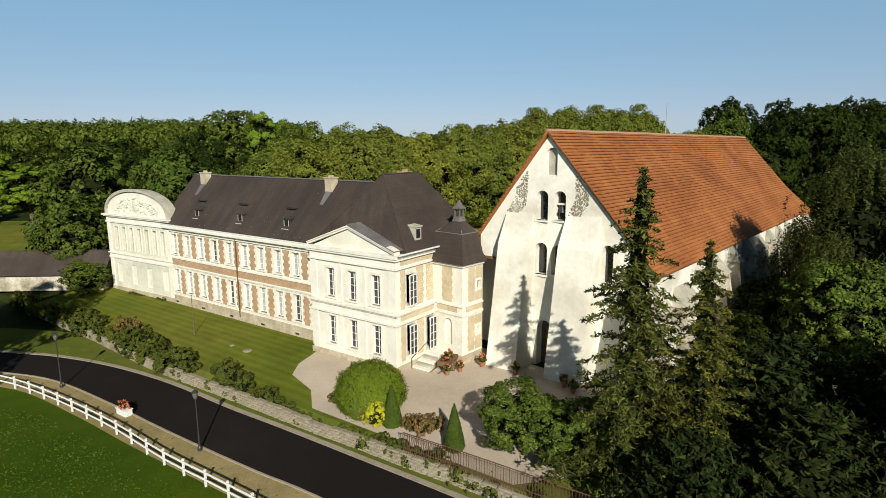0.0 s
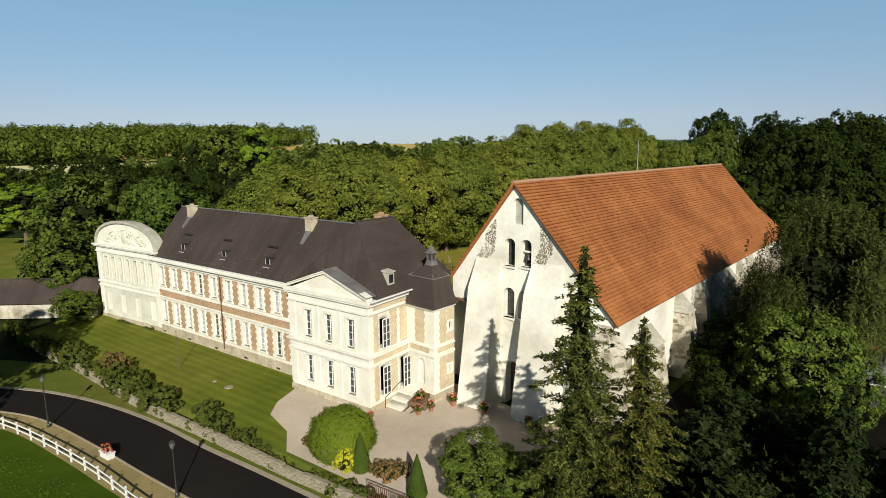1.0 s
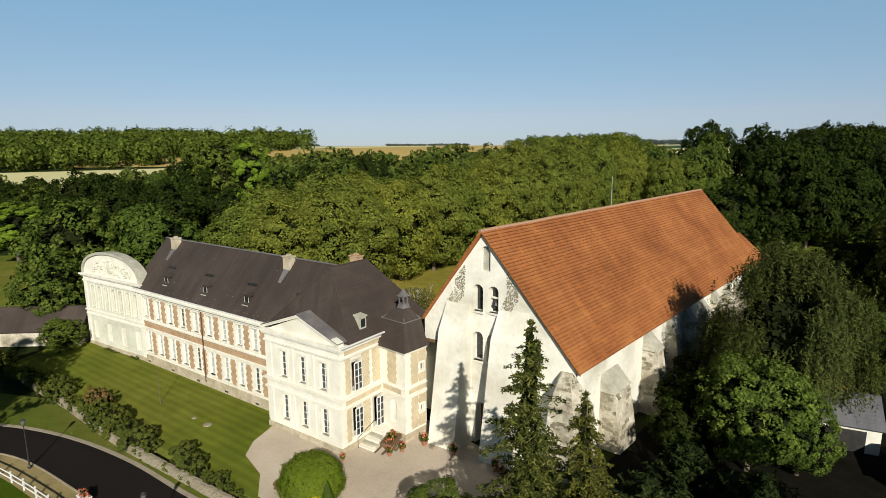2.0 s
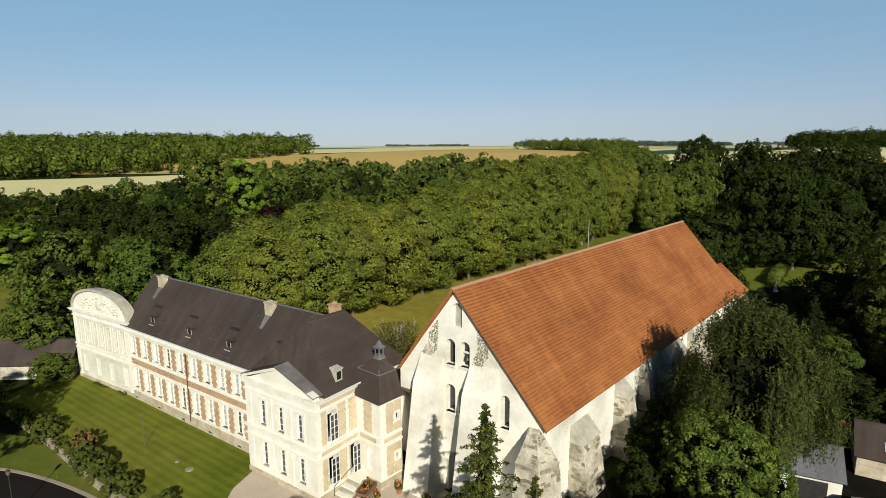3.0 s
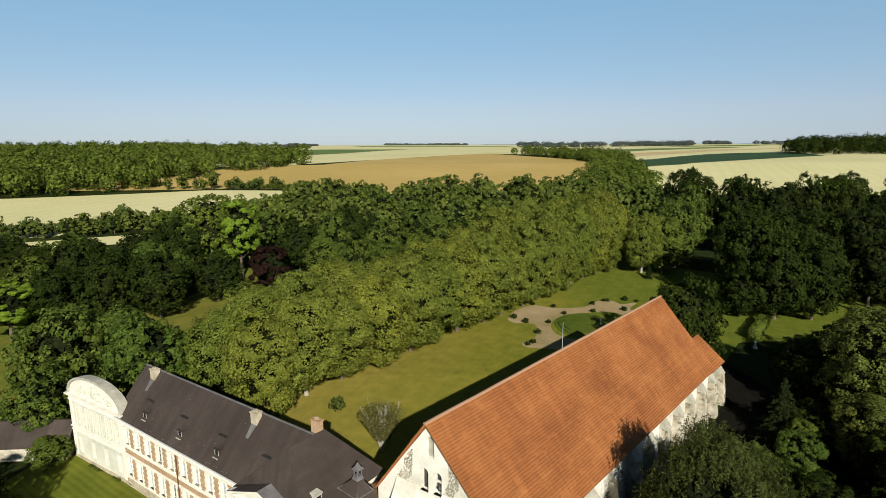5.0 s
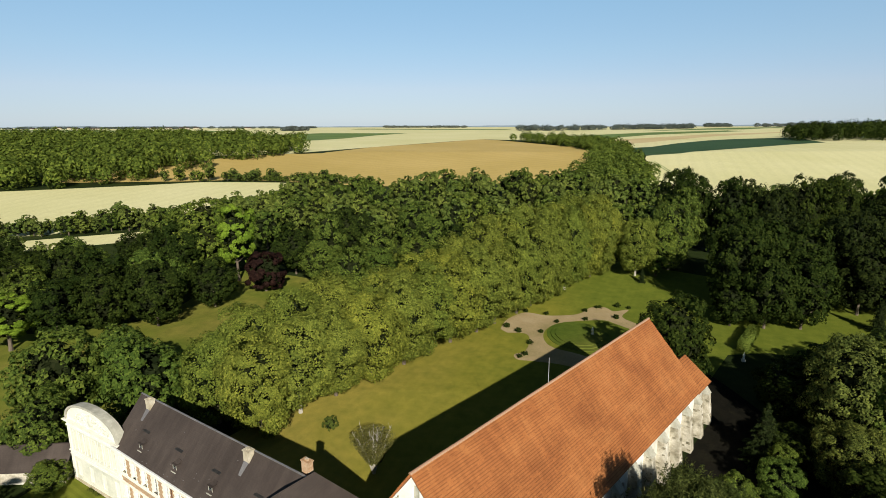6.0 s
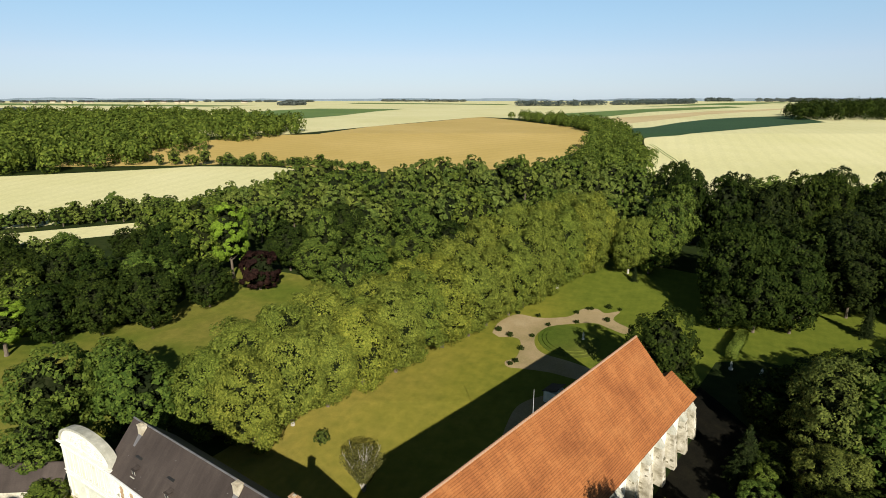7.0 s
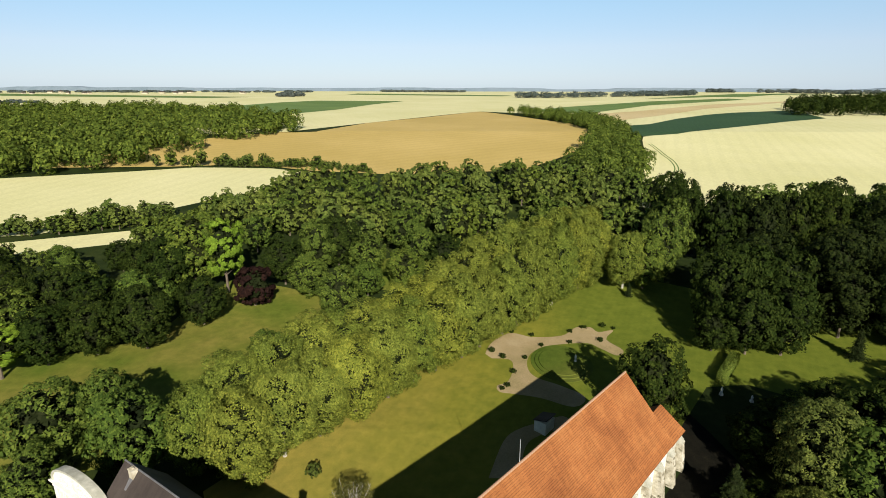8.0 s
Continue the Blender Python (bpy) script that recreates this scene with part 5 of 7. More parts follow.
prism(bm, [gab(EN + 0.02, EZ - 0.12, -0.3), gab(0.0, RZ - 0.14, -0.3), gab(0.0, RZ + 0.02, -0.3), gab(EN + 0.02, EZ + 0.06, -0.3)], [gab(EN + 0.02, EZ - 0.12, -0.22), gab(0.0, RZ - 0.14, -0.22), gab(0.0, RZ + 0.02, -0.22), gab(EN + 0.02, EZ + 0.06, -0.22)])
part("barge_board", bm, "wood", church)
bm = bmesh.new()
tube(bm, (23.1, 0.05, 18.8), (23.1, 0.05, 22.4), 0.05, 0.03, 6)
rod = part("lightning_rod", bm, "grey", church, "thin grey metal rod on the ridge")

# ---- trees and shrubs ----
def mesh_from(name, verts, quads, material):
    me = bpy.data.meshes.new(name)
    me.from_pydata(verts.tolist() if hasattr(verts, "tolist") else verts, [], quads.tolist() if hasattr(quads, "tolist") else quads)
    me.materials.append(M[material])
    return me


def leaf_cards(rng, centres, normals, size, jitter=0.6, aspect=1.4, thin=1.0):
    """Small leaf sprays (one triangle each) near the given places, facing roughly along the normals."""
    n = len(centres)
    nr = normals + jitter * rng.normal(size=(n, 3))
    nr /= np.linalg.norm(nr, axis=1, keepdims=True) + 1e-9
    a = np.cross(nr, rng.normal(size=(n, 3)))
    a /= np.linalg.norm(a, axis=1, keepdims=True) + 1e-9
    b = np.cross(nr, a) * thin
    s = size * rng.uniform(0.6, 1.35, (n, 1))
    p0, p1, p2 = centres - a * s * 0.55 * aspect, centres + a * s * 0.4 * aspect + b * s * 0.5, centres + a * s * 0.35 * aspect - b * s * 0.55
    v = np.stack([p0, p1, p2], 1).reshape(-1, 3)
    return v, np.arange(n * 3).reshape(n, 3)


def sphere_dirs(rng, n):
    d = rng.normal(size=(n, 3))
    return d / np.linalg.norm(d, axis=1, keepdims=True)


def crown_mesh(name, material, seed, rx, rz, zc, clumps, leaves, size, low=-0.75, lobes=20):
    """A crown of billowing lobes covered with small leaves, with gaps between the lobes that show the darkened core
    inside.
    """
    rng = np.random.default_rng(seed)
    g = (np.arange(lobes) + 0.5) / lobes
    cz = 1 - (1 - low) * g
    th = 2.399963 * np.arange(lobes) + seed
    ax = np.stack([np.sqrt(1 - cz ** 2) * np.cos(th), np.sqrt(1 - cz ** 2) * np.sin(th), cz], 1) + 0.2 * rng.normal(size=(lobes, 3))
    ax /= np.linalg.norm(ax, axis=1, keepdims=True)
    flat = np.sqrt(1 - np.clip(ax[:, 2], -0.99, 0.99) ** 2)
    ax[:, :2] *= ((1 - np.minimum(np.abs(ax[:, 2]), 0.985) ** 2.7) ** 0.5 / flat)[:, None]
    lr = rng.uniform(0.26, 0.46, lobes) * math.sqrt(24 / max(lobes, 24))
    lc = ax * (1 - lr * 0.85)[:, None] * rng.uniform(0.74, 1.07, (lobes, 1))
    # each lobe carries smaller clumps, and the clumps carry the leaves
    per = max(5, clumps // lobes)
    own = np.repeat(np.arange(lobes), per)
    out = sphere_dirs(rng, lobes * per) + 0.6 * ax[own]
    out /= np.linalg.norm(out, axis=1, keepdims=True)
    cr = lr[own] * rng.uniform(0.26, 0.5, len(own))
    cc = lc[own] + out * (lr[own] * rng.uniform(0.7, 1.0, len(own)))[:, None]
    want = clumps * leaves
    pick = rng.choice(len(own), size=int(want * 2.2), p=cr ** 2 / np.sum(cr ** 2))
    d = sphere_dirs(rng, len(pick)) + 0.6 * out[pick] + np.array([0, 0, 0.2])
    d /= np.linalg.norm(d, axis=1, keepdims=True)
    rs = (rx * rx * rz) ** (1 / 3)
    size3 = np.array([rx, rx, rz])
    home = lc * size3
    p = home[own[pick]] + rs * (cc[pick] - lc[own[pick]] + d * (cr[pick] * (1 - 0.22 * np.abs(rng.normal(size=len(pick)))))[:, None])
    deep = np.zeros(len(p), bool)
    for c, r in zip(home, lr):
        deep |= np.sum((p - c) ** 2, axis=1) < (0.74 * r * rs) ** 2
    keep = np.flatnonzero(~deep)[:want]
    p, d = p[keep], d[keep] + 0.45 * out[pick[keep]] + 0.3 * ax[own[pick[keep]]]
    v, q = leaf_cards(rng, p + np.array([0, 0, zc]), d + np.array([0, 0, 0.2]), size, 0.42)
    # core cards inside the lobes, coloured near-black to stand in for shade
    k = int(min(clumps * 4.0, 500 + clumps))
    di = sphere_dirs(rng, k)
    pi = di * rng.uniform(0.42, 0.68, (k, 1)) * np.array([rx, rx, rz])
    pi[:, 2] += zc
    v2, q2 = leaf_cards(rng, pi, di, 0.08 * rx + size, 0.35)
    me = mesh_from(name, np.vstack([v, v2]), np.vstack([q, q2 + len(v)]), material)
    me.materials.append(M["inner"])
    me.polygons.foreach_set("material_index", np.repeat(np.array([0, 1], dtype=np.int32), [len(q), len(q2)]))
    return me


def trunk_mesh(name, seed, h, r, spread, limbs=5, material="bark"):
    rng = random.Random(seed)
    bm = bmesh.new()
    lean = (rng.uniform(-0.3, 0.3), rng.uniform(-0.3, 0.3))
    pts = [(lean[0] * t * t, lean[1] * t * t, h * t) for t in (0, 0.08, 0.4, 0.75, 1.0)]
    for (a, b), (ra, rb) in zip(zip(pts, pts[1:]), ((1.2, 1.0), (1.0, 0.8), (0.8, 0.5), (0.5, 0.15))):
        tube(bm, a, b, r * ra, r * rb, 8)
    for i in range(limbs):
        t = rng.uniform(0.35, 0.8)
        a = rng.uniform(0, 6.28)
        base = Vector((lean[0] * t * t, lean[1] * t * t, h * t))
        mid = base + Vector((math.cos(a), math.sin(a), 0.6)) * spread * 0.5
        tip = mid + Vector((math.cos(a + 0.4), math.sin(a + 0.4), 0.9)) * spread * 0.45
        tube(bm, base, mid, r * 0.42, r * 0.25, 6)
        tube(bm, mid, tip, r * 0.25, r * 0.06, 5)
    me = bpy.data.meshes.new(name)
    bm.to_mesh(me)
    bm.free()
    me.materials.append(M[material])
    return me


def conifer_mesh(name, material, seed, h, r, tiers, per, base=1.2, droop=0.35, size=0.42, sprays=11, power=0.8, core=0.4):
    """Whorls of needled boughs of uneven length, with side twigs and gaps between the tiers."""
    rng = np.random.default_rng(seed)
    pos, nor = [], []
    for t in np.linspace(0, 1, tiers):
        z0 = base + (h - base) * t
        reach = r * (1 - t) ** power + 0.15
        for k in range(per):
            a = rng.uniform(0, 2 * np.pi)
            L = reach * rng.choice([0.55, 0.8, 1.0, 1.2]) * rng.uniform(0.85, 1.1)
            z = z0 + rng.normal() * 0.12
            m = max(4, int(sprays * L / r) + 3)
            s = rng.uniform(0.1, 1, m) ** 0.8
            drop = droop * L * (s ** 1.8) - 0.1 * L * s
            width = 0.17 * L * (1.05 - s) + 0.05
            w = rng.normal(size=m) * width
            pos.append(np.stack([np.cos(a) * L * s - np.sin(a) * w, np.sin(a) * L * s + np.cos(a) * w, z - drop - np.abs(w) * 0.3 + rng.normal(size=m) * 0.05], 1))
            nor.append(np.tile([np.cos(a) * 0.3, np.sin(a) * 0.3, 0.95], (m, 1)))
    top = np.stack([np.zeros(10), np.zeros(10), np.linspace(h - 0.8, h + 0.25, 10)], 1)
    pos.append(top)
    nor.append(np.tile([0.5, 0.2, 0.5], (10, 1)))
    v, q = leaf_cards(rng, np.vstack(pos), np.vstack(nor), size * 1.15, 0.5, 2.2, 0.6)
    # dead twigs close to the stem, near-black because shade is painted into them
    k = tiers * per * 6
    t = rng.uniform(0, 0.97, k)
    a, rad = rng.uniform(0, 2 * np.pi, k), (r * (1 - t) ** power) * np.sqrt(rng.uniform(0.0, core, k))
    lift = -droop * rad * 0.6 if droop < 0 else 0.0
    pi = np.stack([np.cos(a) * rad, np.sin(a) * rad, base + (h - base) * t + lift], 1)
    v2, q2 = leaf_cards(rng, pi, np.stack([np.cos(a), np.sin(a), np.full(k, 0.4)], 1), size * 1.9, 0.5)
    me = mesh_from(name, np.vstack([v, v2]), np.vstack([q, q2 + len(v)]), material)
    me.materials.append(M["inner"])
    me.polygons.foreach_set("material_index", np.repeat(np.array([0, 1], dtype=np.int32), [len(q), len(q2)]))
    return me


def twiggy_mesh(name, seed, h, spread):
    """A fan of upright bare stems with side twigs."""
    rng = random.Random(seed)
    bm = bmesh.new()
    for i in range(22):
        a, out = rng.uniform(0, 6.283), spread * rng.uniform(0.15, 1.0)
        tip = Vector((math.cos(a) * out, math.sin(a) * out, h * rng.uniform(0.7, 1.0)))
        mid = Vector((tip.x * 0.35, tip.y * 0.35, tip.z * 0.45))
        tube(bm, Vector((tip.x * 0.04, tip.y * 0.04, 0)), mid, 0.075, 0.05, 5)
        tube(bm, mid, tip, 0.05, 0.012, 4)
        for j in range(9):
            p = mid.lerp(tip, rng.uniform(0.1, 0.95))
            b = rng.uniform(0, 6.283)
            tube(bm, p, p + Vector((math.cos(b) * 0.5, math.sin(b) * 0.5, 0.75)) * rng.uniform(0.5, 1.3), 0.02, 0.006, 3)
    me = bpy.data.meshes.new(name)
    bm.to_mesh(me)
    bm.free()
    me.materials.append(M["pale_bark"])
    return me


def twig_leaves(name, material, seed, h, spread, n, size):
    rng = np.random.default_rng(seed)
    t = rng.uniform(0.3, 1.0, n)
    a = rng.uniform(0, 2 * np.pi, n)
    rad = spread * t * np.sqrt(rng.uniform(0.05, 1.1, n))
    pos = np.stack([np.cos(a) * rad, np.sin(a) * rad, h * t * (1 - 0.12 * (rad / spread) ** 2)], 1)
    v, q = leaf_cards(rng, pos, sphere_dirs(rng, n), size, 0.6)
    return mesh_from(name, v, q, material)


def willow_mesh(name, material, seed, rx, rz, zc, strands, size=0.3, lobes=40):
    """Curtains of hanging strands from uneven boughs, with gaps between them that show a core of darkened colour."""
    rng = np.random.default_rng(seed)
    d = sphere_dirs(rng, lobes * 4)
    d = d[d[:, 2] > -0.45][:lobes]
    bough = d * rng.uniform(0.62, 0.95, (lobes, 1)) * np.array([rx, rx, rz])
    per = strands // lobes
    top = bough[:, None, :] + rng.normal(size=(lobes, per, 3)) * np.array([0.75, 0.75, 0.55])
    top = top.reshape(-1, 3) + np.array([0, 0, zc])
    n = len(top)
    m = 22
    length = rng.uniform(1.6, 4.6, n) * (0.6 + 0.5 * np.repeat(1 - np.abs(d[:, 2]), per))
    s = np.linspace(0, 1, m)
    out = np.repeat(d * np.array([1, 1, 0]), per, axis=0)
    pos = top[:, None, :] + np.stack([rng.normal(size=(n, m)) * 0.1, rng.normal(size=(n, m)) * 0.1, -length[:, None] * s[None, :]], 2)
    pos += out[:, None, :] * (0.5 * np.sin(np.pi * 0.6 * s)[None, :, None])
    nor = np.repeat(out + np.array([0, 0, 0.45]), m, axis=0)
    v, q = leaf_cards(rng, pos.reshape(-1, 3), nor, size, 0.45, 2.4, 0.7)
    # inner cards whose near-black colour paints the shade behind the strands
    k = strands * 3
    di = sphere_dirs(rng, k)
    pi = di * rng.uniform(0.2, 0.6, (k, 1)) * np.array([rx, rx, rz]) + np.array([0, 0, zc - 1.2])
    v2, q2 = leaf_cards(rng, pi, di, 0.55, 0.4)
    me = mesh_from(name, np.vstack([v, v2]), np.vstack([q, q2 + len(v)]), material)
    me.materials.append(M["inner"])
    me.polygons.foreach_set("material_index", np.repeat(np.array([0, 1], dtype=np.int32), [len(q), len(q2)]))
    return me


def ball_mesh(name, material, seed, rx, rz, zc, n, size):
    """A close-clipped bushy dome of small leaves."""
    rng = np.random.default_rng(seed)
    d = sphere_dirs(rng, n)
    d = d[d[:, 2] > -0.7]
    lump = 1 + 0.075 * np.sin(9 * d[:, :1] + 4 * d[:, 2:]) * np.cos(8 * d[:, 1:2]) + 0.05 * np.sin(19 * d[:, 1:2] + 2) * np.cos(17 * d[:, :1] + 11 * d[:, 2:]) + 0.04 * rng.normal(size=(len(d), 1))
    pos = d * lump * np.array([rx, rx, rz]) + np.array([0, 0, zc])
    v, q = leaf_cards(rng, pos, d, size, 0.35, 1.3)
    return mesh_from(name, v, q, material)


def cone_mesh(name, material, seed, r, h, n, size):
    """A close-clipped cone of small leaves with a rounded foot."""
    rng = np.random.default_rng(seed)
    t = rng.uniform(0, 1, n) ** 1.5
    a = rng.uniform(0, 2 * np.pi, n)
    rad = r * (1 - t) ** 0.8 * np.minimum(1, 0.55 + t * 4) * rng.uniform(0.9, 1.04, n)
    pos = np.stack([np.cos(a) * rad, np.sin(a) * rad, 0.05 + h * t], 1)
    nor = np.stack([np.cos(a), np.sin(a), np.full(n, 0.35)], 1)
    v, q = leaf_cards(rng, pos, nor, size, 0.35, 1.3)
    return mesh_from(name, v, q, material)


TREES = {}


def tree(kind, x, y, scale=1.0, turn=0.0, height=1.0, label=None, dz=0.0):
    """A copy of one of the tree kinds, standing on the ground."""
    m = pose(x, y, ground_z(x, y) - 0.1 + dz, 0, 0, turn) @ Matrix.Diagonal((scale, scale, scale * height, 1))
    name, lab, cat, group, parts = KINDS[kind]
    if kind not in TREES:
        ob = new(name)
        for pn, me in parts():
            o = new(pn, me)
            o.parent = ob
        tagged(ob, lab, cat, group)
        ob.matrix_basis = m
        TREES[kind] = (ob, m)
    else:
        first = TREES[kind][0]
        made = first.copy()
        scene.collection.objects.link(made)
        made.matrix_basis = m
        for c in first.children:
            o = c.copy()
            scene.collection.objects.link(o)
            o.parent = made
        ob = made
    if label:
        tagged(ob, label)
    return ob


def broad(material, seed, rx, rz, zc, clumps=160, leaves=34, size=0.42, th=None, tr=0.32, low=-0.96, bark="bark", lobes=20, limbs=4):
    return lambda: (("trunk", trunk_mesh("trunk", seed, th or zc, tr, rx * 0.5, limbs, bark)), ("crown", crown_mesh("crown", material, seed, rx, rz, zc, clumps, leaves, size, low, lobes)))


KINDS = {
    "lime1": ("avenue_tree", "broad olive-green lime tree in the park avenue", "tree", "avenue of limes", broad("leaf_lime", 1, 5.6, 9.2, 9.3, 820, 26, 0.26, bark="pale_bark", lobes=26)),
    "lime2": ("avenue_tree", "broad olive-green lime tree in the park avenue", "tree", "avenue of limes", broad("leaf_lime", 2, 5.3, 9.6, 9.4, 820, 26, 0.26, lobes=26)),
    "lime3": ("avenue_tree", "broad olive-green lime tree in the park avenue", "tree", "avenue of limes", broad("leaf_lime", 3, 5.8, 9.0, 8.8, 820, 26, 0.26, lobes=26)),
    "green1": ("park_tree", "large dense green broadleaf tree in the park", "tree", "park trees", broad("leaf_green", 4, 6.4, 8.8, 8.8, 560, 13, 0.42, lobes=38)),
    "green2": ("park_tree", "large dense green broadleaf tree in the park", "tree", "park trees", broad("leaf_green", 5, 5.8, 9.7, 9.6, 560, 13, 0.42, lobes=38)),
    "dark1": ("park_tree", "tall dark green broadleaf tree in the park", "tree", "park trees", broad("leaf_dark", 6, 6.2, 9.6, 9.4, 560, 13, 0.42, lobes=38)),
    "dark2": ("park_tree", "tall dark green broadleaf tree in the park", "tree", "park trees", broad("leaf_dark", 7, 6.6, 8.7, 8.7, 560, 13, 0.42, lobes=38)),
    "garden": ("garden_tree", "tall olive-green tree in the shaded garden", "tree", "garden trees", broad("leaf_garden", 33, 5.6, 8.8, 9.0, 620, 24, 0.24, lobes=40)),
    "deep": ("park_tree", "broad green tree at the park's edge with painted shade", "tree", "park trees", broad("leaf_shade", 37, 6.4, 9.2, 9.1, 560, 12, 0.42, lobes=38)),
    "bright": ("bright_tree", "yellow-green broadleaf tree among darker ones", "tree", "park trees", broad("leaf_bright", 8, 3.8, 8.6, 10.4, 150, 58, 0.34)),
    "copper": ("copper_beech", "dark red copper beech on the lawn", "tree", "park trees", broad("leaf_copper", 9, 4.8, 4.9, 5.2, 150, 58, 0.34)),
    "wood1": ("woodland_tree", "green broadleaf tree at the wood's edge", "tree", "woodland trees", broad("leaf_wood", 14, 5.4, 6.6, 7.2, 130, 11, 0.66, lobes=26, limbs=1)),
    "wood2": ("woodland_tree", "dark green broadleaf tree at the wood's edge", "tree", "woodland trees", broad("leaf_green", 15, 5.2, 7.2, 7.8, 130, 11, 0.66, lobes=26, limbs=1)),
    "wood3": ("woodland_tree", "light green broadleaf tree at the wood's edge", "tree", "woodland trees", broad("leaf_lime2", 16, 4.8, 6.6, 7.4, 130, 11, 0.64, lobes=26, limbs=1)),
    "willow": ("weeping_birch", "large weeping birch with hanging grey-green strands", "tree", "", lambda: (("trunk", trunk_mesh("trunk", 17, 13, 0.35, 4, 8, "pale_bark")), ("crown", willow_mesh("crown", "leaf_willow", 17, 6.1, 7.4, 10.6, 3000, 0.15)))),
    "spruce1": ("spruce_tree", "tall thin olive spruce beside the church gable", "tree", "conifers", lambda: (("trunk", trunk_mesh("trunk", 18, 16, 0.2, 0.5, 2)), ("crown", conifer_mesh("crown", "needle", 18, 16.4, 4.0, 36, 7, 0.8, 0.26, 0.135, 150, 0.8, 0.1)))),
    "spruce2": ("spruce_tree", "dark green spruce in the shade", "tree", "conifers", lambda: (("trunk", trunk_mesh("trunk", 19, 9, 0.18, 0.4, 2)), ("crown", conifer_mesh("crown", "needle_dark", 19, 10.0, 3.0, 36, 9, 0.6, 0.2, 0.16, 90, 0.85)))),
    "yew": ("yew_shrub", "broad dark evergreen with upright feathery boughs", "shrub", "conifers", lambda: (("trunk", trunk_mesh("trunk", 20, 5, 0.2, 1.4, 6)), ("crown", conifer_mesh("crown", "needle_dark", 20, 7.2, 3.6, 26, 11, 0.4, -0.5, 0.19, 62, 0.6)))),
    "leafy": ("leafy_tree", "fresh green leafy tree by the forecourt", "tree", "", broad("leaf_fresh", 21, 3.6, 4.2, 5.2, 360, 44, 0.16, tr=0.2, lobes=30)),
    "bush": ("garden_bush", "loose olive-green shrub by the boundary wall", "shrub", "border shrubs", lambda: (("branches", trunk_mesh("branches", 22, 1.0, 0.06, 0.7, 8)), ("leaves", crown_mesh("leaves", "leaf_bush", 22, 1.3, 1.05, 0.85, 110, 38, 0.095, -0.6, 18)))),
    "bush_o": ("garden_bush", "pale olive shrub with loose twigs by the boundary wall", "shrub", "border shrubs", lambda: (("branches", trunk_mesh("branches", 35, 1.0, 0.06, 0.7, 8)), ("leaves", crown_mesh("leaves", "weed", 35, 1.2, 1.15, 0.9, 90, 34, 0.1, -0.6, 14)))),
    "bush_y": ("golden_shrub", "bright yellow shrub by the boundary wall", "shrub", "border shrubs", lambda: (("branches", trunk_mesh("branches", 23, 1.2, 0.05, 0.5, 6)), ("leaves", crown_mesh("leaves", "leaf_yellow", 23, 0.7, 1.1, 1.0, 60, 40, 0.085, -0.7)))),
    "bush_r": ("flowering_shrub", "low shrub with faded red blooms", "shrub", "border shrubs", lambda: (("branches", trunk_mesh("branches", 24, 0.8, 0.04, 0.5, 6)), ("leaves", crown_mesh("leaves", "leaf_red", 24, 1.1, 0.75, 0.7, 60, 44, 0.09, -0.5)))),
    "topiary": ("clipped_bush", "big clipped round bush on the gravel forecourt", "shrub", "", lambda: (("branches", trunk_mesh("branches", 25, 1.6, 0.1, 1.0, 8)), ("leaves", ball_mesh("leaves", "leaf_clip", 25, 2.35, 1.8, 1.4, 30000, 0.085)))),
    "cone": ("clipped_cone", "small clipped evergreen cone at the forecourt edge", "shrub", "clipped cones", lambda: (("branches", trunk_mesh("branches", 26, 1.2, 0.06, 0.3, 4)), ("leaves", cone_mesh("leaves", "leaf_cone", 26, 0.66, 2.5, 9000, 0.07)))),
    "ball": ("box_ball", "small clipped box ball beside the path", "shrub", "clipped box balls", lambda: (("leaves", crown_mesh("leaves", "leaf_dark", 27, 0.75, 0.65, 0.6, 26, 26, 0.15, -0.6)),)),
    "bare": ("dry_tree", "half-bare twiggy tree on the lawn", "tree", "", lambda: (("stem", twiggy_mesh("stem", 28, 7.6, 3.2)), ("leaves", twig_leaves("leaves", "dry_twig", 29, 7.4, 3.3, 6500, 0.15)))),
}
M["leaf_lime2"] = foliage("leaves_light_green", (0.056, 0.082, 0.015), (0.095, 0.128, 0.024), (0.14, 0.172, 0.034))
M["leaf_wood"] = foliage("leaves_wood", (0.056, 0.08, 0.019), (0.1, 0.13, 0.029), (0.158, 0.19, 0.046))
M["weed"] = foliage("weeds", (0.05, 0.07, 0.012), (0.09, 0.11, 0.02), (0.15, 0.15, 0.04))
M["leaf_bush"] = foliage("leaves_shrub", (0.04, 0.055, 0.012), (0.075, 0.095, 0.018), (0.13, 0.13, 0.035))
M["grey_slate"] = roofing("grey_slate", (0.11, 0.11, 0.12), (0.15, 0.15, 0.16), (0.19, 0.19, 0.2), 0.2, 0.2, 0.25, 0.6)
M["leaf_garden"] = foliage("leaves_garden", (0.045, 0.06, 0.015), (0.085, 0.105, 0.024), (0.14, 0.16, 0.036))
# darker leaf copy that paints shade onto the trees at the park's edge
M["leaf_shade"] = foliage("leaves_shade", (0.008, 0.013, 0.004), (0.016, 0.024, 0.006), (0.03, 0.041, 0.009))
M["leaf_fresh"] = foliage("leaves_fresh", (0.036, 0.06, 0.012), (0.078, 0.115, 0.021), (0.15, 0.195, 0.038))
M["leaf_cone"] = foliage("leaves_cone", (0.04, 0.065, 0.012), (0.055, 0.085, 0.015), (0.075, 0.11, 0.02))
M["leaf_clip"] = foliage("leaves_clipped", (0.12, 0.16, 0.014), (0.15, 0.19, 0.018), (0.18, 0.22, 0.026))
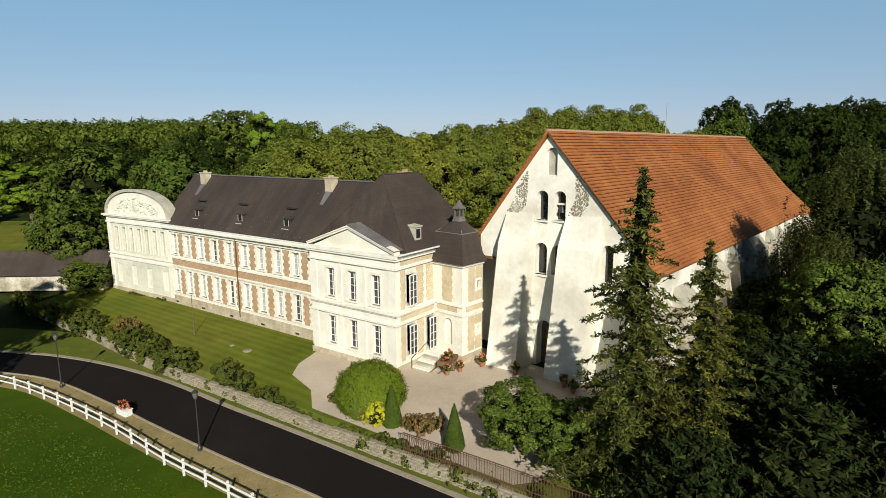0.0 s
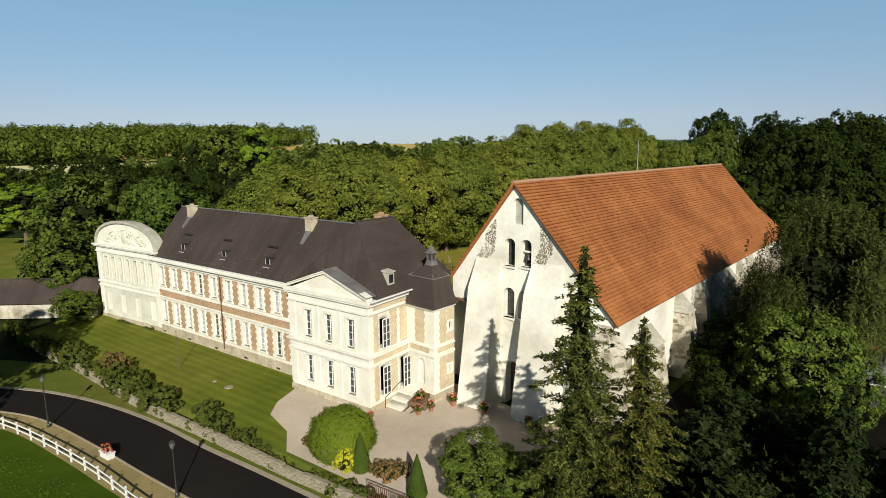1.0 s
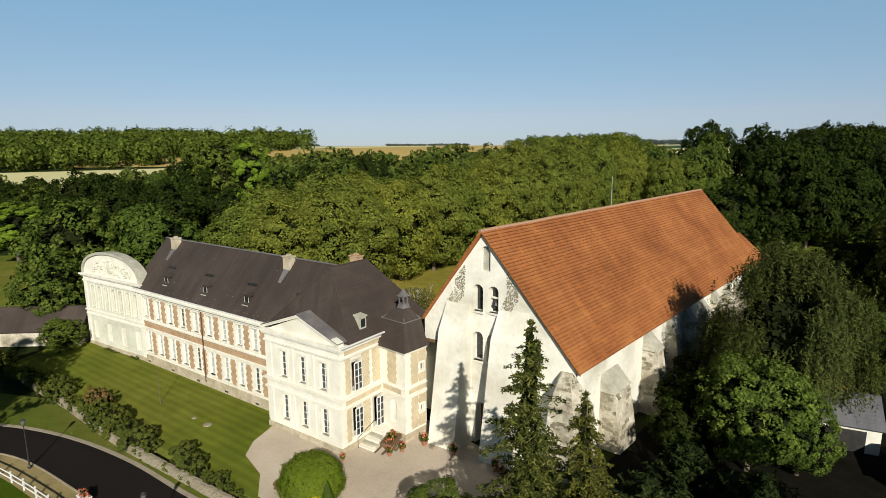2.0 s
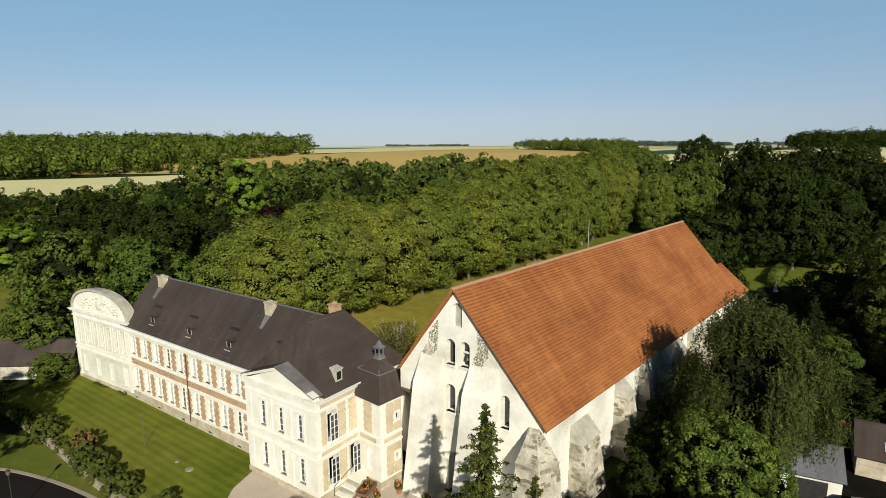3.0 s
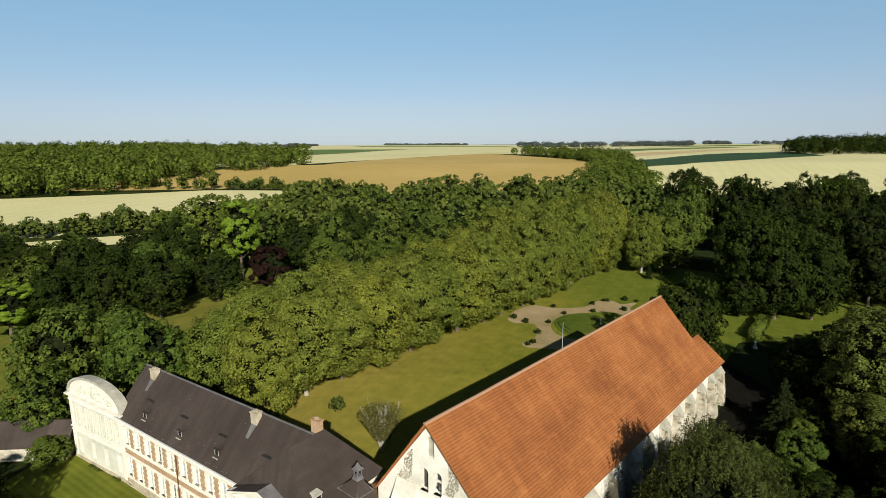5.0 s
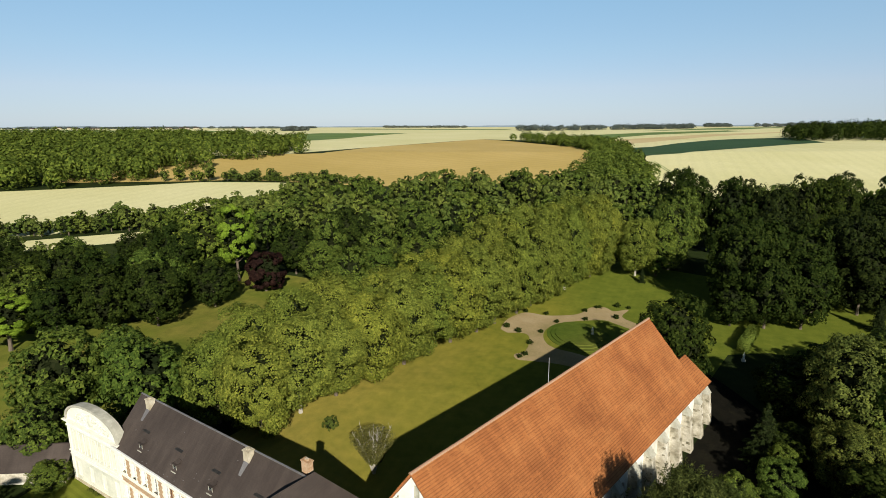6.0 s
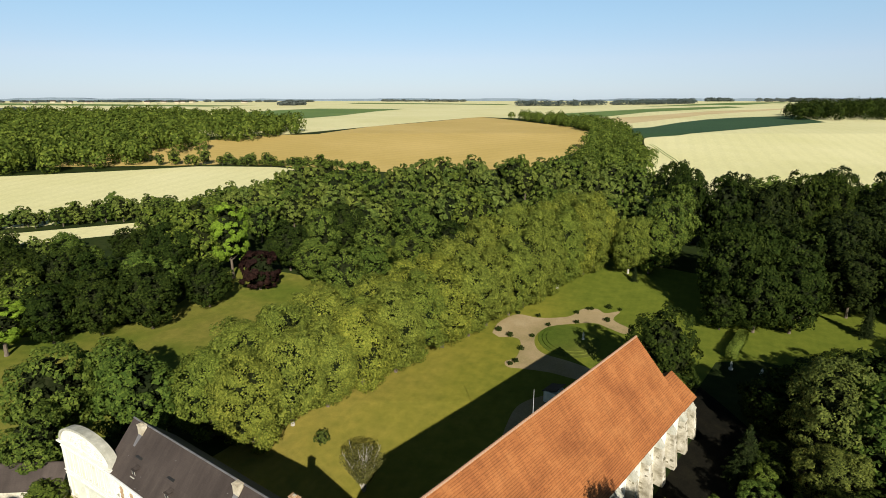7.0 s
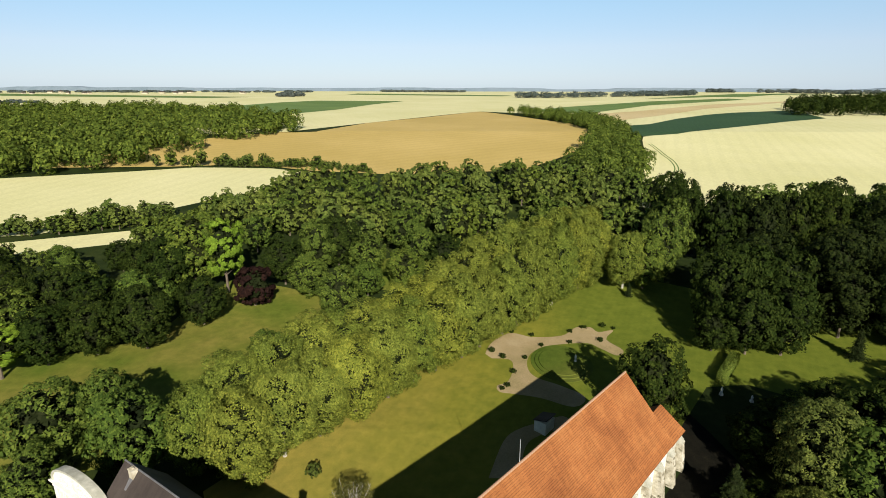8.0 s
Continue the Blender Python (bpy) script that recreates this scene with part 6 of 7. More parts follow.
# skyline leaves: distance haze is mixed into the leaf colour
M["leaf_far"] = foliage("leaves_painted_haze", (0.06, 0.075, 0.08), (0.08, 0.095, 0.095), (0.1, 0.115, 0.11))
rt = random.Random(42)


def spin():
    return rt.uniform(0, 360)


# the avenue: two rows along the lawn
for k in range(16):
    a = 9.5 + 7.7 * k
    for n, j in ((-42.6, 0), (-50.8, 1)):
        p = ch(a + rt.uniform(-1, 1) - 3.0 * j, n + rt.uniform(-0.6, 0.6))
        tree(rt.choice(("lime1", "lime2", "lime3")), *p, rt.uniform(0.94, 1.06) * (1.0 + 0.014 * k), spin(), rt.uniform(0.95, 1.05) * float(np.interp(k, [0, 6, 8, 10, 12, 15], [0.97, 0.95, 0.98, 1.1, 1.15, 1.1])))
# trees west of the avenue and behind the arched front
for x, y, kind, s, h in ((-36, 78, "green1", 0.95, 0.98), (-51, 80, "green1", 1.0, 0.95), (-44, 86, "green2", 0.85, 0.95), (-48, 71, "green1", 0.7, 0.9),
                         (-56, 121, "dark1", 0.98, 0.9), (-66, 118, "dark2", 0.92, 0.95), (-74, 113, "dark1", 0.85, 0.9), (-60, 130, "green1", 1.0, 0.95), (-72, 128, "dark2", 1.0, 0.95), (-48, 134, "dark2", 0.85, 0.9),
                         (-86, 122, "green1", 0.9, 0.9), (-82, 132, "dark1", 1.0, 0.95), (-92, 128, "dark2", 1.0, 0.9), (-80, 107, "bright", 1.35, 0.52), (-98, 122, "bright", 1.05, 0.8), (-26, 116, "green1", 0.62, 0.7), (-16, 118, "green2", 0.62, 0.68), (-94, 100, "green2", 0.9, 0.9),
                         (-59, 156, "green2", 1.45, 0.92), (-49, 154, "bright", 1.3, 1.0), (-64, 150, "dark1", 1.0, 1.0), (-38.5, 145.5, "copper", 1.12, 1.0), (-34, 160, "dark2", 0.9, 1.0), (-25, 152, "green1", 0.85, 0.85), (-14, 138, "green1", 0.8, 1.05),
                         (-26, 168, "green2", 0.95, 1.0), (-20, 172, "dark1", 1.0, 1.0), (-10, 168, "green1", 0.85, 0.95), (0, 186, "green2", 0.95, 0.95), (6, 172, "green1", 0.9, 0.95), (14, 166, "dark2", 0.9, 0.9), (2, 158, "green1", 0.85, 0.8), (-8, 150, "green2", 0.75, 0.85),
                         (-76, 160, "dark1", 0.85, 0.85), (-90, 150, "green1", 0.85, 0.85), (-106, 148, "dark2", 0.8, 0.8), (-110, 130, "green2", 0.95, 0.85), (-88, 170, "dark2", 0.72, 0.85), (-104, 166, "green1", 0.7, 0.85), (-122, 160, "dark1", 0.75, 0.85), (-70, 172, "dark2", 0.8, 0.85)):
    tree(kind, x, y, s, spin(), h)
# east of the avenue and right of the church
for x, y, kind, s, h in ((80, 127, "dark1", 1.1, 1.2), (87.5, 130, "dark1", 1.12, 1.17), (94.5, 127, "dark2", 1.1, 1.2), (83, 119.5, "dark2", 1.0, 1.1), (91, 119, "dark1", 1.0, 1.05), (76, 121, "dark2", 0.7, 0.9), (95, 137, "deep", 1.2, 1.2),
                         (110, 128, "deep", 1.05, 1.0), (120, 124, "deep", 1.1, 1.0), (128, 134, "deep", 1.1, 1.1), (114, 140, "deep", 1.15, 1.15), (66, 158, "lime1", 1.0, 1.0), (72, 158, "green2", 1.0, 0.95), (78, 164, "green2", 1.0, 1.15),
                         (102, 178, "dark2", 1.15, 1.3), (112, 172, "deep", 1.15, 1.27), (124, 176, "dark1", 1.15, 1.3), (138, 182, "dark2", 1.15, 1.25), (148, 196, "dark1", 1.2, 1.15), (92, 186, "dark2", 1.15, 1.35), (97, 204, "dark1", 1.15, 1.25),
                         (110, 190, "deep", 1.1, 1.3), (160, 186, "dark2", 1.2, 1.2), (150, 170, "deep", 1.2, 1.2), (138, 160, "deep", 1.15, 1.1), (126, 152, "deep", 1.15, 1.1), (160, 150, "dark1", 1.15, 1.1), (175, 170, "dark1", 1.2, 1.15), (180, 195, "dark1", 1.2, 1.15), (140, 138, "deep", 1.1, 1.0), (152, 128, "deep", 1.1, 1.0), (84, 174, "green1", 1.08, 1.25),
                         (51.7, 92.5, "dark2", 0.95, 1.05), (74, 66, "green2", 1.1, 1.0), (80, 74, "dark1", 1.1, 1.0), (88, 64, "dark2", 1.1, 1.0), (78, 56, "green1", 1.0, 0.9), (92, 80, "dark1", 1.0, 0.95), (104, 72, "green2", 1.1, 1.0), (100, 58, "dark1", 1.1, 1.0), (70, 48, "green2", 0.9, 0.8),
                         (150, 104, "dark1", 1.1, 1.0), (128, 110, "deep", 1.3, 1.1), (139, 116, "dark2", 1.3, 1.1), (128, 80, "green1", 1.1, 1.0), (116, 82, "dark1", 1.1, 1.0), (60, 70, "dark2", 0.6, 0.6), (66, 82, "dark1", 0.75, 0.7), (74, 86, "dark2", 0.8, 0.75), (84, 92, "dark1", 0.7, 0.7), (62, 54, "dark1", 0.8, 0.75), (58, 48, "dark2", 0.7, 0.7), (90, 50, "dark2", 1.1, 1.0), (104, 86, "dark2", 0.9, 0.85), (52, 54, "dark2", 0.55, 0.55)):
    tree(kind, x, y, s, spin(), h)
tree("garden", 69, 71, 1.12, 20, 1.05)
tree("garden", 64, 63, 0.82, 70, 0.8, "olive-green tree beside a taller one in the garden")
# church side: weeping birch and companions
tree("willow", 33.6, 43.2, 0.97, 30, 0.98)
tree("willow", 39.0, 48.2, 0.82, 200, 0.86, "weeping birch with hanging grey-green strands behind a larger one")
tree("leafy", 28.3, 37.6, 1.12, 10, 0.92, "fresh green leafy tree below the weeping birch")
tree("leafy", 31.8, 37.0, 0.72, 80, 0.95, "smaller fresh green tree below the weeping birch")
tree("leafy", 46, 58, 0.8, 130, 0.9, "green leafy tree beside the church's side wall")
tree("leafy", 42, 55, 0.8, 50, 0.8, "green leafy tree beside the church's side wall")
tree("leafy", 54, 62, 0.8, 210, 0.85, "green leafy tree in the shaded garden")
tree("spruce2", 56.1, 70.0, 0.9, 0, 1.05)
tree("leafy", 57, 66.5, 0.55, 0, 1.1, "green tree climbing round a spruce")
# tall tree south of the garden, added out of view to shade it
tree("dark1", 27.5, 13.0, 0.74, 0, 1.25)
# gable side conifers
tree("spruce1", 9.4, 25.0, 1.0, 0, 0.99)
tree("spruce1", 11.9, 23.2, 0.82, 140, 0.98, "smaller olive spruce beside a taller one")
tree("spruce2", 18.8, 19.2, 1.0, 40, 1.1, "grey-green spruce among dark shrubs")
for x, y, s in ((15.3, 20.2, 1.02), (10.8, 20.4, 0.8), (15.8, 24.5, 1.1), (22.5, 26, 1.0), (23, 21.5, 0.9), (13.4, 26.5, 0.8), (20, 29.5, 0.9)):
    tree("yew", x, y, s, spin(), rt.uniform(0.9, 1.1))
tree("leafy", 4.6, 28.9, 0.72, 0, 0.62, "bright leafy shrub inside the railings")
tree("leafy", 7.2, 27.2, 0.7, 100, 0.6, "bright leafy shrub inside the railings")
# forecourt and border
tree("topiary", -4.75, 34.5, 0.96, 0, 1.05)
tree("cone", -3.1, 32.2, 1.1, 0, 1.0)
tree("cone", 0.8, 29.3, 1.05, 60, 1.1)
for s_, d_, k_ in ((7.8, -8.0, 0.66), (6.6, -8.0, 0.5), (5.4, -7.8, 0.6), (4.2, -8.0, 0.5), (3.0, -8.0, 0.45), (-5.4, -7.9, 0.5), (-6.6, -8.0, 0.6), (-8.0, -8.0, 0.5), (-9.4, -7.9, 0.6)):
    tree("bush", *fr(s_, d_), k_, spin(), 0.9)
# tree out of view, added only for its shadow on the left lawn
tree("dark1", -40.0, 28.0, 1.15, 0, 1.0, "unseen dark green tree added to shade the lawn")
tree("bush_y", -4.2, 32.0, 0.95, 0, 1.0)
for x, y, s in ((-1.2, 31.2, 0.8), (-0.4, 31.6, 0.65), (-2.0, 31.9, 0.6), (-7.4, 35.6, 0.5)):
    tree("bush_r", x, y, s, spin())

# shrubs on the border wall of the lawn
for k in range(34):
    s_ = 8.5 + k * 1.25 + rt.uniform(-0.5, 0.5)
    if 11.5 < s_ < 14 or 30 < s_ < 31.5:
        continue
    big = rt.uniform(0.95, 1.25) if 20 < s_ < 25 or 15.5 < s_ < 17 or 31 < s_ < 36 else rt.uniform(0.5, 0.9)
    tree(rt.choice(("bush", "bush", "bush", "bush_o", "bush_o")), *fr(s_, -8.0 + rt.uniform(-0.4, 0.5)), big, spin(), rt.uniform(0.75, 1.2))
for s_, d_ in ((25.6, -7.0), (27.0, -7.1)):
    tree("bush_r", *fr(s_, d_), 0.9, spin(), 1.5, "reddish shrub in the lawn border")
tree("bush_y", *fr(17.4, -7.0), 0.7, 0, 0.55, "yellow-green shrub in the lawn border")
for a_, n_, s_ in ((9.5, 13.0, 0.36), (14.5, 12.2, 0.42), (19.5, 12.0, 0.45), (24.5, 12.5, 0.42), (29.0, 13.0, 0.36), (12.0, 17.5, 0.4)):
    tree("dark2", *ch(a_, n_), s_, spin(), 0.75, "dark shaded bush beside the church wall")
tree("green1", -43.0, 64.6, 0.4, 0, 0.62, "small rounded tree beside the arched facade")
tree("dark1", -62, 52, 0.75, 0, 0.8)
tree("dark2", -54, 51.5, 0.5, 0, 0.7)
tree("dark2", -70, 58, 0.85, 0, 0.8)
tree("bare", 0.7, 67.8, 1.0, 0, 0.92)
tree("bush", -7.6, 78.5, 1.0, 40, 1.1, "small round bush standing alone on the park lawn")
for x, y in ((24.7, 120.3), (27.0, 117.3), (28.6, 110.5), (26.8, 105.0), (25.6, 103.8), (30.4, 130.2), (35.1, 128.4), (36.6, 123.0), (43.7, 124.6), (45.0, 130.4), (48.3, 132.8), (49.2, 132.6), (53.8, 133.4), (56.3, 132.2), (51.3, 125.7), (32.0, 117.0)):
    tree("ball", x, y, rt.uniform(0.65, 1.0), spin())
rng_h = np.random.default_rng(91)
face = rng_h.integers(0, 5, 5200)
uv = rng_h.uniform(-1, 1, (5200, 3))
for ax_, f_, sg in ((0, 0, -1), (0, 1, 1), (1, 2, -1), (1, 3, 1), (2, 4, 1)):
    uv[face == f_, ax_] = sg
hv, hq = leaf_cards(rng_h, (uv + 0.05 * rng_h.normal(size=uv.shape)) * np.array([6.2, 1.0, 1.1]) + np.array([0, 0, 1.0]), uv, 0.24, 0.5)
hedge = new("hedge", mesh_from("hedge", hv, hq, "leaf_lime2"))
hedge.matrix_basis = pose(75.4, 111.4, ground_z(75.4, 111.4), 0, 0, 53)
tagged(hedge, "clipped green hedge block on the park lawn", "hedge")
tree("spruce2", 66.0, 152, 0.42, 0, 1.0, "young spruce on the park lawn")
tree("spruce2", 107, 117, 0.75, 0, 1.0, "pale spruce at the lawn's edge")
# belt of trees behind the park, between the fields
rb = random.Random(7)


def belt(poly, n, kinds, s0, s1, h0=0.85, h1=1.1, gap=30):
    """Trees strewn over a polygon."""
    xs, ys = [p[0] for p in poly], [p[1] for p in poly]
    placed, tries = [], 0
    while len(placed) < n and tries < n * 60:
        tries += 1
        x, y = rb.uniform(min(xs), max(xs)), rb.uniform(min(ys), max(ys))
        inside = False
        for i in range(len(poly)):
            (xa, ya), (xb, yb) = poly[i], poly[i - 1]
            if (ya > y) != (yb > y) and x < (xb - xa) * (y - ya) / (yb - ya) + xa:
                inside = not inside
        if inside and all((x - a) ** 2 + (y - b) ** 2 > gap for a, b in placed):
            placed.append((x, y))
            tree(rb.choice(kinds), x, y, rb.uniform(s0, s1), rb.uniform(0, 360), rb.uniform(h0, h1))


belt([(-60, 190), (-30, 180), (10, 190), (40, 190), (80, 190), (112, 215), (110, 250), (95, 290), (60, 300), (10, 282), (-40, 275), (-62, 262)], 125, ("wood1", "wood2", "wood3", "wood1", "wood3"), 0.85, 1.08)
belt([(-95, 178), (-62, 174), (-58, 255), (-76, 232), (-86, 215), (-84, 204)], 24, ("wood1", "wood2", "wood2"), 0.75, 0.98)
belt([(-185, 145), (-120, 160), (-95, 180), (-142, 174), (-190, 160)], 18, ("wood1", "wood2"), 0.5, 0.65)
belt([(-98, 216), (-110, 213), (-150, 200), (-190, 188), (-190, 194), (-150, 206), (-120, 222), (-100, 232)], 56, ("wood1", "wood2"), 0.3, 0.78, 0.7, 1.1, 12)
belt([(118, 205), (200, 190), (240, 205), (200, 232), (130, 236)], 28, ("wood1", "wood2"), 0.95, 1.2)
belt([(-160, 330), (-130, 333), (-130, 340), (-160, 338)], 5, ("wood3", "wood1"), 0.45, 0.75, 0.9, 1.1)
belt([(-124, 338), (-112, 334), (-62, 330), (-30, 318), (-28, 324), (-62, 337), (-112, 342)], 46, ("wood1", "wood2"), 0.24, 0.62, 0.6, 1.0, 9)


def wood(name, poly, n, seed, size, rx, rz, label, material="leaf_green", per=220):
    """A distant wood as one mass of leafy crowns."""
    rng = np.random.default_rng(seed)
    P = np.array(poly, float)
    pts = []
    tries = 0
    while len(pts) < n and tries < 60 * n:
        tries += 1
        x, y = rng.uniform(P[:, 0].min(), P[:, 0].max()), rng.uniform(P[:, 1].min(), P[:, 1].max())
        c = False
        for i in range(len(P)):
            (xa, ya), (xb, yb) = P[i], P[i - 1]
            if (ya > y) != (yb > y) and x < (xb - xa) * (y - ya) / (yb - ya) + xa:
                c = not c
        if c and (tries > 12 * n or all((x - a) ** 2 + (y - b) ** 2 > (1.1 * rx) ** 2 for a, b in pts)):
            pts.append((x, y))
    vs, qs, k = [], [], 0
    for x, y in pts:
        s = rng.uniform(0.75, 1.2)
        d = sphere_dirs(rng, per)
        d[:, 2] = np.abs(d[:, 2]) * np.where(rng.uniform(size=per) < 0.75, 1, -0.8)
        lump = 1 + 0.22 * np.sin(4 * d[:, :1] + x) * np.cos(4.3 * d[:, 1:2] + y) + 0.07 * rng.normal(size=(per, 1))
        pos = d * lump * np.array([rx, rx, rz]) * s
        pos += np.array([x, y, ground_z(x, y) + rz * s * 0.82])
        v, q = leaf_cards(rng, pos, d, size, 0.3, 1.2)
        vs.append(v)
        qs.append(q + k)
        k += len(v)
    ob = new(name, mesh_from(name, np.vstack(vs), np.vstack(qs), material))
    return tagged(ob, label, "woodland", "", "stuff")


wood("west_wood", [(-400, 290), (-225, 303), (-183, 310), (-168, 332), (-152, 400), (-127, 438), (-106, 464), (-114, 490), (-160, 550), (-205, 600), (-260, 615), (-330, 650), (-600, 600), (-600, 400)], 640, 3, 1.4, 6.1, 8.3, "dark green wood on the far slope", "leaf_green", 380)
wood("curved_belt", [(83, 325), (104, 289), (116, 296), (134, 332), (148, 401), (157, 479), (160, 540), (148, 600), (112, 660), (85, 690), (70, 700), (94, 672), (114, 590), (132, 513), (130, 455), (100, 375)], 125, 17, 0.95, 4.6, 5.4, "curving belt of trees between two grain fields", "leaf_green", 420)
wood("east_wood", [(396, 622), (500, 658), (700, 700), (760, 880), (660, 870), (497, 830), (440, 740)], 150, 4, 1.7, 7.5, 10.5, "dark wood beyond the wheat field", "leaf_dark", 300)
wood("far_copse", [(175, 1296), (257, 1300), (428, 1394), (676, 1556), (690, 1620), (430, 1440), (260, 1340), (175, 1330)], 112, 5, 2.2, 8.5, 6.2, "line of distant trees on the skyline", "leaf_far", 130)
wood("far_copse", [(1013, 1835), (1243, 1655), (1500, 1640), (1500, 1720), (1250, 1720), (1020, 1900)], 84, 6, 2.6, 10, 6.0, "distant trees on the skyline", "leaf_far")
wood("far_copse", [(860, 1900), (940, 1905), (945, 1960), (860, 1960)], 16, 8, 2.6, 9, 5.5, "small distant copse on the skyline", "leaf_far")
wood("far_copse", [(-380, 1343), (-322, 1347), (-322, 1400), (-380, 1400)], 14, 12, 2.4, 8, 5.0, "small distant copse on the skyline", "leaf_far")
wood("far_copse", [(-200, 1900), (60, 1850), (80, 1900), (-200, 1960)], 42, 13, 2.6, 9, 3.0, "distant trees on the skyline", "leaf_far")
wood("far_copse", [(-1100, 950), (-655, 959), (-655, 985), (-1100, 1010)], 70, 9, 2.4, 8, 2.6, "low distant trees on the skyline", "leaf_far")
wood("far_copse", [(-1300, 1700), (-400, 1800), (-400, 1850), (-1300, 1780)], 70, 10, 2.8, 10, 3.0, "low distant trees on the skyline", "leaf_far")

# wooded hills along the skyline, haze put into their colour, and a scatter of far village houses
M["hill"] = mottled("hill_painted_haze", (0.13, 0.17, 0.2), (0.16, 0.2, 0.235), (0.19, 0.23, 0.27), 0.01, 0.2, 0.95, 0.1, 0.5)
bm = bmesh.new()
rows = []
for i in range(161):
    x = -4000 + 50 * i
    top = -6 + 22 * max(0.0, 0.35 + noise.noise((x * 0.0016, 4.0, 0))) + 4 * noise.noise((x * 0.008, 9.0, 0))
    rows.append([bm.verts.new((x, y, z)) for y, z in ((4120, ground_z(x, 4120) - 3), (4200, top), (4390, top - 4))])
for a, b in zip(rows, rows[1:]):
    for j in range(2):
        bm.faces.new((a[j], a[j + 1], b[j + 1], b[j]))
tagged(part("backdrop", bm, "hill"), "wooded hills on the skyline with painted blue-grey haze", "hills", "", "structure")
rv = random.Random(33)


def far_house(x, y, w):
    """A village house far off: white walls under a pitched roof."""
    ob = thing("far_house", "tiny white house on the far plain", "house", (x, y, ground_z(x, y)), rv.uniform(-30, 30), "far village houses")
    part("wall", boxes((-w / 2, w / 2, -4, 4, -0.5, 3.6)), "plinth", ob)
    bm = bmesh.new()
    prism(bm, [(-w / 2 - 0.4, -4.5, 3.6), (-w / 2 - 0.4, 4.5, 3.6), (-w / 2 - 0.4, 0, 6.6)], [(w / 2 + 0.4, -4.5, 3.6), (w / 2 + 0.4, 4.5, 3.6), (w / 2 + 0.4, 0, 6.6)])
    part("roof", bm, "slate", ob)


for k in range(16):
    far_house(rv.uniform(-1150, -500), rv.uniform(1500, 1720), rv.uniform(8, 15))

# wheel tracks of a tractor through the wheat
for k, off in enumerate((-1.0, 1.0)):
    line = offset_line(smooth_line([(160, 415), (159, 401), (156, 375), (154, 354), (148, 332), (137, 309), (127, 289)], 5), off)
    tagged(drape("wheel_track", line + offset_line(line, 0.7)[::-1], "crop", 0.2, "narrow wheel track through the wheat", "track"), group="wheel tracks")


# ---- paddock fence ----
FENCE = smooth_line([(-70, 36.5), (-50, 42.2), (-40, 41.5), (-33.8, 39.5), (-30.1, 37.8), (-25.6, 35.2), (-20.9, 32.2), (-15.8, 28.5), (-11.1, 25.5), (0, 18.2), (12, 10), (24, 2)], 8)


def along(line, step, start=0.0):
    """Places and headings at even steps along a line."""
    out, left = [], start
    for a, b in zip(line, line[1:]):
        a, b = Vector(a), Vector(b)
        L = (b - a).length
        while left <= L and L > 0:
            p = a + (b - a) * (left / L)
            out.append((p.x, p.y, math.degrees(math.atan2(b.y - a.y, b.x - a.x))))
            left += step
        left -= L
    return out


fence = thing("paddock_fence", "white painted two-rail wooden paddock fence", "fence")
posts = along(FENCE, 1.95)
post_me = mesh_once(("post",), lambda: boxes((-0.05, 0.05, -0.05, 0.05, -0.1, 1.0), (-0.06, 0.06, -0.06, 0.06, 1.0, 1.03)), "white")
rail_me = mesh_once(("rail",), lambda: boxes((0.0, 1.0, -0.02, 0.02, -0.05, 0.05)), "white")
for i, (x, y, h) in enumerate(posts):
    child("post", post_me, fence, pose(x, y, ground_z(x, y), rt.uniform(-1.5, 1.5), rt.uniform(-1.5, 1.5), h))
    if i + 1 < len(posts):
        x2, y2, _h = posts[i + 1]
        L, hd = math.hypot(x2 - x, y2 - y), math.degrees(math.atan2(y2 - y, x2 - x))
        for z in (0.48, 0.9):
            child("rail", rail_me, fence, pose(x, y, ground_z(x, y) + z, 0, 0, hd) @ pose(0, -0.07, 0) @ Matrix.Diagonal((L, 1, 1, 1)))

# ---- street lamps ----
M["smoked"] = mottled("dusty_glass", (0.1, 0.1, 0.1), (0.14, 0.14, 0.13), (0.18, 0.17, 0.16), 2.0, 15.0, 0.3, 0.05, 0.01, 0.5)


def street_lamp(x, y, h):
    lamp = thing("street_lamp", "slim dark street lamp with a round lantern head", "lamp", (x, y, ground_z(x, y)), 0, "street lamps")
    bm = bmesh.new()
    lathe(bm, [(0.13, 0), (0.13, 0.25), (0.07, 0.35), (0.06, 0.9), (0.045, 1.0), (0.035, h - 0.5), (0.06, h - 0.45), (0.06, h - 0.4)], 8)
    part("post", bm, "iron", lamp)
    bm = bmesh.new()
    lathe(bm, [(0.06, h - 0.4), (0.12, h - 0.3), (0.16, h - 0.12), (0.15, h)], 10)
    part("lantern", bm, "smoked", lamp, "dusty lantern glass")
    bm = bmesh.new()
    lathe(bm, [(0.2, h), (0.18, h + 0.06), (0.08, h + 0.14), (0.02, h + 0.2)], 10)
    part("cap", bm, "iron", lamp)
    return lamp


street_lamp(-14.5, 30.1, 3.75)
street_lamp(-29.0, 39.2, 4.2)
street_lamp(-46.0, 42.0, 4.2)

# ---- boundary wall with railing ----
M["old_stone"] = mottled("old_mossy_stone", (0.2, 0.17, 0.11), (0.32, 0.28, 0.2), (0.46, 0.41, 0.32), 0.9, 7.0, 0.95, 0.5, 0.03)
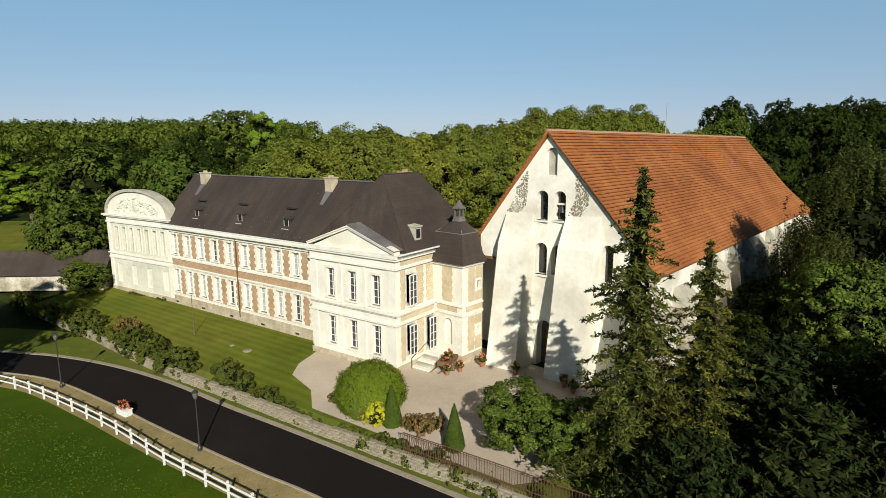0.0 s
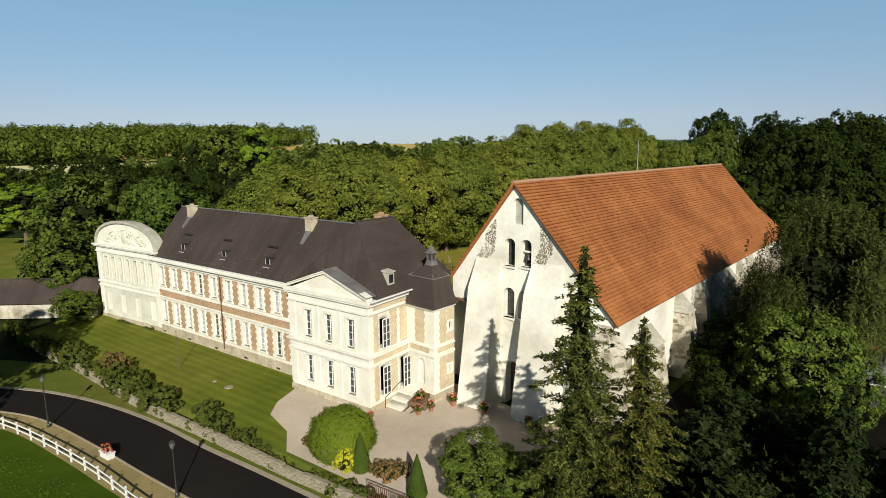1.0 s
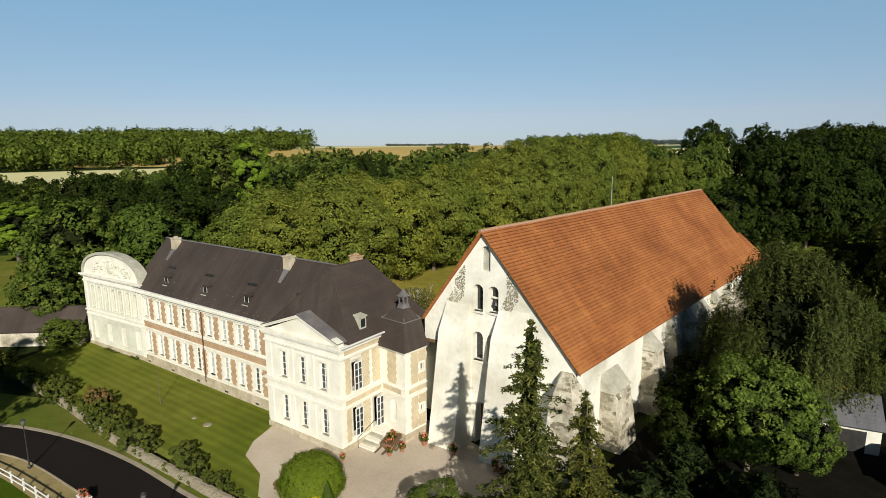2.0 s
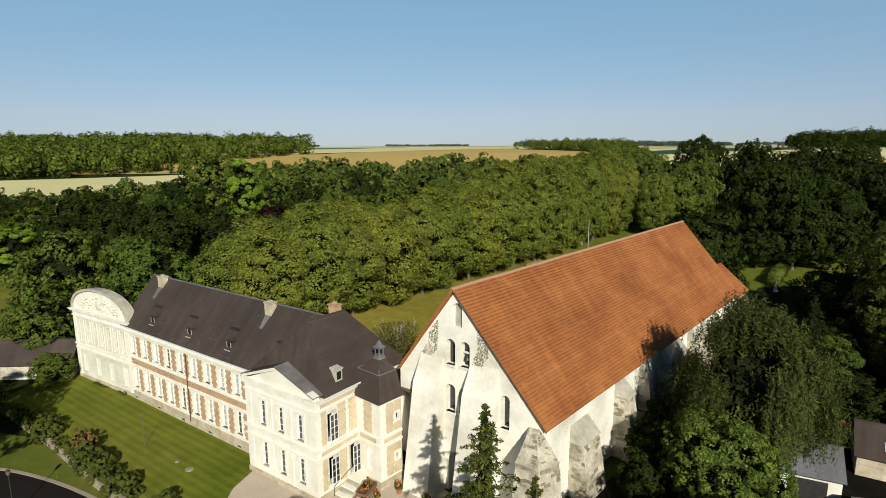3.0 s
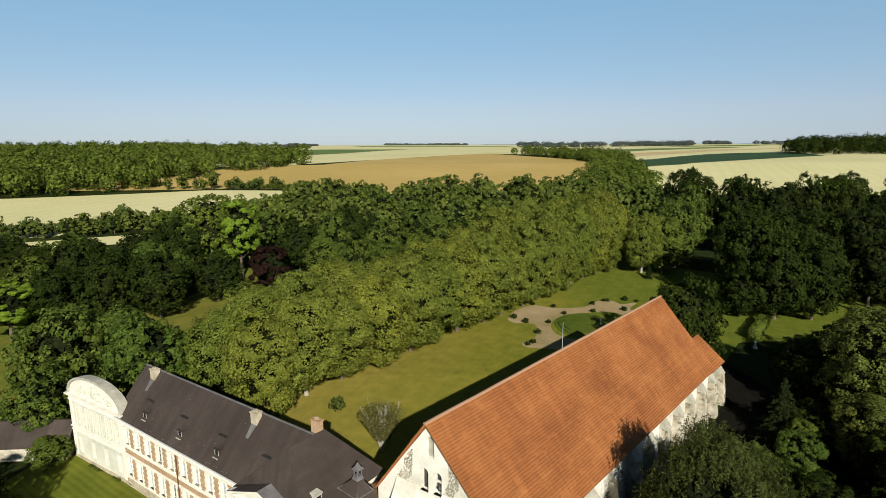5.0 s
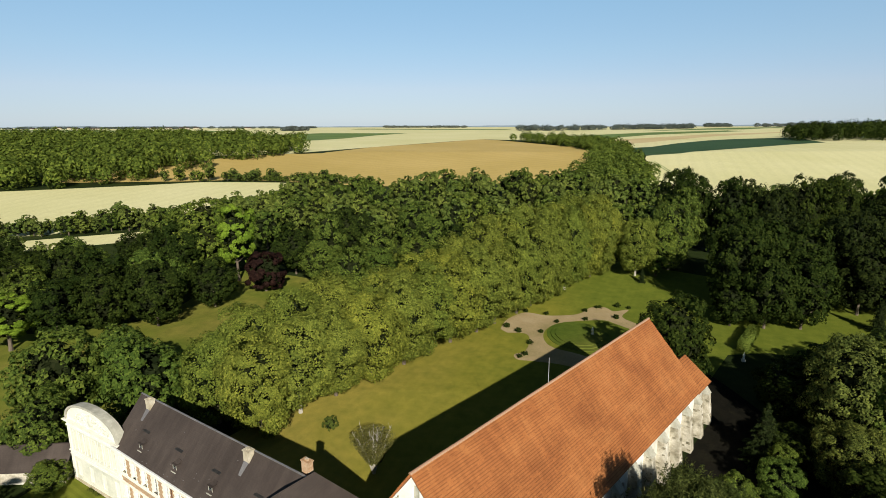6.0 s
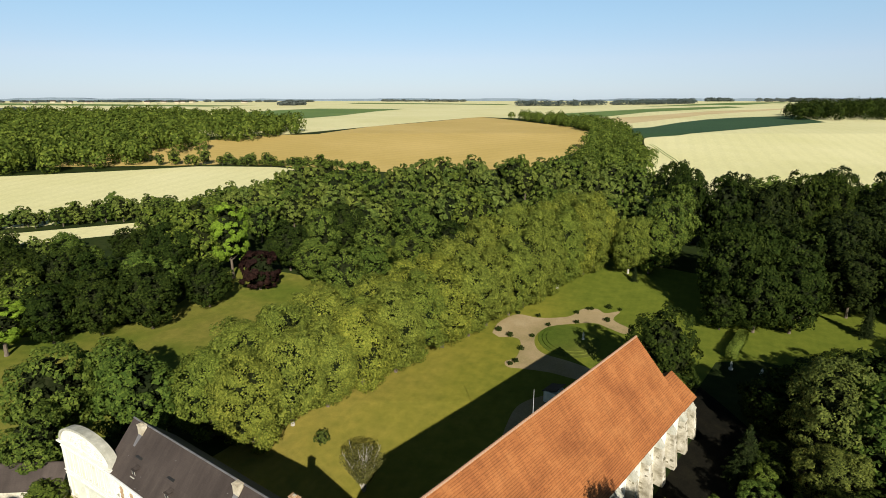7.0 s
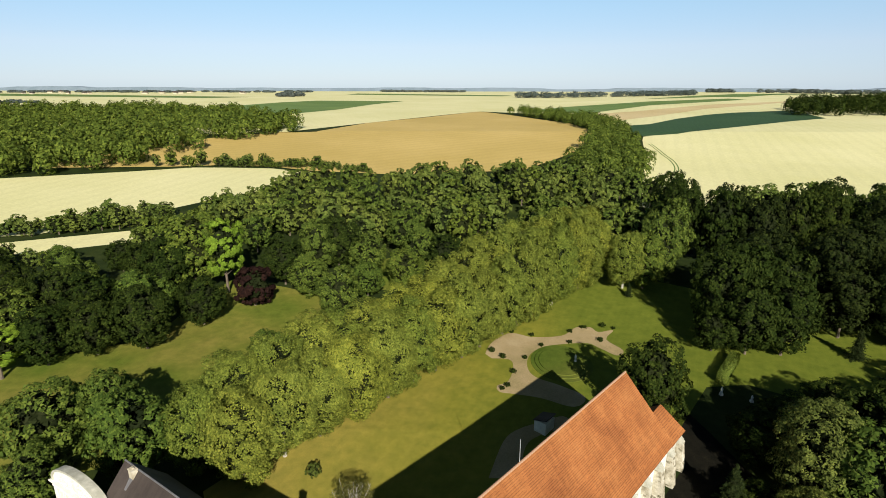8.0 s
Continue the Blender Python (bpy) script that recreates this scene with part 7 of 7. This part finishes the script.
WALL = smooth_line([(-44.0, 57.8), (-39.0, 54.1), (-33.9, 50.6), (-29.1, 46.9), (-24.7, 43.5), (-20.6, 40.7), (-15.8, 37.6), (-11.7, 34.9), (-8.0, 32.4), (-4.8, 30.4), (-1.9, 28.5), (0.7, 26.9), (2.4, 25.8), (8, 22.1), (20, 14.1), (30, 8)], 4)
WALL_TOP = 0.74
bw = thing("boundary_wall", "low old rubble stone wall along the lane", "wall", kind="structure")
rw = random.Random(3)
stone_meshes = []
for s in range(7):
    bm = bmesh.new()
    box(bm, -0.5, 0.5, -0.5, 0.5, -0.5, 0.5)
    for v_ in bm.verts:
        v_.co += Vector((rw.uniform(-0.12, 0.12), rw.uniform(-0.06, 0.06), rw.uniform(-0.14, 0.14)))
    me = bpy.data.meshes.new("stone")
    bmesh.ops.recalc_face_normals(bm, faces=bm.faces[:])
    bm.to_mesh(me)
    bm.free()
    me.materials.append(M["old_stone"])
    stone_meshes.append(me)
bm = bmesh.new()
base = along(WALL, 0.8)
loft(bm, [[(x - 0.16 * math.sin(radians(h)), y + 0.16 * math.cos(radians(h)), ground_z(x, y) - 0.2), (x + 0.16 * math.sin(radians(h)), y - 0.16 * math.cos(radians(h)), ground_z(x, y) - 0.2),
           (x + 0.14 * math.sin(radians(h)), y - 0.14 * math.cos(radians(h)), WALL_TOP - 0.04), (x - 0.14 * math.sin(radians(h)), y + 0.14 * math.cos(radians(h)), WALL_TOP - 0.04)] for x, y, h in base])
part("wall_core", bm, "old_stone", bw)
count, rest = 0, bmesh.new()
for x, y, h in along(WALL, 0.42):
    for row in range(4):
        q = rw.uniform(-0.1, 0.1)
        m = pose(x, y, 0.04 + row * 0.18, 0, 0, h + rw.uniform(-4, 4)) @ pose((row % 2) * 0.2 + q, 0, 0, 0, rw.uniform(-5, 5), 0) @ Matrix.Diagonal((rw.uniform(0.3, 0.44), rw.uniform(0.36, 0.44), rw.uniform(0.15, 0.19), 1))
        if -21 < x < 3.5 and count < 300:
            child("stone", rw.choice(stone_meshes), bw, m)
            count += 1
        else:
            prism(rest, [m @ Vector(c) for c in ((-0.5, -0.5, -0.5), (0.5, -0.5, -0.5), (0.5, 0.5, -0.5), (-0.5, 0.5, -0.5))], [m @ Vector(c) for c in ((-0.5, -0.5, 0.5), (0.5, -0.5, 0.5), (0.5, 0.5, 0.5), (-0.5, 0.5, 0.5))])
tagged(part("rubble_stones", rest, "old_stone", bw), kind="stuff")
cope = along(WALL, 0.9)
cope_me = mesh_once(("coping_stone",), lambda: boxes((-0.4, 0.4, -0.17, 0.17, -0.02, 0.07)), "old_stone")
for x, y, h in cope:
    if rw.random() < 0.35:
        continue
    child("coping_stone", cope_me, bw, pose(x, y, WALL_TOP + rw.uniform(-0.02, 0.03), rw.uniform(-3, 3), rw.uniform(-2, 2), h + rw.uniform(-3, 3)))
railing = thing("iron_railing", "rusty iron railing of thin bars on the wall", "railing")
bars = [p for p in along(WALL, 0.16) if -2.2 < p[0] < 14]
bar_me = mesh_once(("bar",), lambda: boxes((-0.012, 0.012, -0.012, 0.012, 0.0, 1.25)), "pipe")
for x, y, h in bars:
    child("bar", bar_me, railing, pose(x, y, WALL_TOP + 0.05, rw.uniform(-1, 1), rw.uniform(-1, 1), h))
for z in (1.1, 2.0):
    bm = bmesh.new()
    loft(bm, [[(x, y, z - 0.02), (x + 0.03, y + 0.03, z - 0.02), (x + 0.03, y + 0.03, z + 0.02), (x, y, z + 0.02)] for x, y, h in bars[::8]])
    part("railing_rail", bm, "pipe", railing)


# ---- planters and pots ----
def flowers(seed, rx, rz, n=12, leaves=26, size=0.09, material="petal"):
    return crown_mesh("flowers", material, seed, rx, rz, rz * 0.6, n, leaves, size, -0.4, 8)


def flower_pot(x, y, z, s, label):
    pot = thing("flower_pot", label, "flower pot", (x, y, z), 0, "flower pots")
    bm = bmesh.new()
    lathe(bm, [(0.17 * s, 0), (0.25 * s, 0.38 * s), (0.28 * s, 0.4 * s), (0.28 * s, 0.46 * s), (0.22 * s, 0.46 * s), (0.2 * s, 0.4 * s)], 12)
    part("pot", bm, "terracotta", pot)
    green = new("foliage", crown_mesh("foliage", "leaf_green", int(x * 7 + 50), 0.38 * s, 0.4 * s, 0, 12, 26, 0.1, -0.4, 8))
    green.parent = pot
    green.location = (0, 0, 0.62 * s)
    red = new("blooms", flowers(int(y * 3 + 11), 0.36 * s, 0.36 * s, 9, 12))
    red.parent = pot
    red.location = (0, 0, 0.62 * s)
    return pot


gz = lambda p: ground_z(*p) + 0.05
p = ch(-3.4, -3.4)
flower_pot(*p, gz(p), 0.95, "terracotta pot of pink flowers beside the church buttress")
for s_, d_, k_ in ((-3.3, 2.0, 0.8), (-3.75, 3.1, 0.8), (-0.7, -0.7, 0.6)):
    p = fr(s_, d_)
    flower_pot(*p, gz(p), k_, "terracotta pot with red flowers on the gravel")
for a_, n_ in ((-2.9, -0.6), (-2.6, 3.4), (-3.1, 4.4)):
    p = ch(a_, n_)
    flower_pot(*p, gz(p), 0.9, "shaded pot plant beside the church door")
p = fr(-2.75, 2.9)
cart = thing("flower_cart", "old wooden hand cart full of red flowers", "planter", (*p, gz(p)), ANG + 100)
part("cart_bed", boxes((-0.95, 0.95, -0.4, 0.4, 0.62, 0.7), (-0.95, 0.95, -0.44, -0.4, 0.62, 1.0), (-0.95, 0.95, 0.4, 0.44, 0.62, 1.0), (-0.99, -0.95, -0.44, 0.44, 0.62, 1.0), (0.95, 0.99, -0.44, 0.44, 0.62, 1.0)), "wood", cart)
for y_ in (-0.52, 0.52):
    bm = bmesh.new()
    for i in range(12):
        a0, a1 = 2 * math.pi * i / 12, 2 * math.pi * (i + 1) / 12
        prism(bm, [(r * math.cos(a), y_ - 0.03, 0.5 + r * math.sin(a)) for r, a in ((0.5, a0), (0.5, a1), (0.43, a1), (0.43, a0))], [(r * math.cos(a), y_ + 0.03, 0.5 + r * math.sin(a)) for r, a in ((0.5, a0), (0.5, a1), (0.43, a1), (0.43, a0))])
        tube(bm, (0, y_, 0.5), (0.45 * math.cos(a0), y_, 0.5 + 0.45 * math.sin(a0)), 0.02, 0.02, 5)
    part("wheel", bm, "wood", cart)
for y_ in (-0.35, 0.35):
    part("shaft", boxes((0.9, 2.0, y_ - 0.03, y_ + 0.03, 0.6, 0.66)), "wood", cart)
fl = new("blooms", flowers(77, 0.8, 0.34, 40, 22, 0.08))
fl.parent = cart
fl.location, fl.scale = (0, 0, 0.95), (1.0, 0.5, 1)
fl = new("foliage", crown_mesh("foliage", "leaf_green", 78, 0.8, 0.32, 0.15, 30, 26, 0.08, -0.4, 10))
fl.parent = cart
fl.location, fl.scale = (0, 0, 0.9), (1.0, 0.5, 1)
planter = thing("roadside_planter", "white box planter of red flowers on the verge", "planter", (-21.7, 34.8, 0.05), 148)
part("planter_box", boxes((-0.55, 0.55, -0.25, 0.25, 0, 0.4), (-0.6, 0.6, -0.3, 0.3, 0.4, 0.46)), "white", planter)
fl = new("blooms", flowers(79, 0.6, 0.35, 20, 26))
fl.parent = planter
fl.location, fl.scale = (0, 0, 0.45), (1, 0.5, 1)
pole = thing("garden_pole", "thin pale pole standing on the front lawn", "pole", (-23.3, 49.4, ground_z(-23.3, 49.4)))
bm = bmesh.new()
lathe(bm, [(0.09, 0), (0.09, 0.1), (0.035, 0.14), (0.025, 3.7), (0.045, 3.72), (0.045, 3.8)], 8)
part("shaft", bm, "bark", pole)
for x, y, r in ((-18.6, 46.3, 0.22), (-16.8, 45.0, 0.4)):
    bm = bmesh.new()
    lathe(bm, [(r, 0), (r, 0.04), (r * 0.9, 0.06)], 12)
    cover = part("well_cover", bm, "old_stone")
    cover.location = (x, y, ground_z(x, y) + 0.02)
    tagged(cover, "round stone well cover let into the lawn", "cover", "well covers")


# ---- statues on the park lawns ----
def statue(x, y, h, label):
    bm = bmesh.new()
    box(bm, -0.3, 0.3, -0.3, 0.3, 0, 0.25 * h)
    lathe(bm, [(0.24, 0.25 * h), (0.2, 0.5 * h), (0.26, 0.7 * h), (0.2, 0.8 * h), (0.09, 0.84 * h), (0.14, 0.92 * h), (0.05, h)], 10)
    ob = part("statue", bm, "trim")
    ob.location = (x, y, ground_z(x, y))
    return tagged(ob, label, "statue", "garden statues")


statue(69.6, 102.0, 1.9, "white stone statue on a pedestal on the lawn")
statue(-17.9, 163.9, 1.8, "white stone statue in a clearing")
statue(-8.0, 179.4, 1.8, "white stone statue in a clearing")
statue(74.5, 99.6, 1.5, "white stone statue on a pedestal on the lawn")
statue(79.2, 96.1, 1.9, "white stone statue on a pedestal on the lawn")
statue(43.0, 115.0, 2.1, "white stone statue in the oval bed")


# ---- outbuildings ----
def gabled(name, label, x, y, turn, length, depth, wall, rise, wall_mat, roof_mat, over=0.25):
    """A small gabled building with its ridge along local x."""
    b = thing(name, label, "outbuilding", (x, y, ground_z(x, y)), turn)
    for y_ in (0.0, depth - 0.3):
        part("wall", boxes((0, length, y_, y_ + 0.3, -0.3, wall)), wall_mat, b)
    for x_ in (0.0, length - 0.3):
        bm = bmesh.new()
        plate(bm, [(0.3, -0.3), (depth - 0.3, -0.3), (depth - 0.3, wall), (depth / 2, wall + rise * (1 - 0.6 / depth)), (0.3, wall)], [], x_, x_ + 0.3, lambda u, w, q: (q, u, w))
        part("gable", bm, wall_mat, b)
    k = rise / (depth / 2)
    for s, y_ in ((-1, -over), (1, depth + over)):
        part("roof_slope", slope((-over, y_, wall - over * k + 0.12), (length + over, y_, wall - over * k + 0.12), (length + over, depth / 2, wall + rise + 0.12), (-over, depth / 2, wall + rise + 0.12), 0.12), roof_mat, b)
    part("ridge_cap", boxes((-over, length + over, depth / 2 - 0.12, depth / 2 + 0.12, wall + rise + 0.08, wall + rise + 0.18)), roof_mat, b)
    return b


west = gabled("stable_range", "low white stable range with a mossy slate roof", -42.0, 71.2, 184, 46, 5.5, 1.7, 2.3, "weathered", "slate")
out1 = gabled("garden_house", "small white outbuilding with a grey slate roof", 35.9, 41.6, -25, 4.6, 5.2, 2.3, 1.7, "render", "grey_slate")
part("garage_door", boxes((0.7, 3.6, -0.03, 0.0, 0, 1.9)), "iron", out1, "dark wide opening with a shut door")
out2 = gabled("slate_house", "low house with a brown slate roof", 44.6, 44.4, -31, 8, 6, 2.0, 2.0, "plinth", "slate")
part("roof_light", slope((2.0, 0.6, 2.6), (3.4, 0.6, 2.6), (3.4, 1.4, 3.13), (2.0, 1.4, 3.13), 0.05), "pane_pale", out2)
gabled("red_shed", "small shed with a rusty red roof", 43.2, 49.8, -20, 3.4, 2.6, 1.5, 0.9, "plinth", "tile")
lean = thing("lean_to", "small white lean-to in the church's shade", "outbuilding", (*ch(51, -12.5), ground_z(*ch(51, -12.5))), CANG)
part("wall", boxes((0, 3, 0, 2.4, -0.3, 2.4)), "render", lean)
part("roof_slope", slope((-0.2, 2.6, 2.4), (3.2, 2.6, 2.4), (3.2, -0.2, 3.2), (-0.2, -0.2, 3.2), 0.1), "slate", lean)
shed = thing("shed_roof", "long low shed with a worn grey sheet roof", "shed", (37.6, 33.6, ground_z(37.6, 33.6)), -25)
part("wall", boxes((0.2, 3.0, 0.2, 0.4, -0.2, 1.9), (0.2, 0.4, 0.4, 5.0, -0.2, 1.9), (2.8, 3.0, 0.4, 5.0, -0.2, 2.1)), "plinth", shed)
part("roof_sheet", slope((0, 0, 1.9), (0, 5.2, 1.9), (3.3, 5.2, 2.3), (3.3, 0, 2.3), 0.06), "zinc", shed, "worn grey sheet roof")
# bell in the gable opening
bell = thing("church_bell", "small dark bronze bell hung in a gable opening", "bell", (*ch(K * 1.02 + 0.3, 1.02), 13.1), CANG)
bm = bmesh.new()
lathe(bm, [(0.27, 0.0), (0.25, 0.05), (0.17, 0.22), (0.14, 0.4), (0.06, 0.48), (0.05, 0.55)], 12)
part("bell_body", bm, "iron", bell)
part("yoke", boxes((-0.08, 0.08, -0.36, 0.36, 0.55, 0.68)), "trim", bell)

# weeds and creepers that hang over the boundary wall
KINDS["weed"] = ("wall_weed", "tuft of weeds and creeper on the old wall", "shrub", "wall weeds", lambda: (("leaves", crown_mesh("leaves", "weed", 31, 0.8, 0.5, 0.3, 24, 34, 0.1, -0.3, 10)),))
for x, y, h in along(WALL, 1.1, 3.0):
    if x < 12 and rw.random() < 0.75:
        o = rw.uniform(-0.1, 0.6)
        tree("weed", x - o * math.sin(radians(h)) * -1 * -1, y + o * math.cos(radians(h)), rw.uniform(0.35, 0.9), rw.uniform(0, 360), rw.uniform(0.7, 1.4), dz=0.25)


for k in range(16):
    o = rw.uniform(0, 1)
    tree("weed", *fr(34.2 + 9.0 * o, 1.0 + rw.uniform(-0.3, 0.2) + 0.6 * (1 - o)), rw.uniform(0.3, 0.6), rw.uniform(0, 360), rw.uniform(0.5, 1.0), "dry weeds at the foot of the arched facade")


# ---- loose grass: tufts over the paddock and the verges ----
def tufts(name, poly, n, seed, size, material, label):
    rng = np.random.default_rng(seed)
    P = np.array(poly, float)
    x, y = rng.uniform(P[:, 0].min(), P[:, 0].max(), n * 3), rng.uniform(P[:, 1].min(), P[:, 1].max(), n * 3)
    inside = np.zeros(len(x), bool)
    for i in range(len(P)):
        (xa, ya), (xb, yb) = P[i], P[i - 1]
        if ya != yb:
            inside ^= ((ya > y) != (yb > y)) & (x < (xb - xa) * (y - ya) / (yb - ya) + xa)
    patch = np.sin(x * 0.9 + 2 * np.sin(y * 0.7)) * np.cos(y * 1.1 + x * 0.3) + rng.normal(size=len(x)) * 0.6
    keep = inside & (patch > -0.2)
    x, y = x[keep][:n], y[keep][:n]
    z = np.array([ground_z(a, b) for a, b in zip(x, y)])
    pos = np.stack([x, y, z + size * 0.35], 1)
    nor = np.stack([rng.normal(size=len(x)), -1 + rng.normal(size=len(x)) * 0.5, np.full(len(x), 0.9)], 1)
    v, q = leaf_cards(rng, pos, nor, size, 0.4, 1.2)
    return tagged(new(name, mesh_from(name, v, q, material)), label, "grass", "", "stuff")


M["blade"] = foliage("grass_blades", (0.035, 0.075, 0.008), (0.06, 0.11, 0.012), (0.1, 0.14, 0.02), 0.25)
M["straw"] = foliage("straw_blades", (0.1, 0.1, 0.03), (0.2, 0.17, 0.07), (0.32, 0.26, 0.13), 0.2)
tufts("grass_tufts", [(-40, 10), (-8, 10), (-10, 23.5), (-16, 27.5), (-21, 31), (-28, 35), (-40, 38.5)], 16000, 51, 0.1, "blade", "uneven tufts of paddock grass")
tufts("verge_tufts", offset_line(NEAR, -0.3) + offset_line(NEAR, -2.2)[::-1], 3500, 52, 0.16, "straw", "dry tufts on the roadside verge")
tufts("bank_tufts", offset_line(FAR, 0.6) + offset_line(FAR, 2.6)[::-1], 4000, 53, 0.12, "weed", "rough grass tufts below the boundary wall")
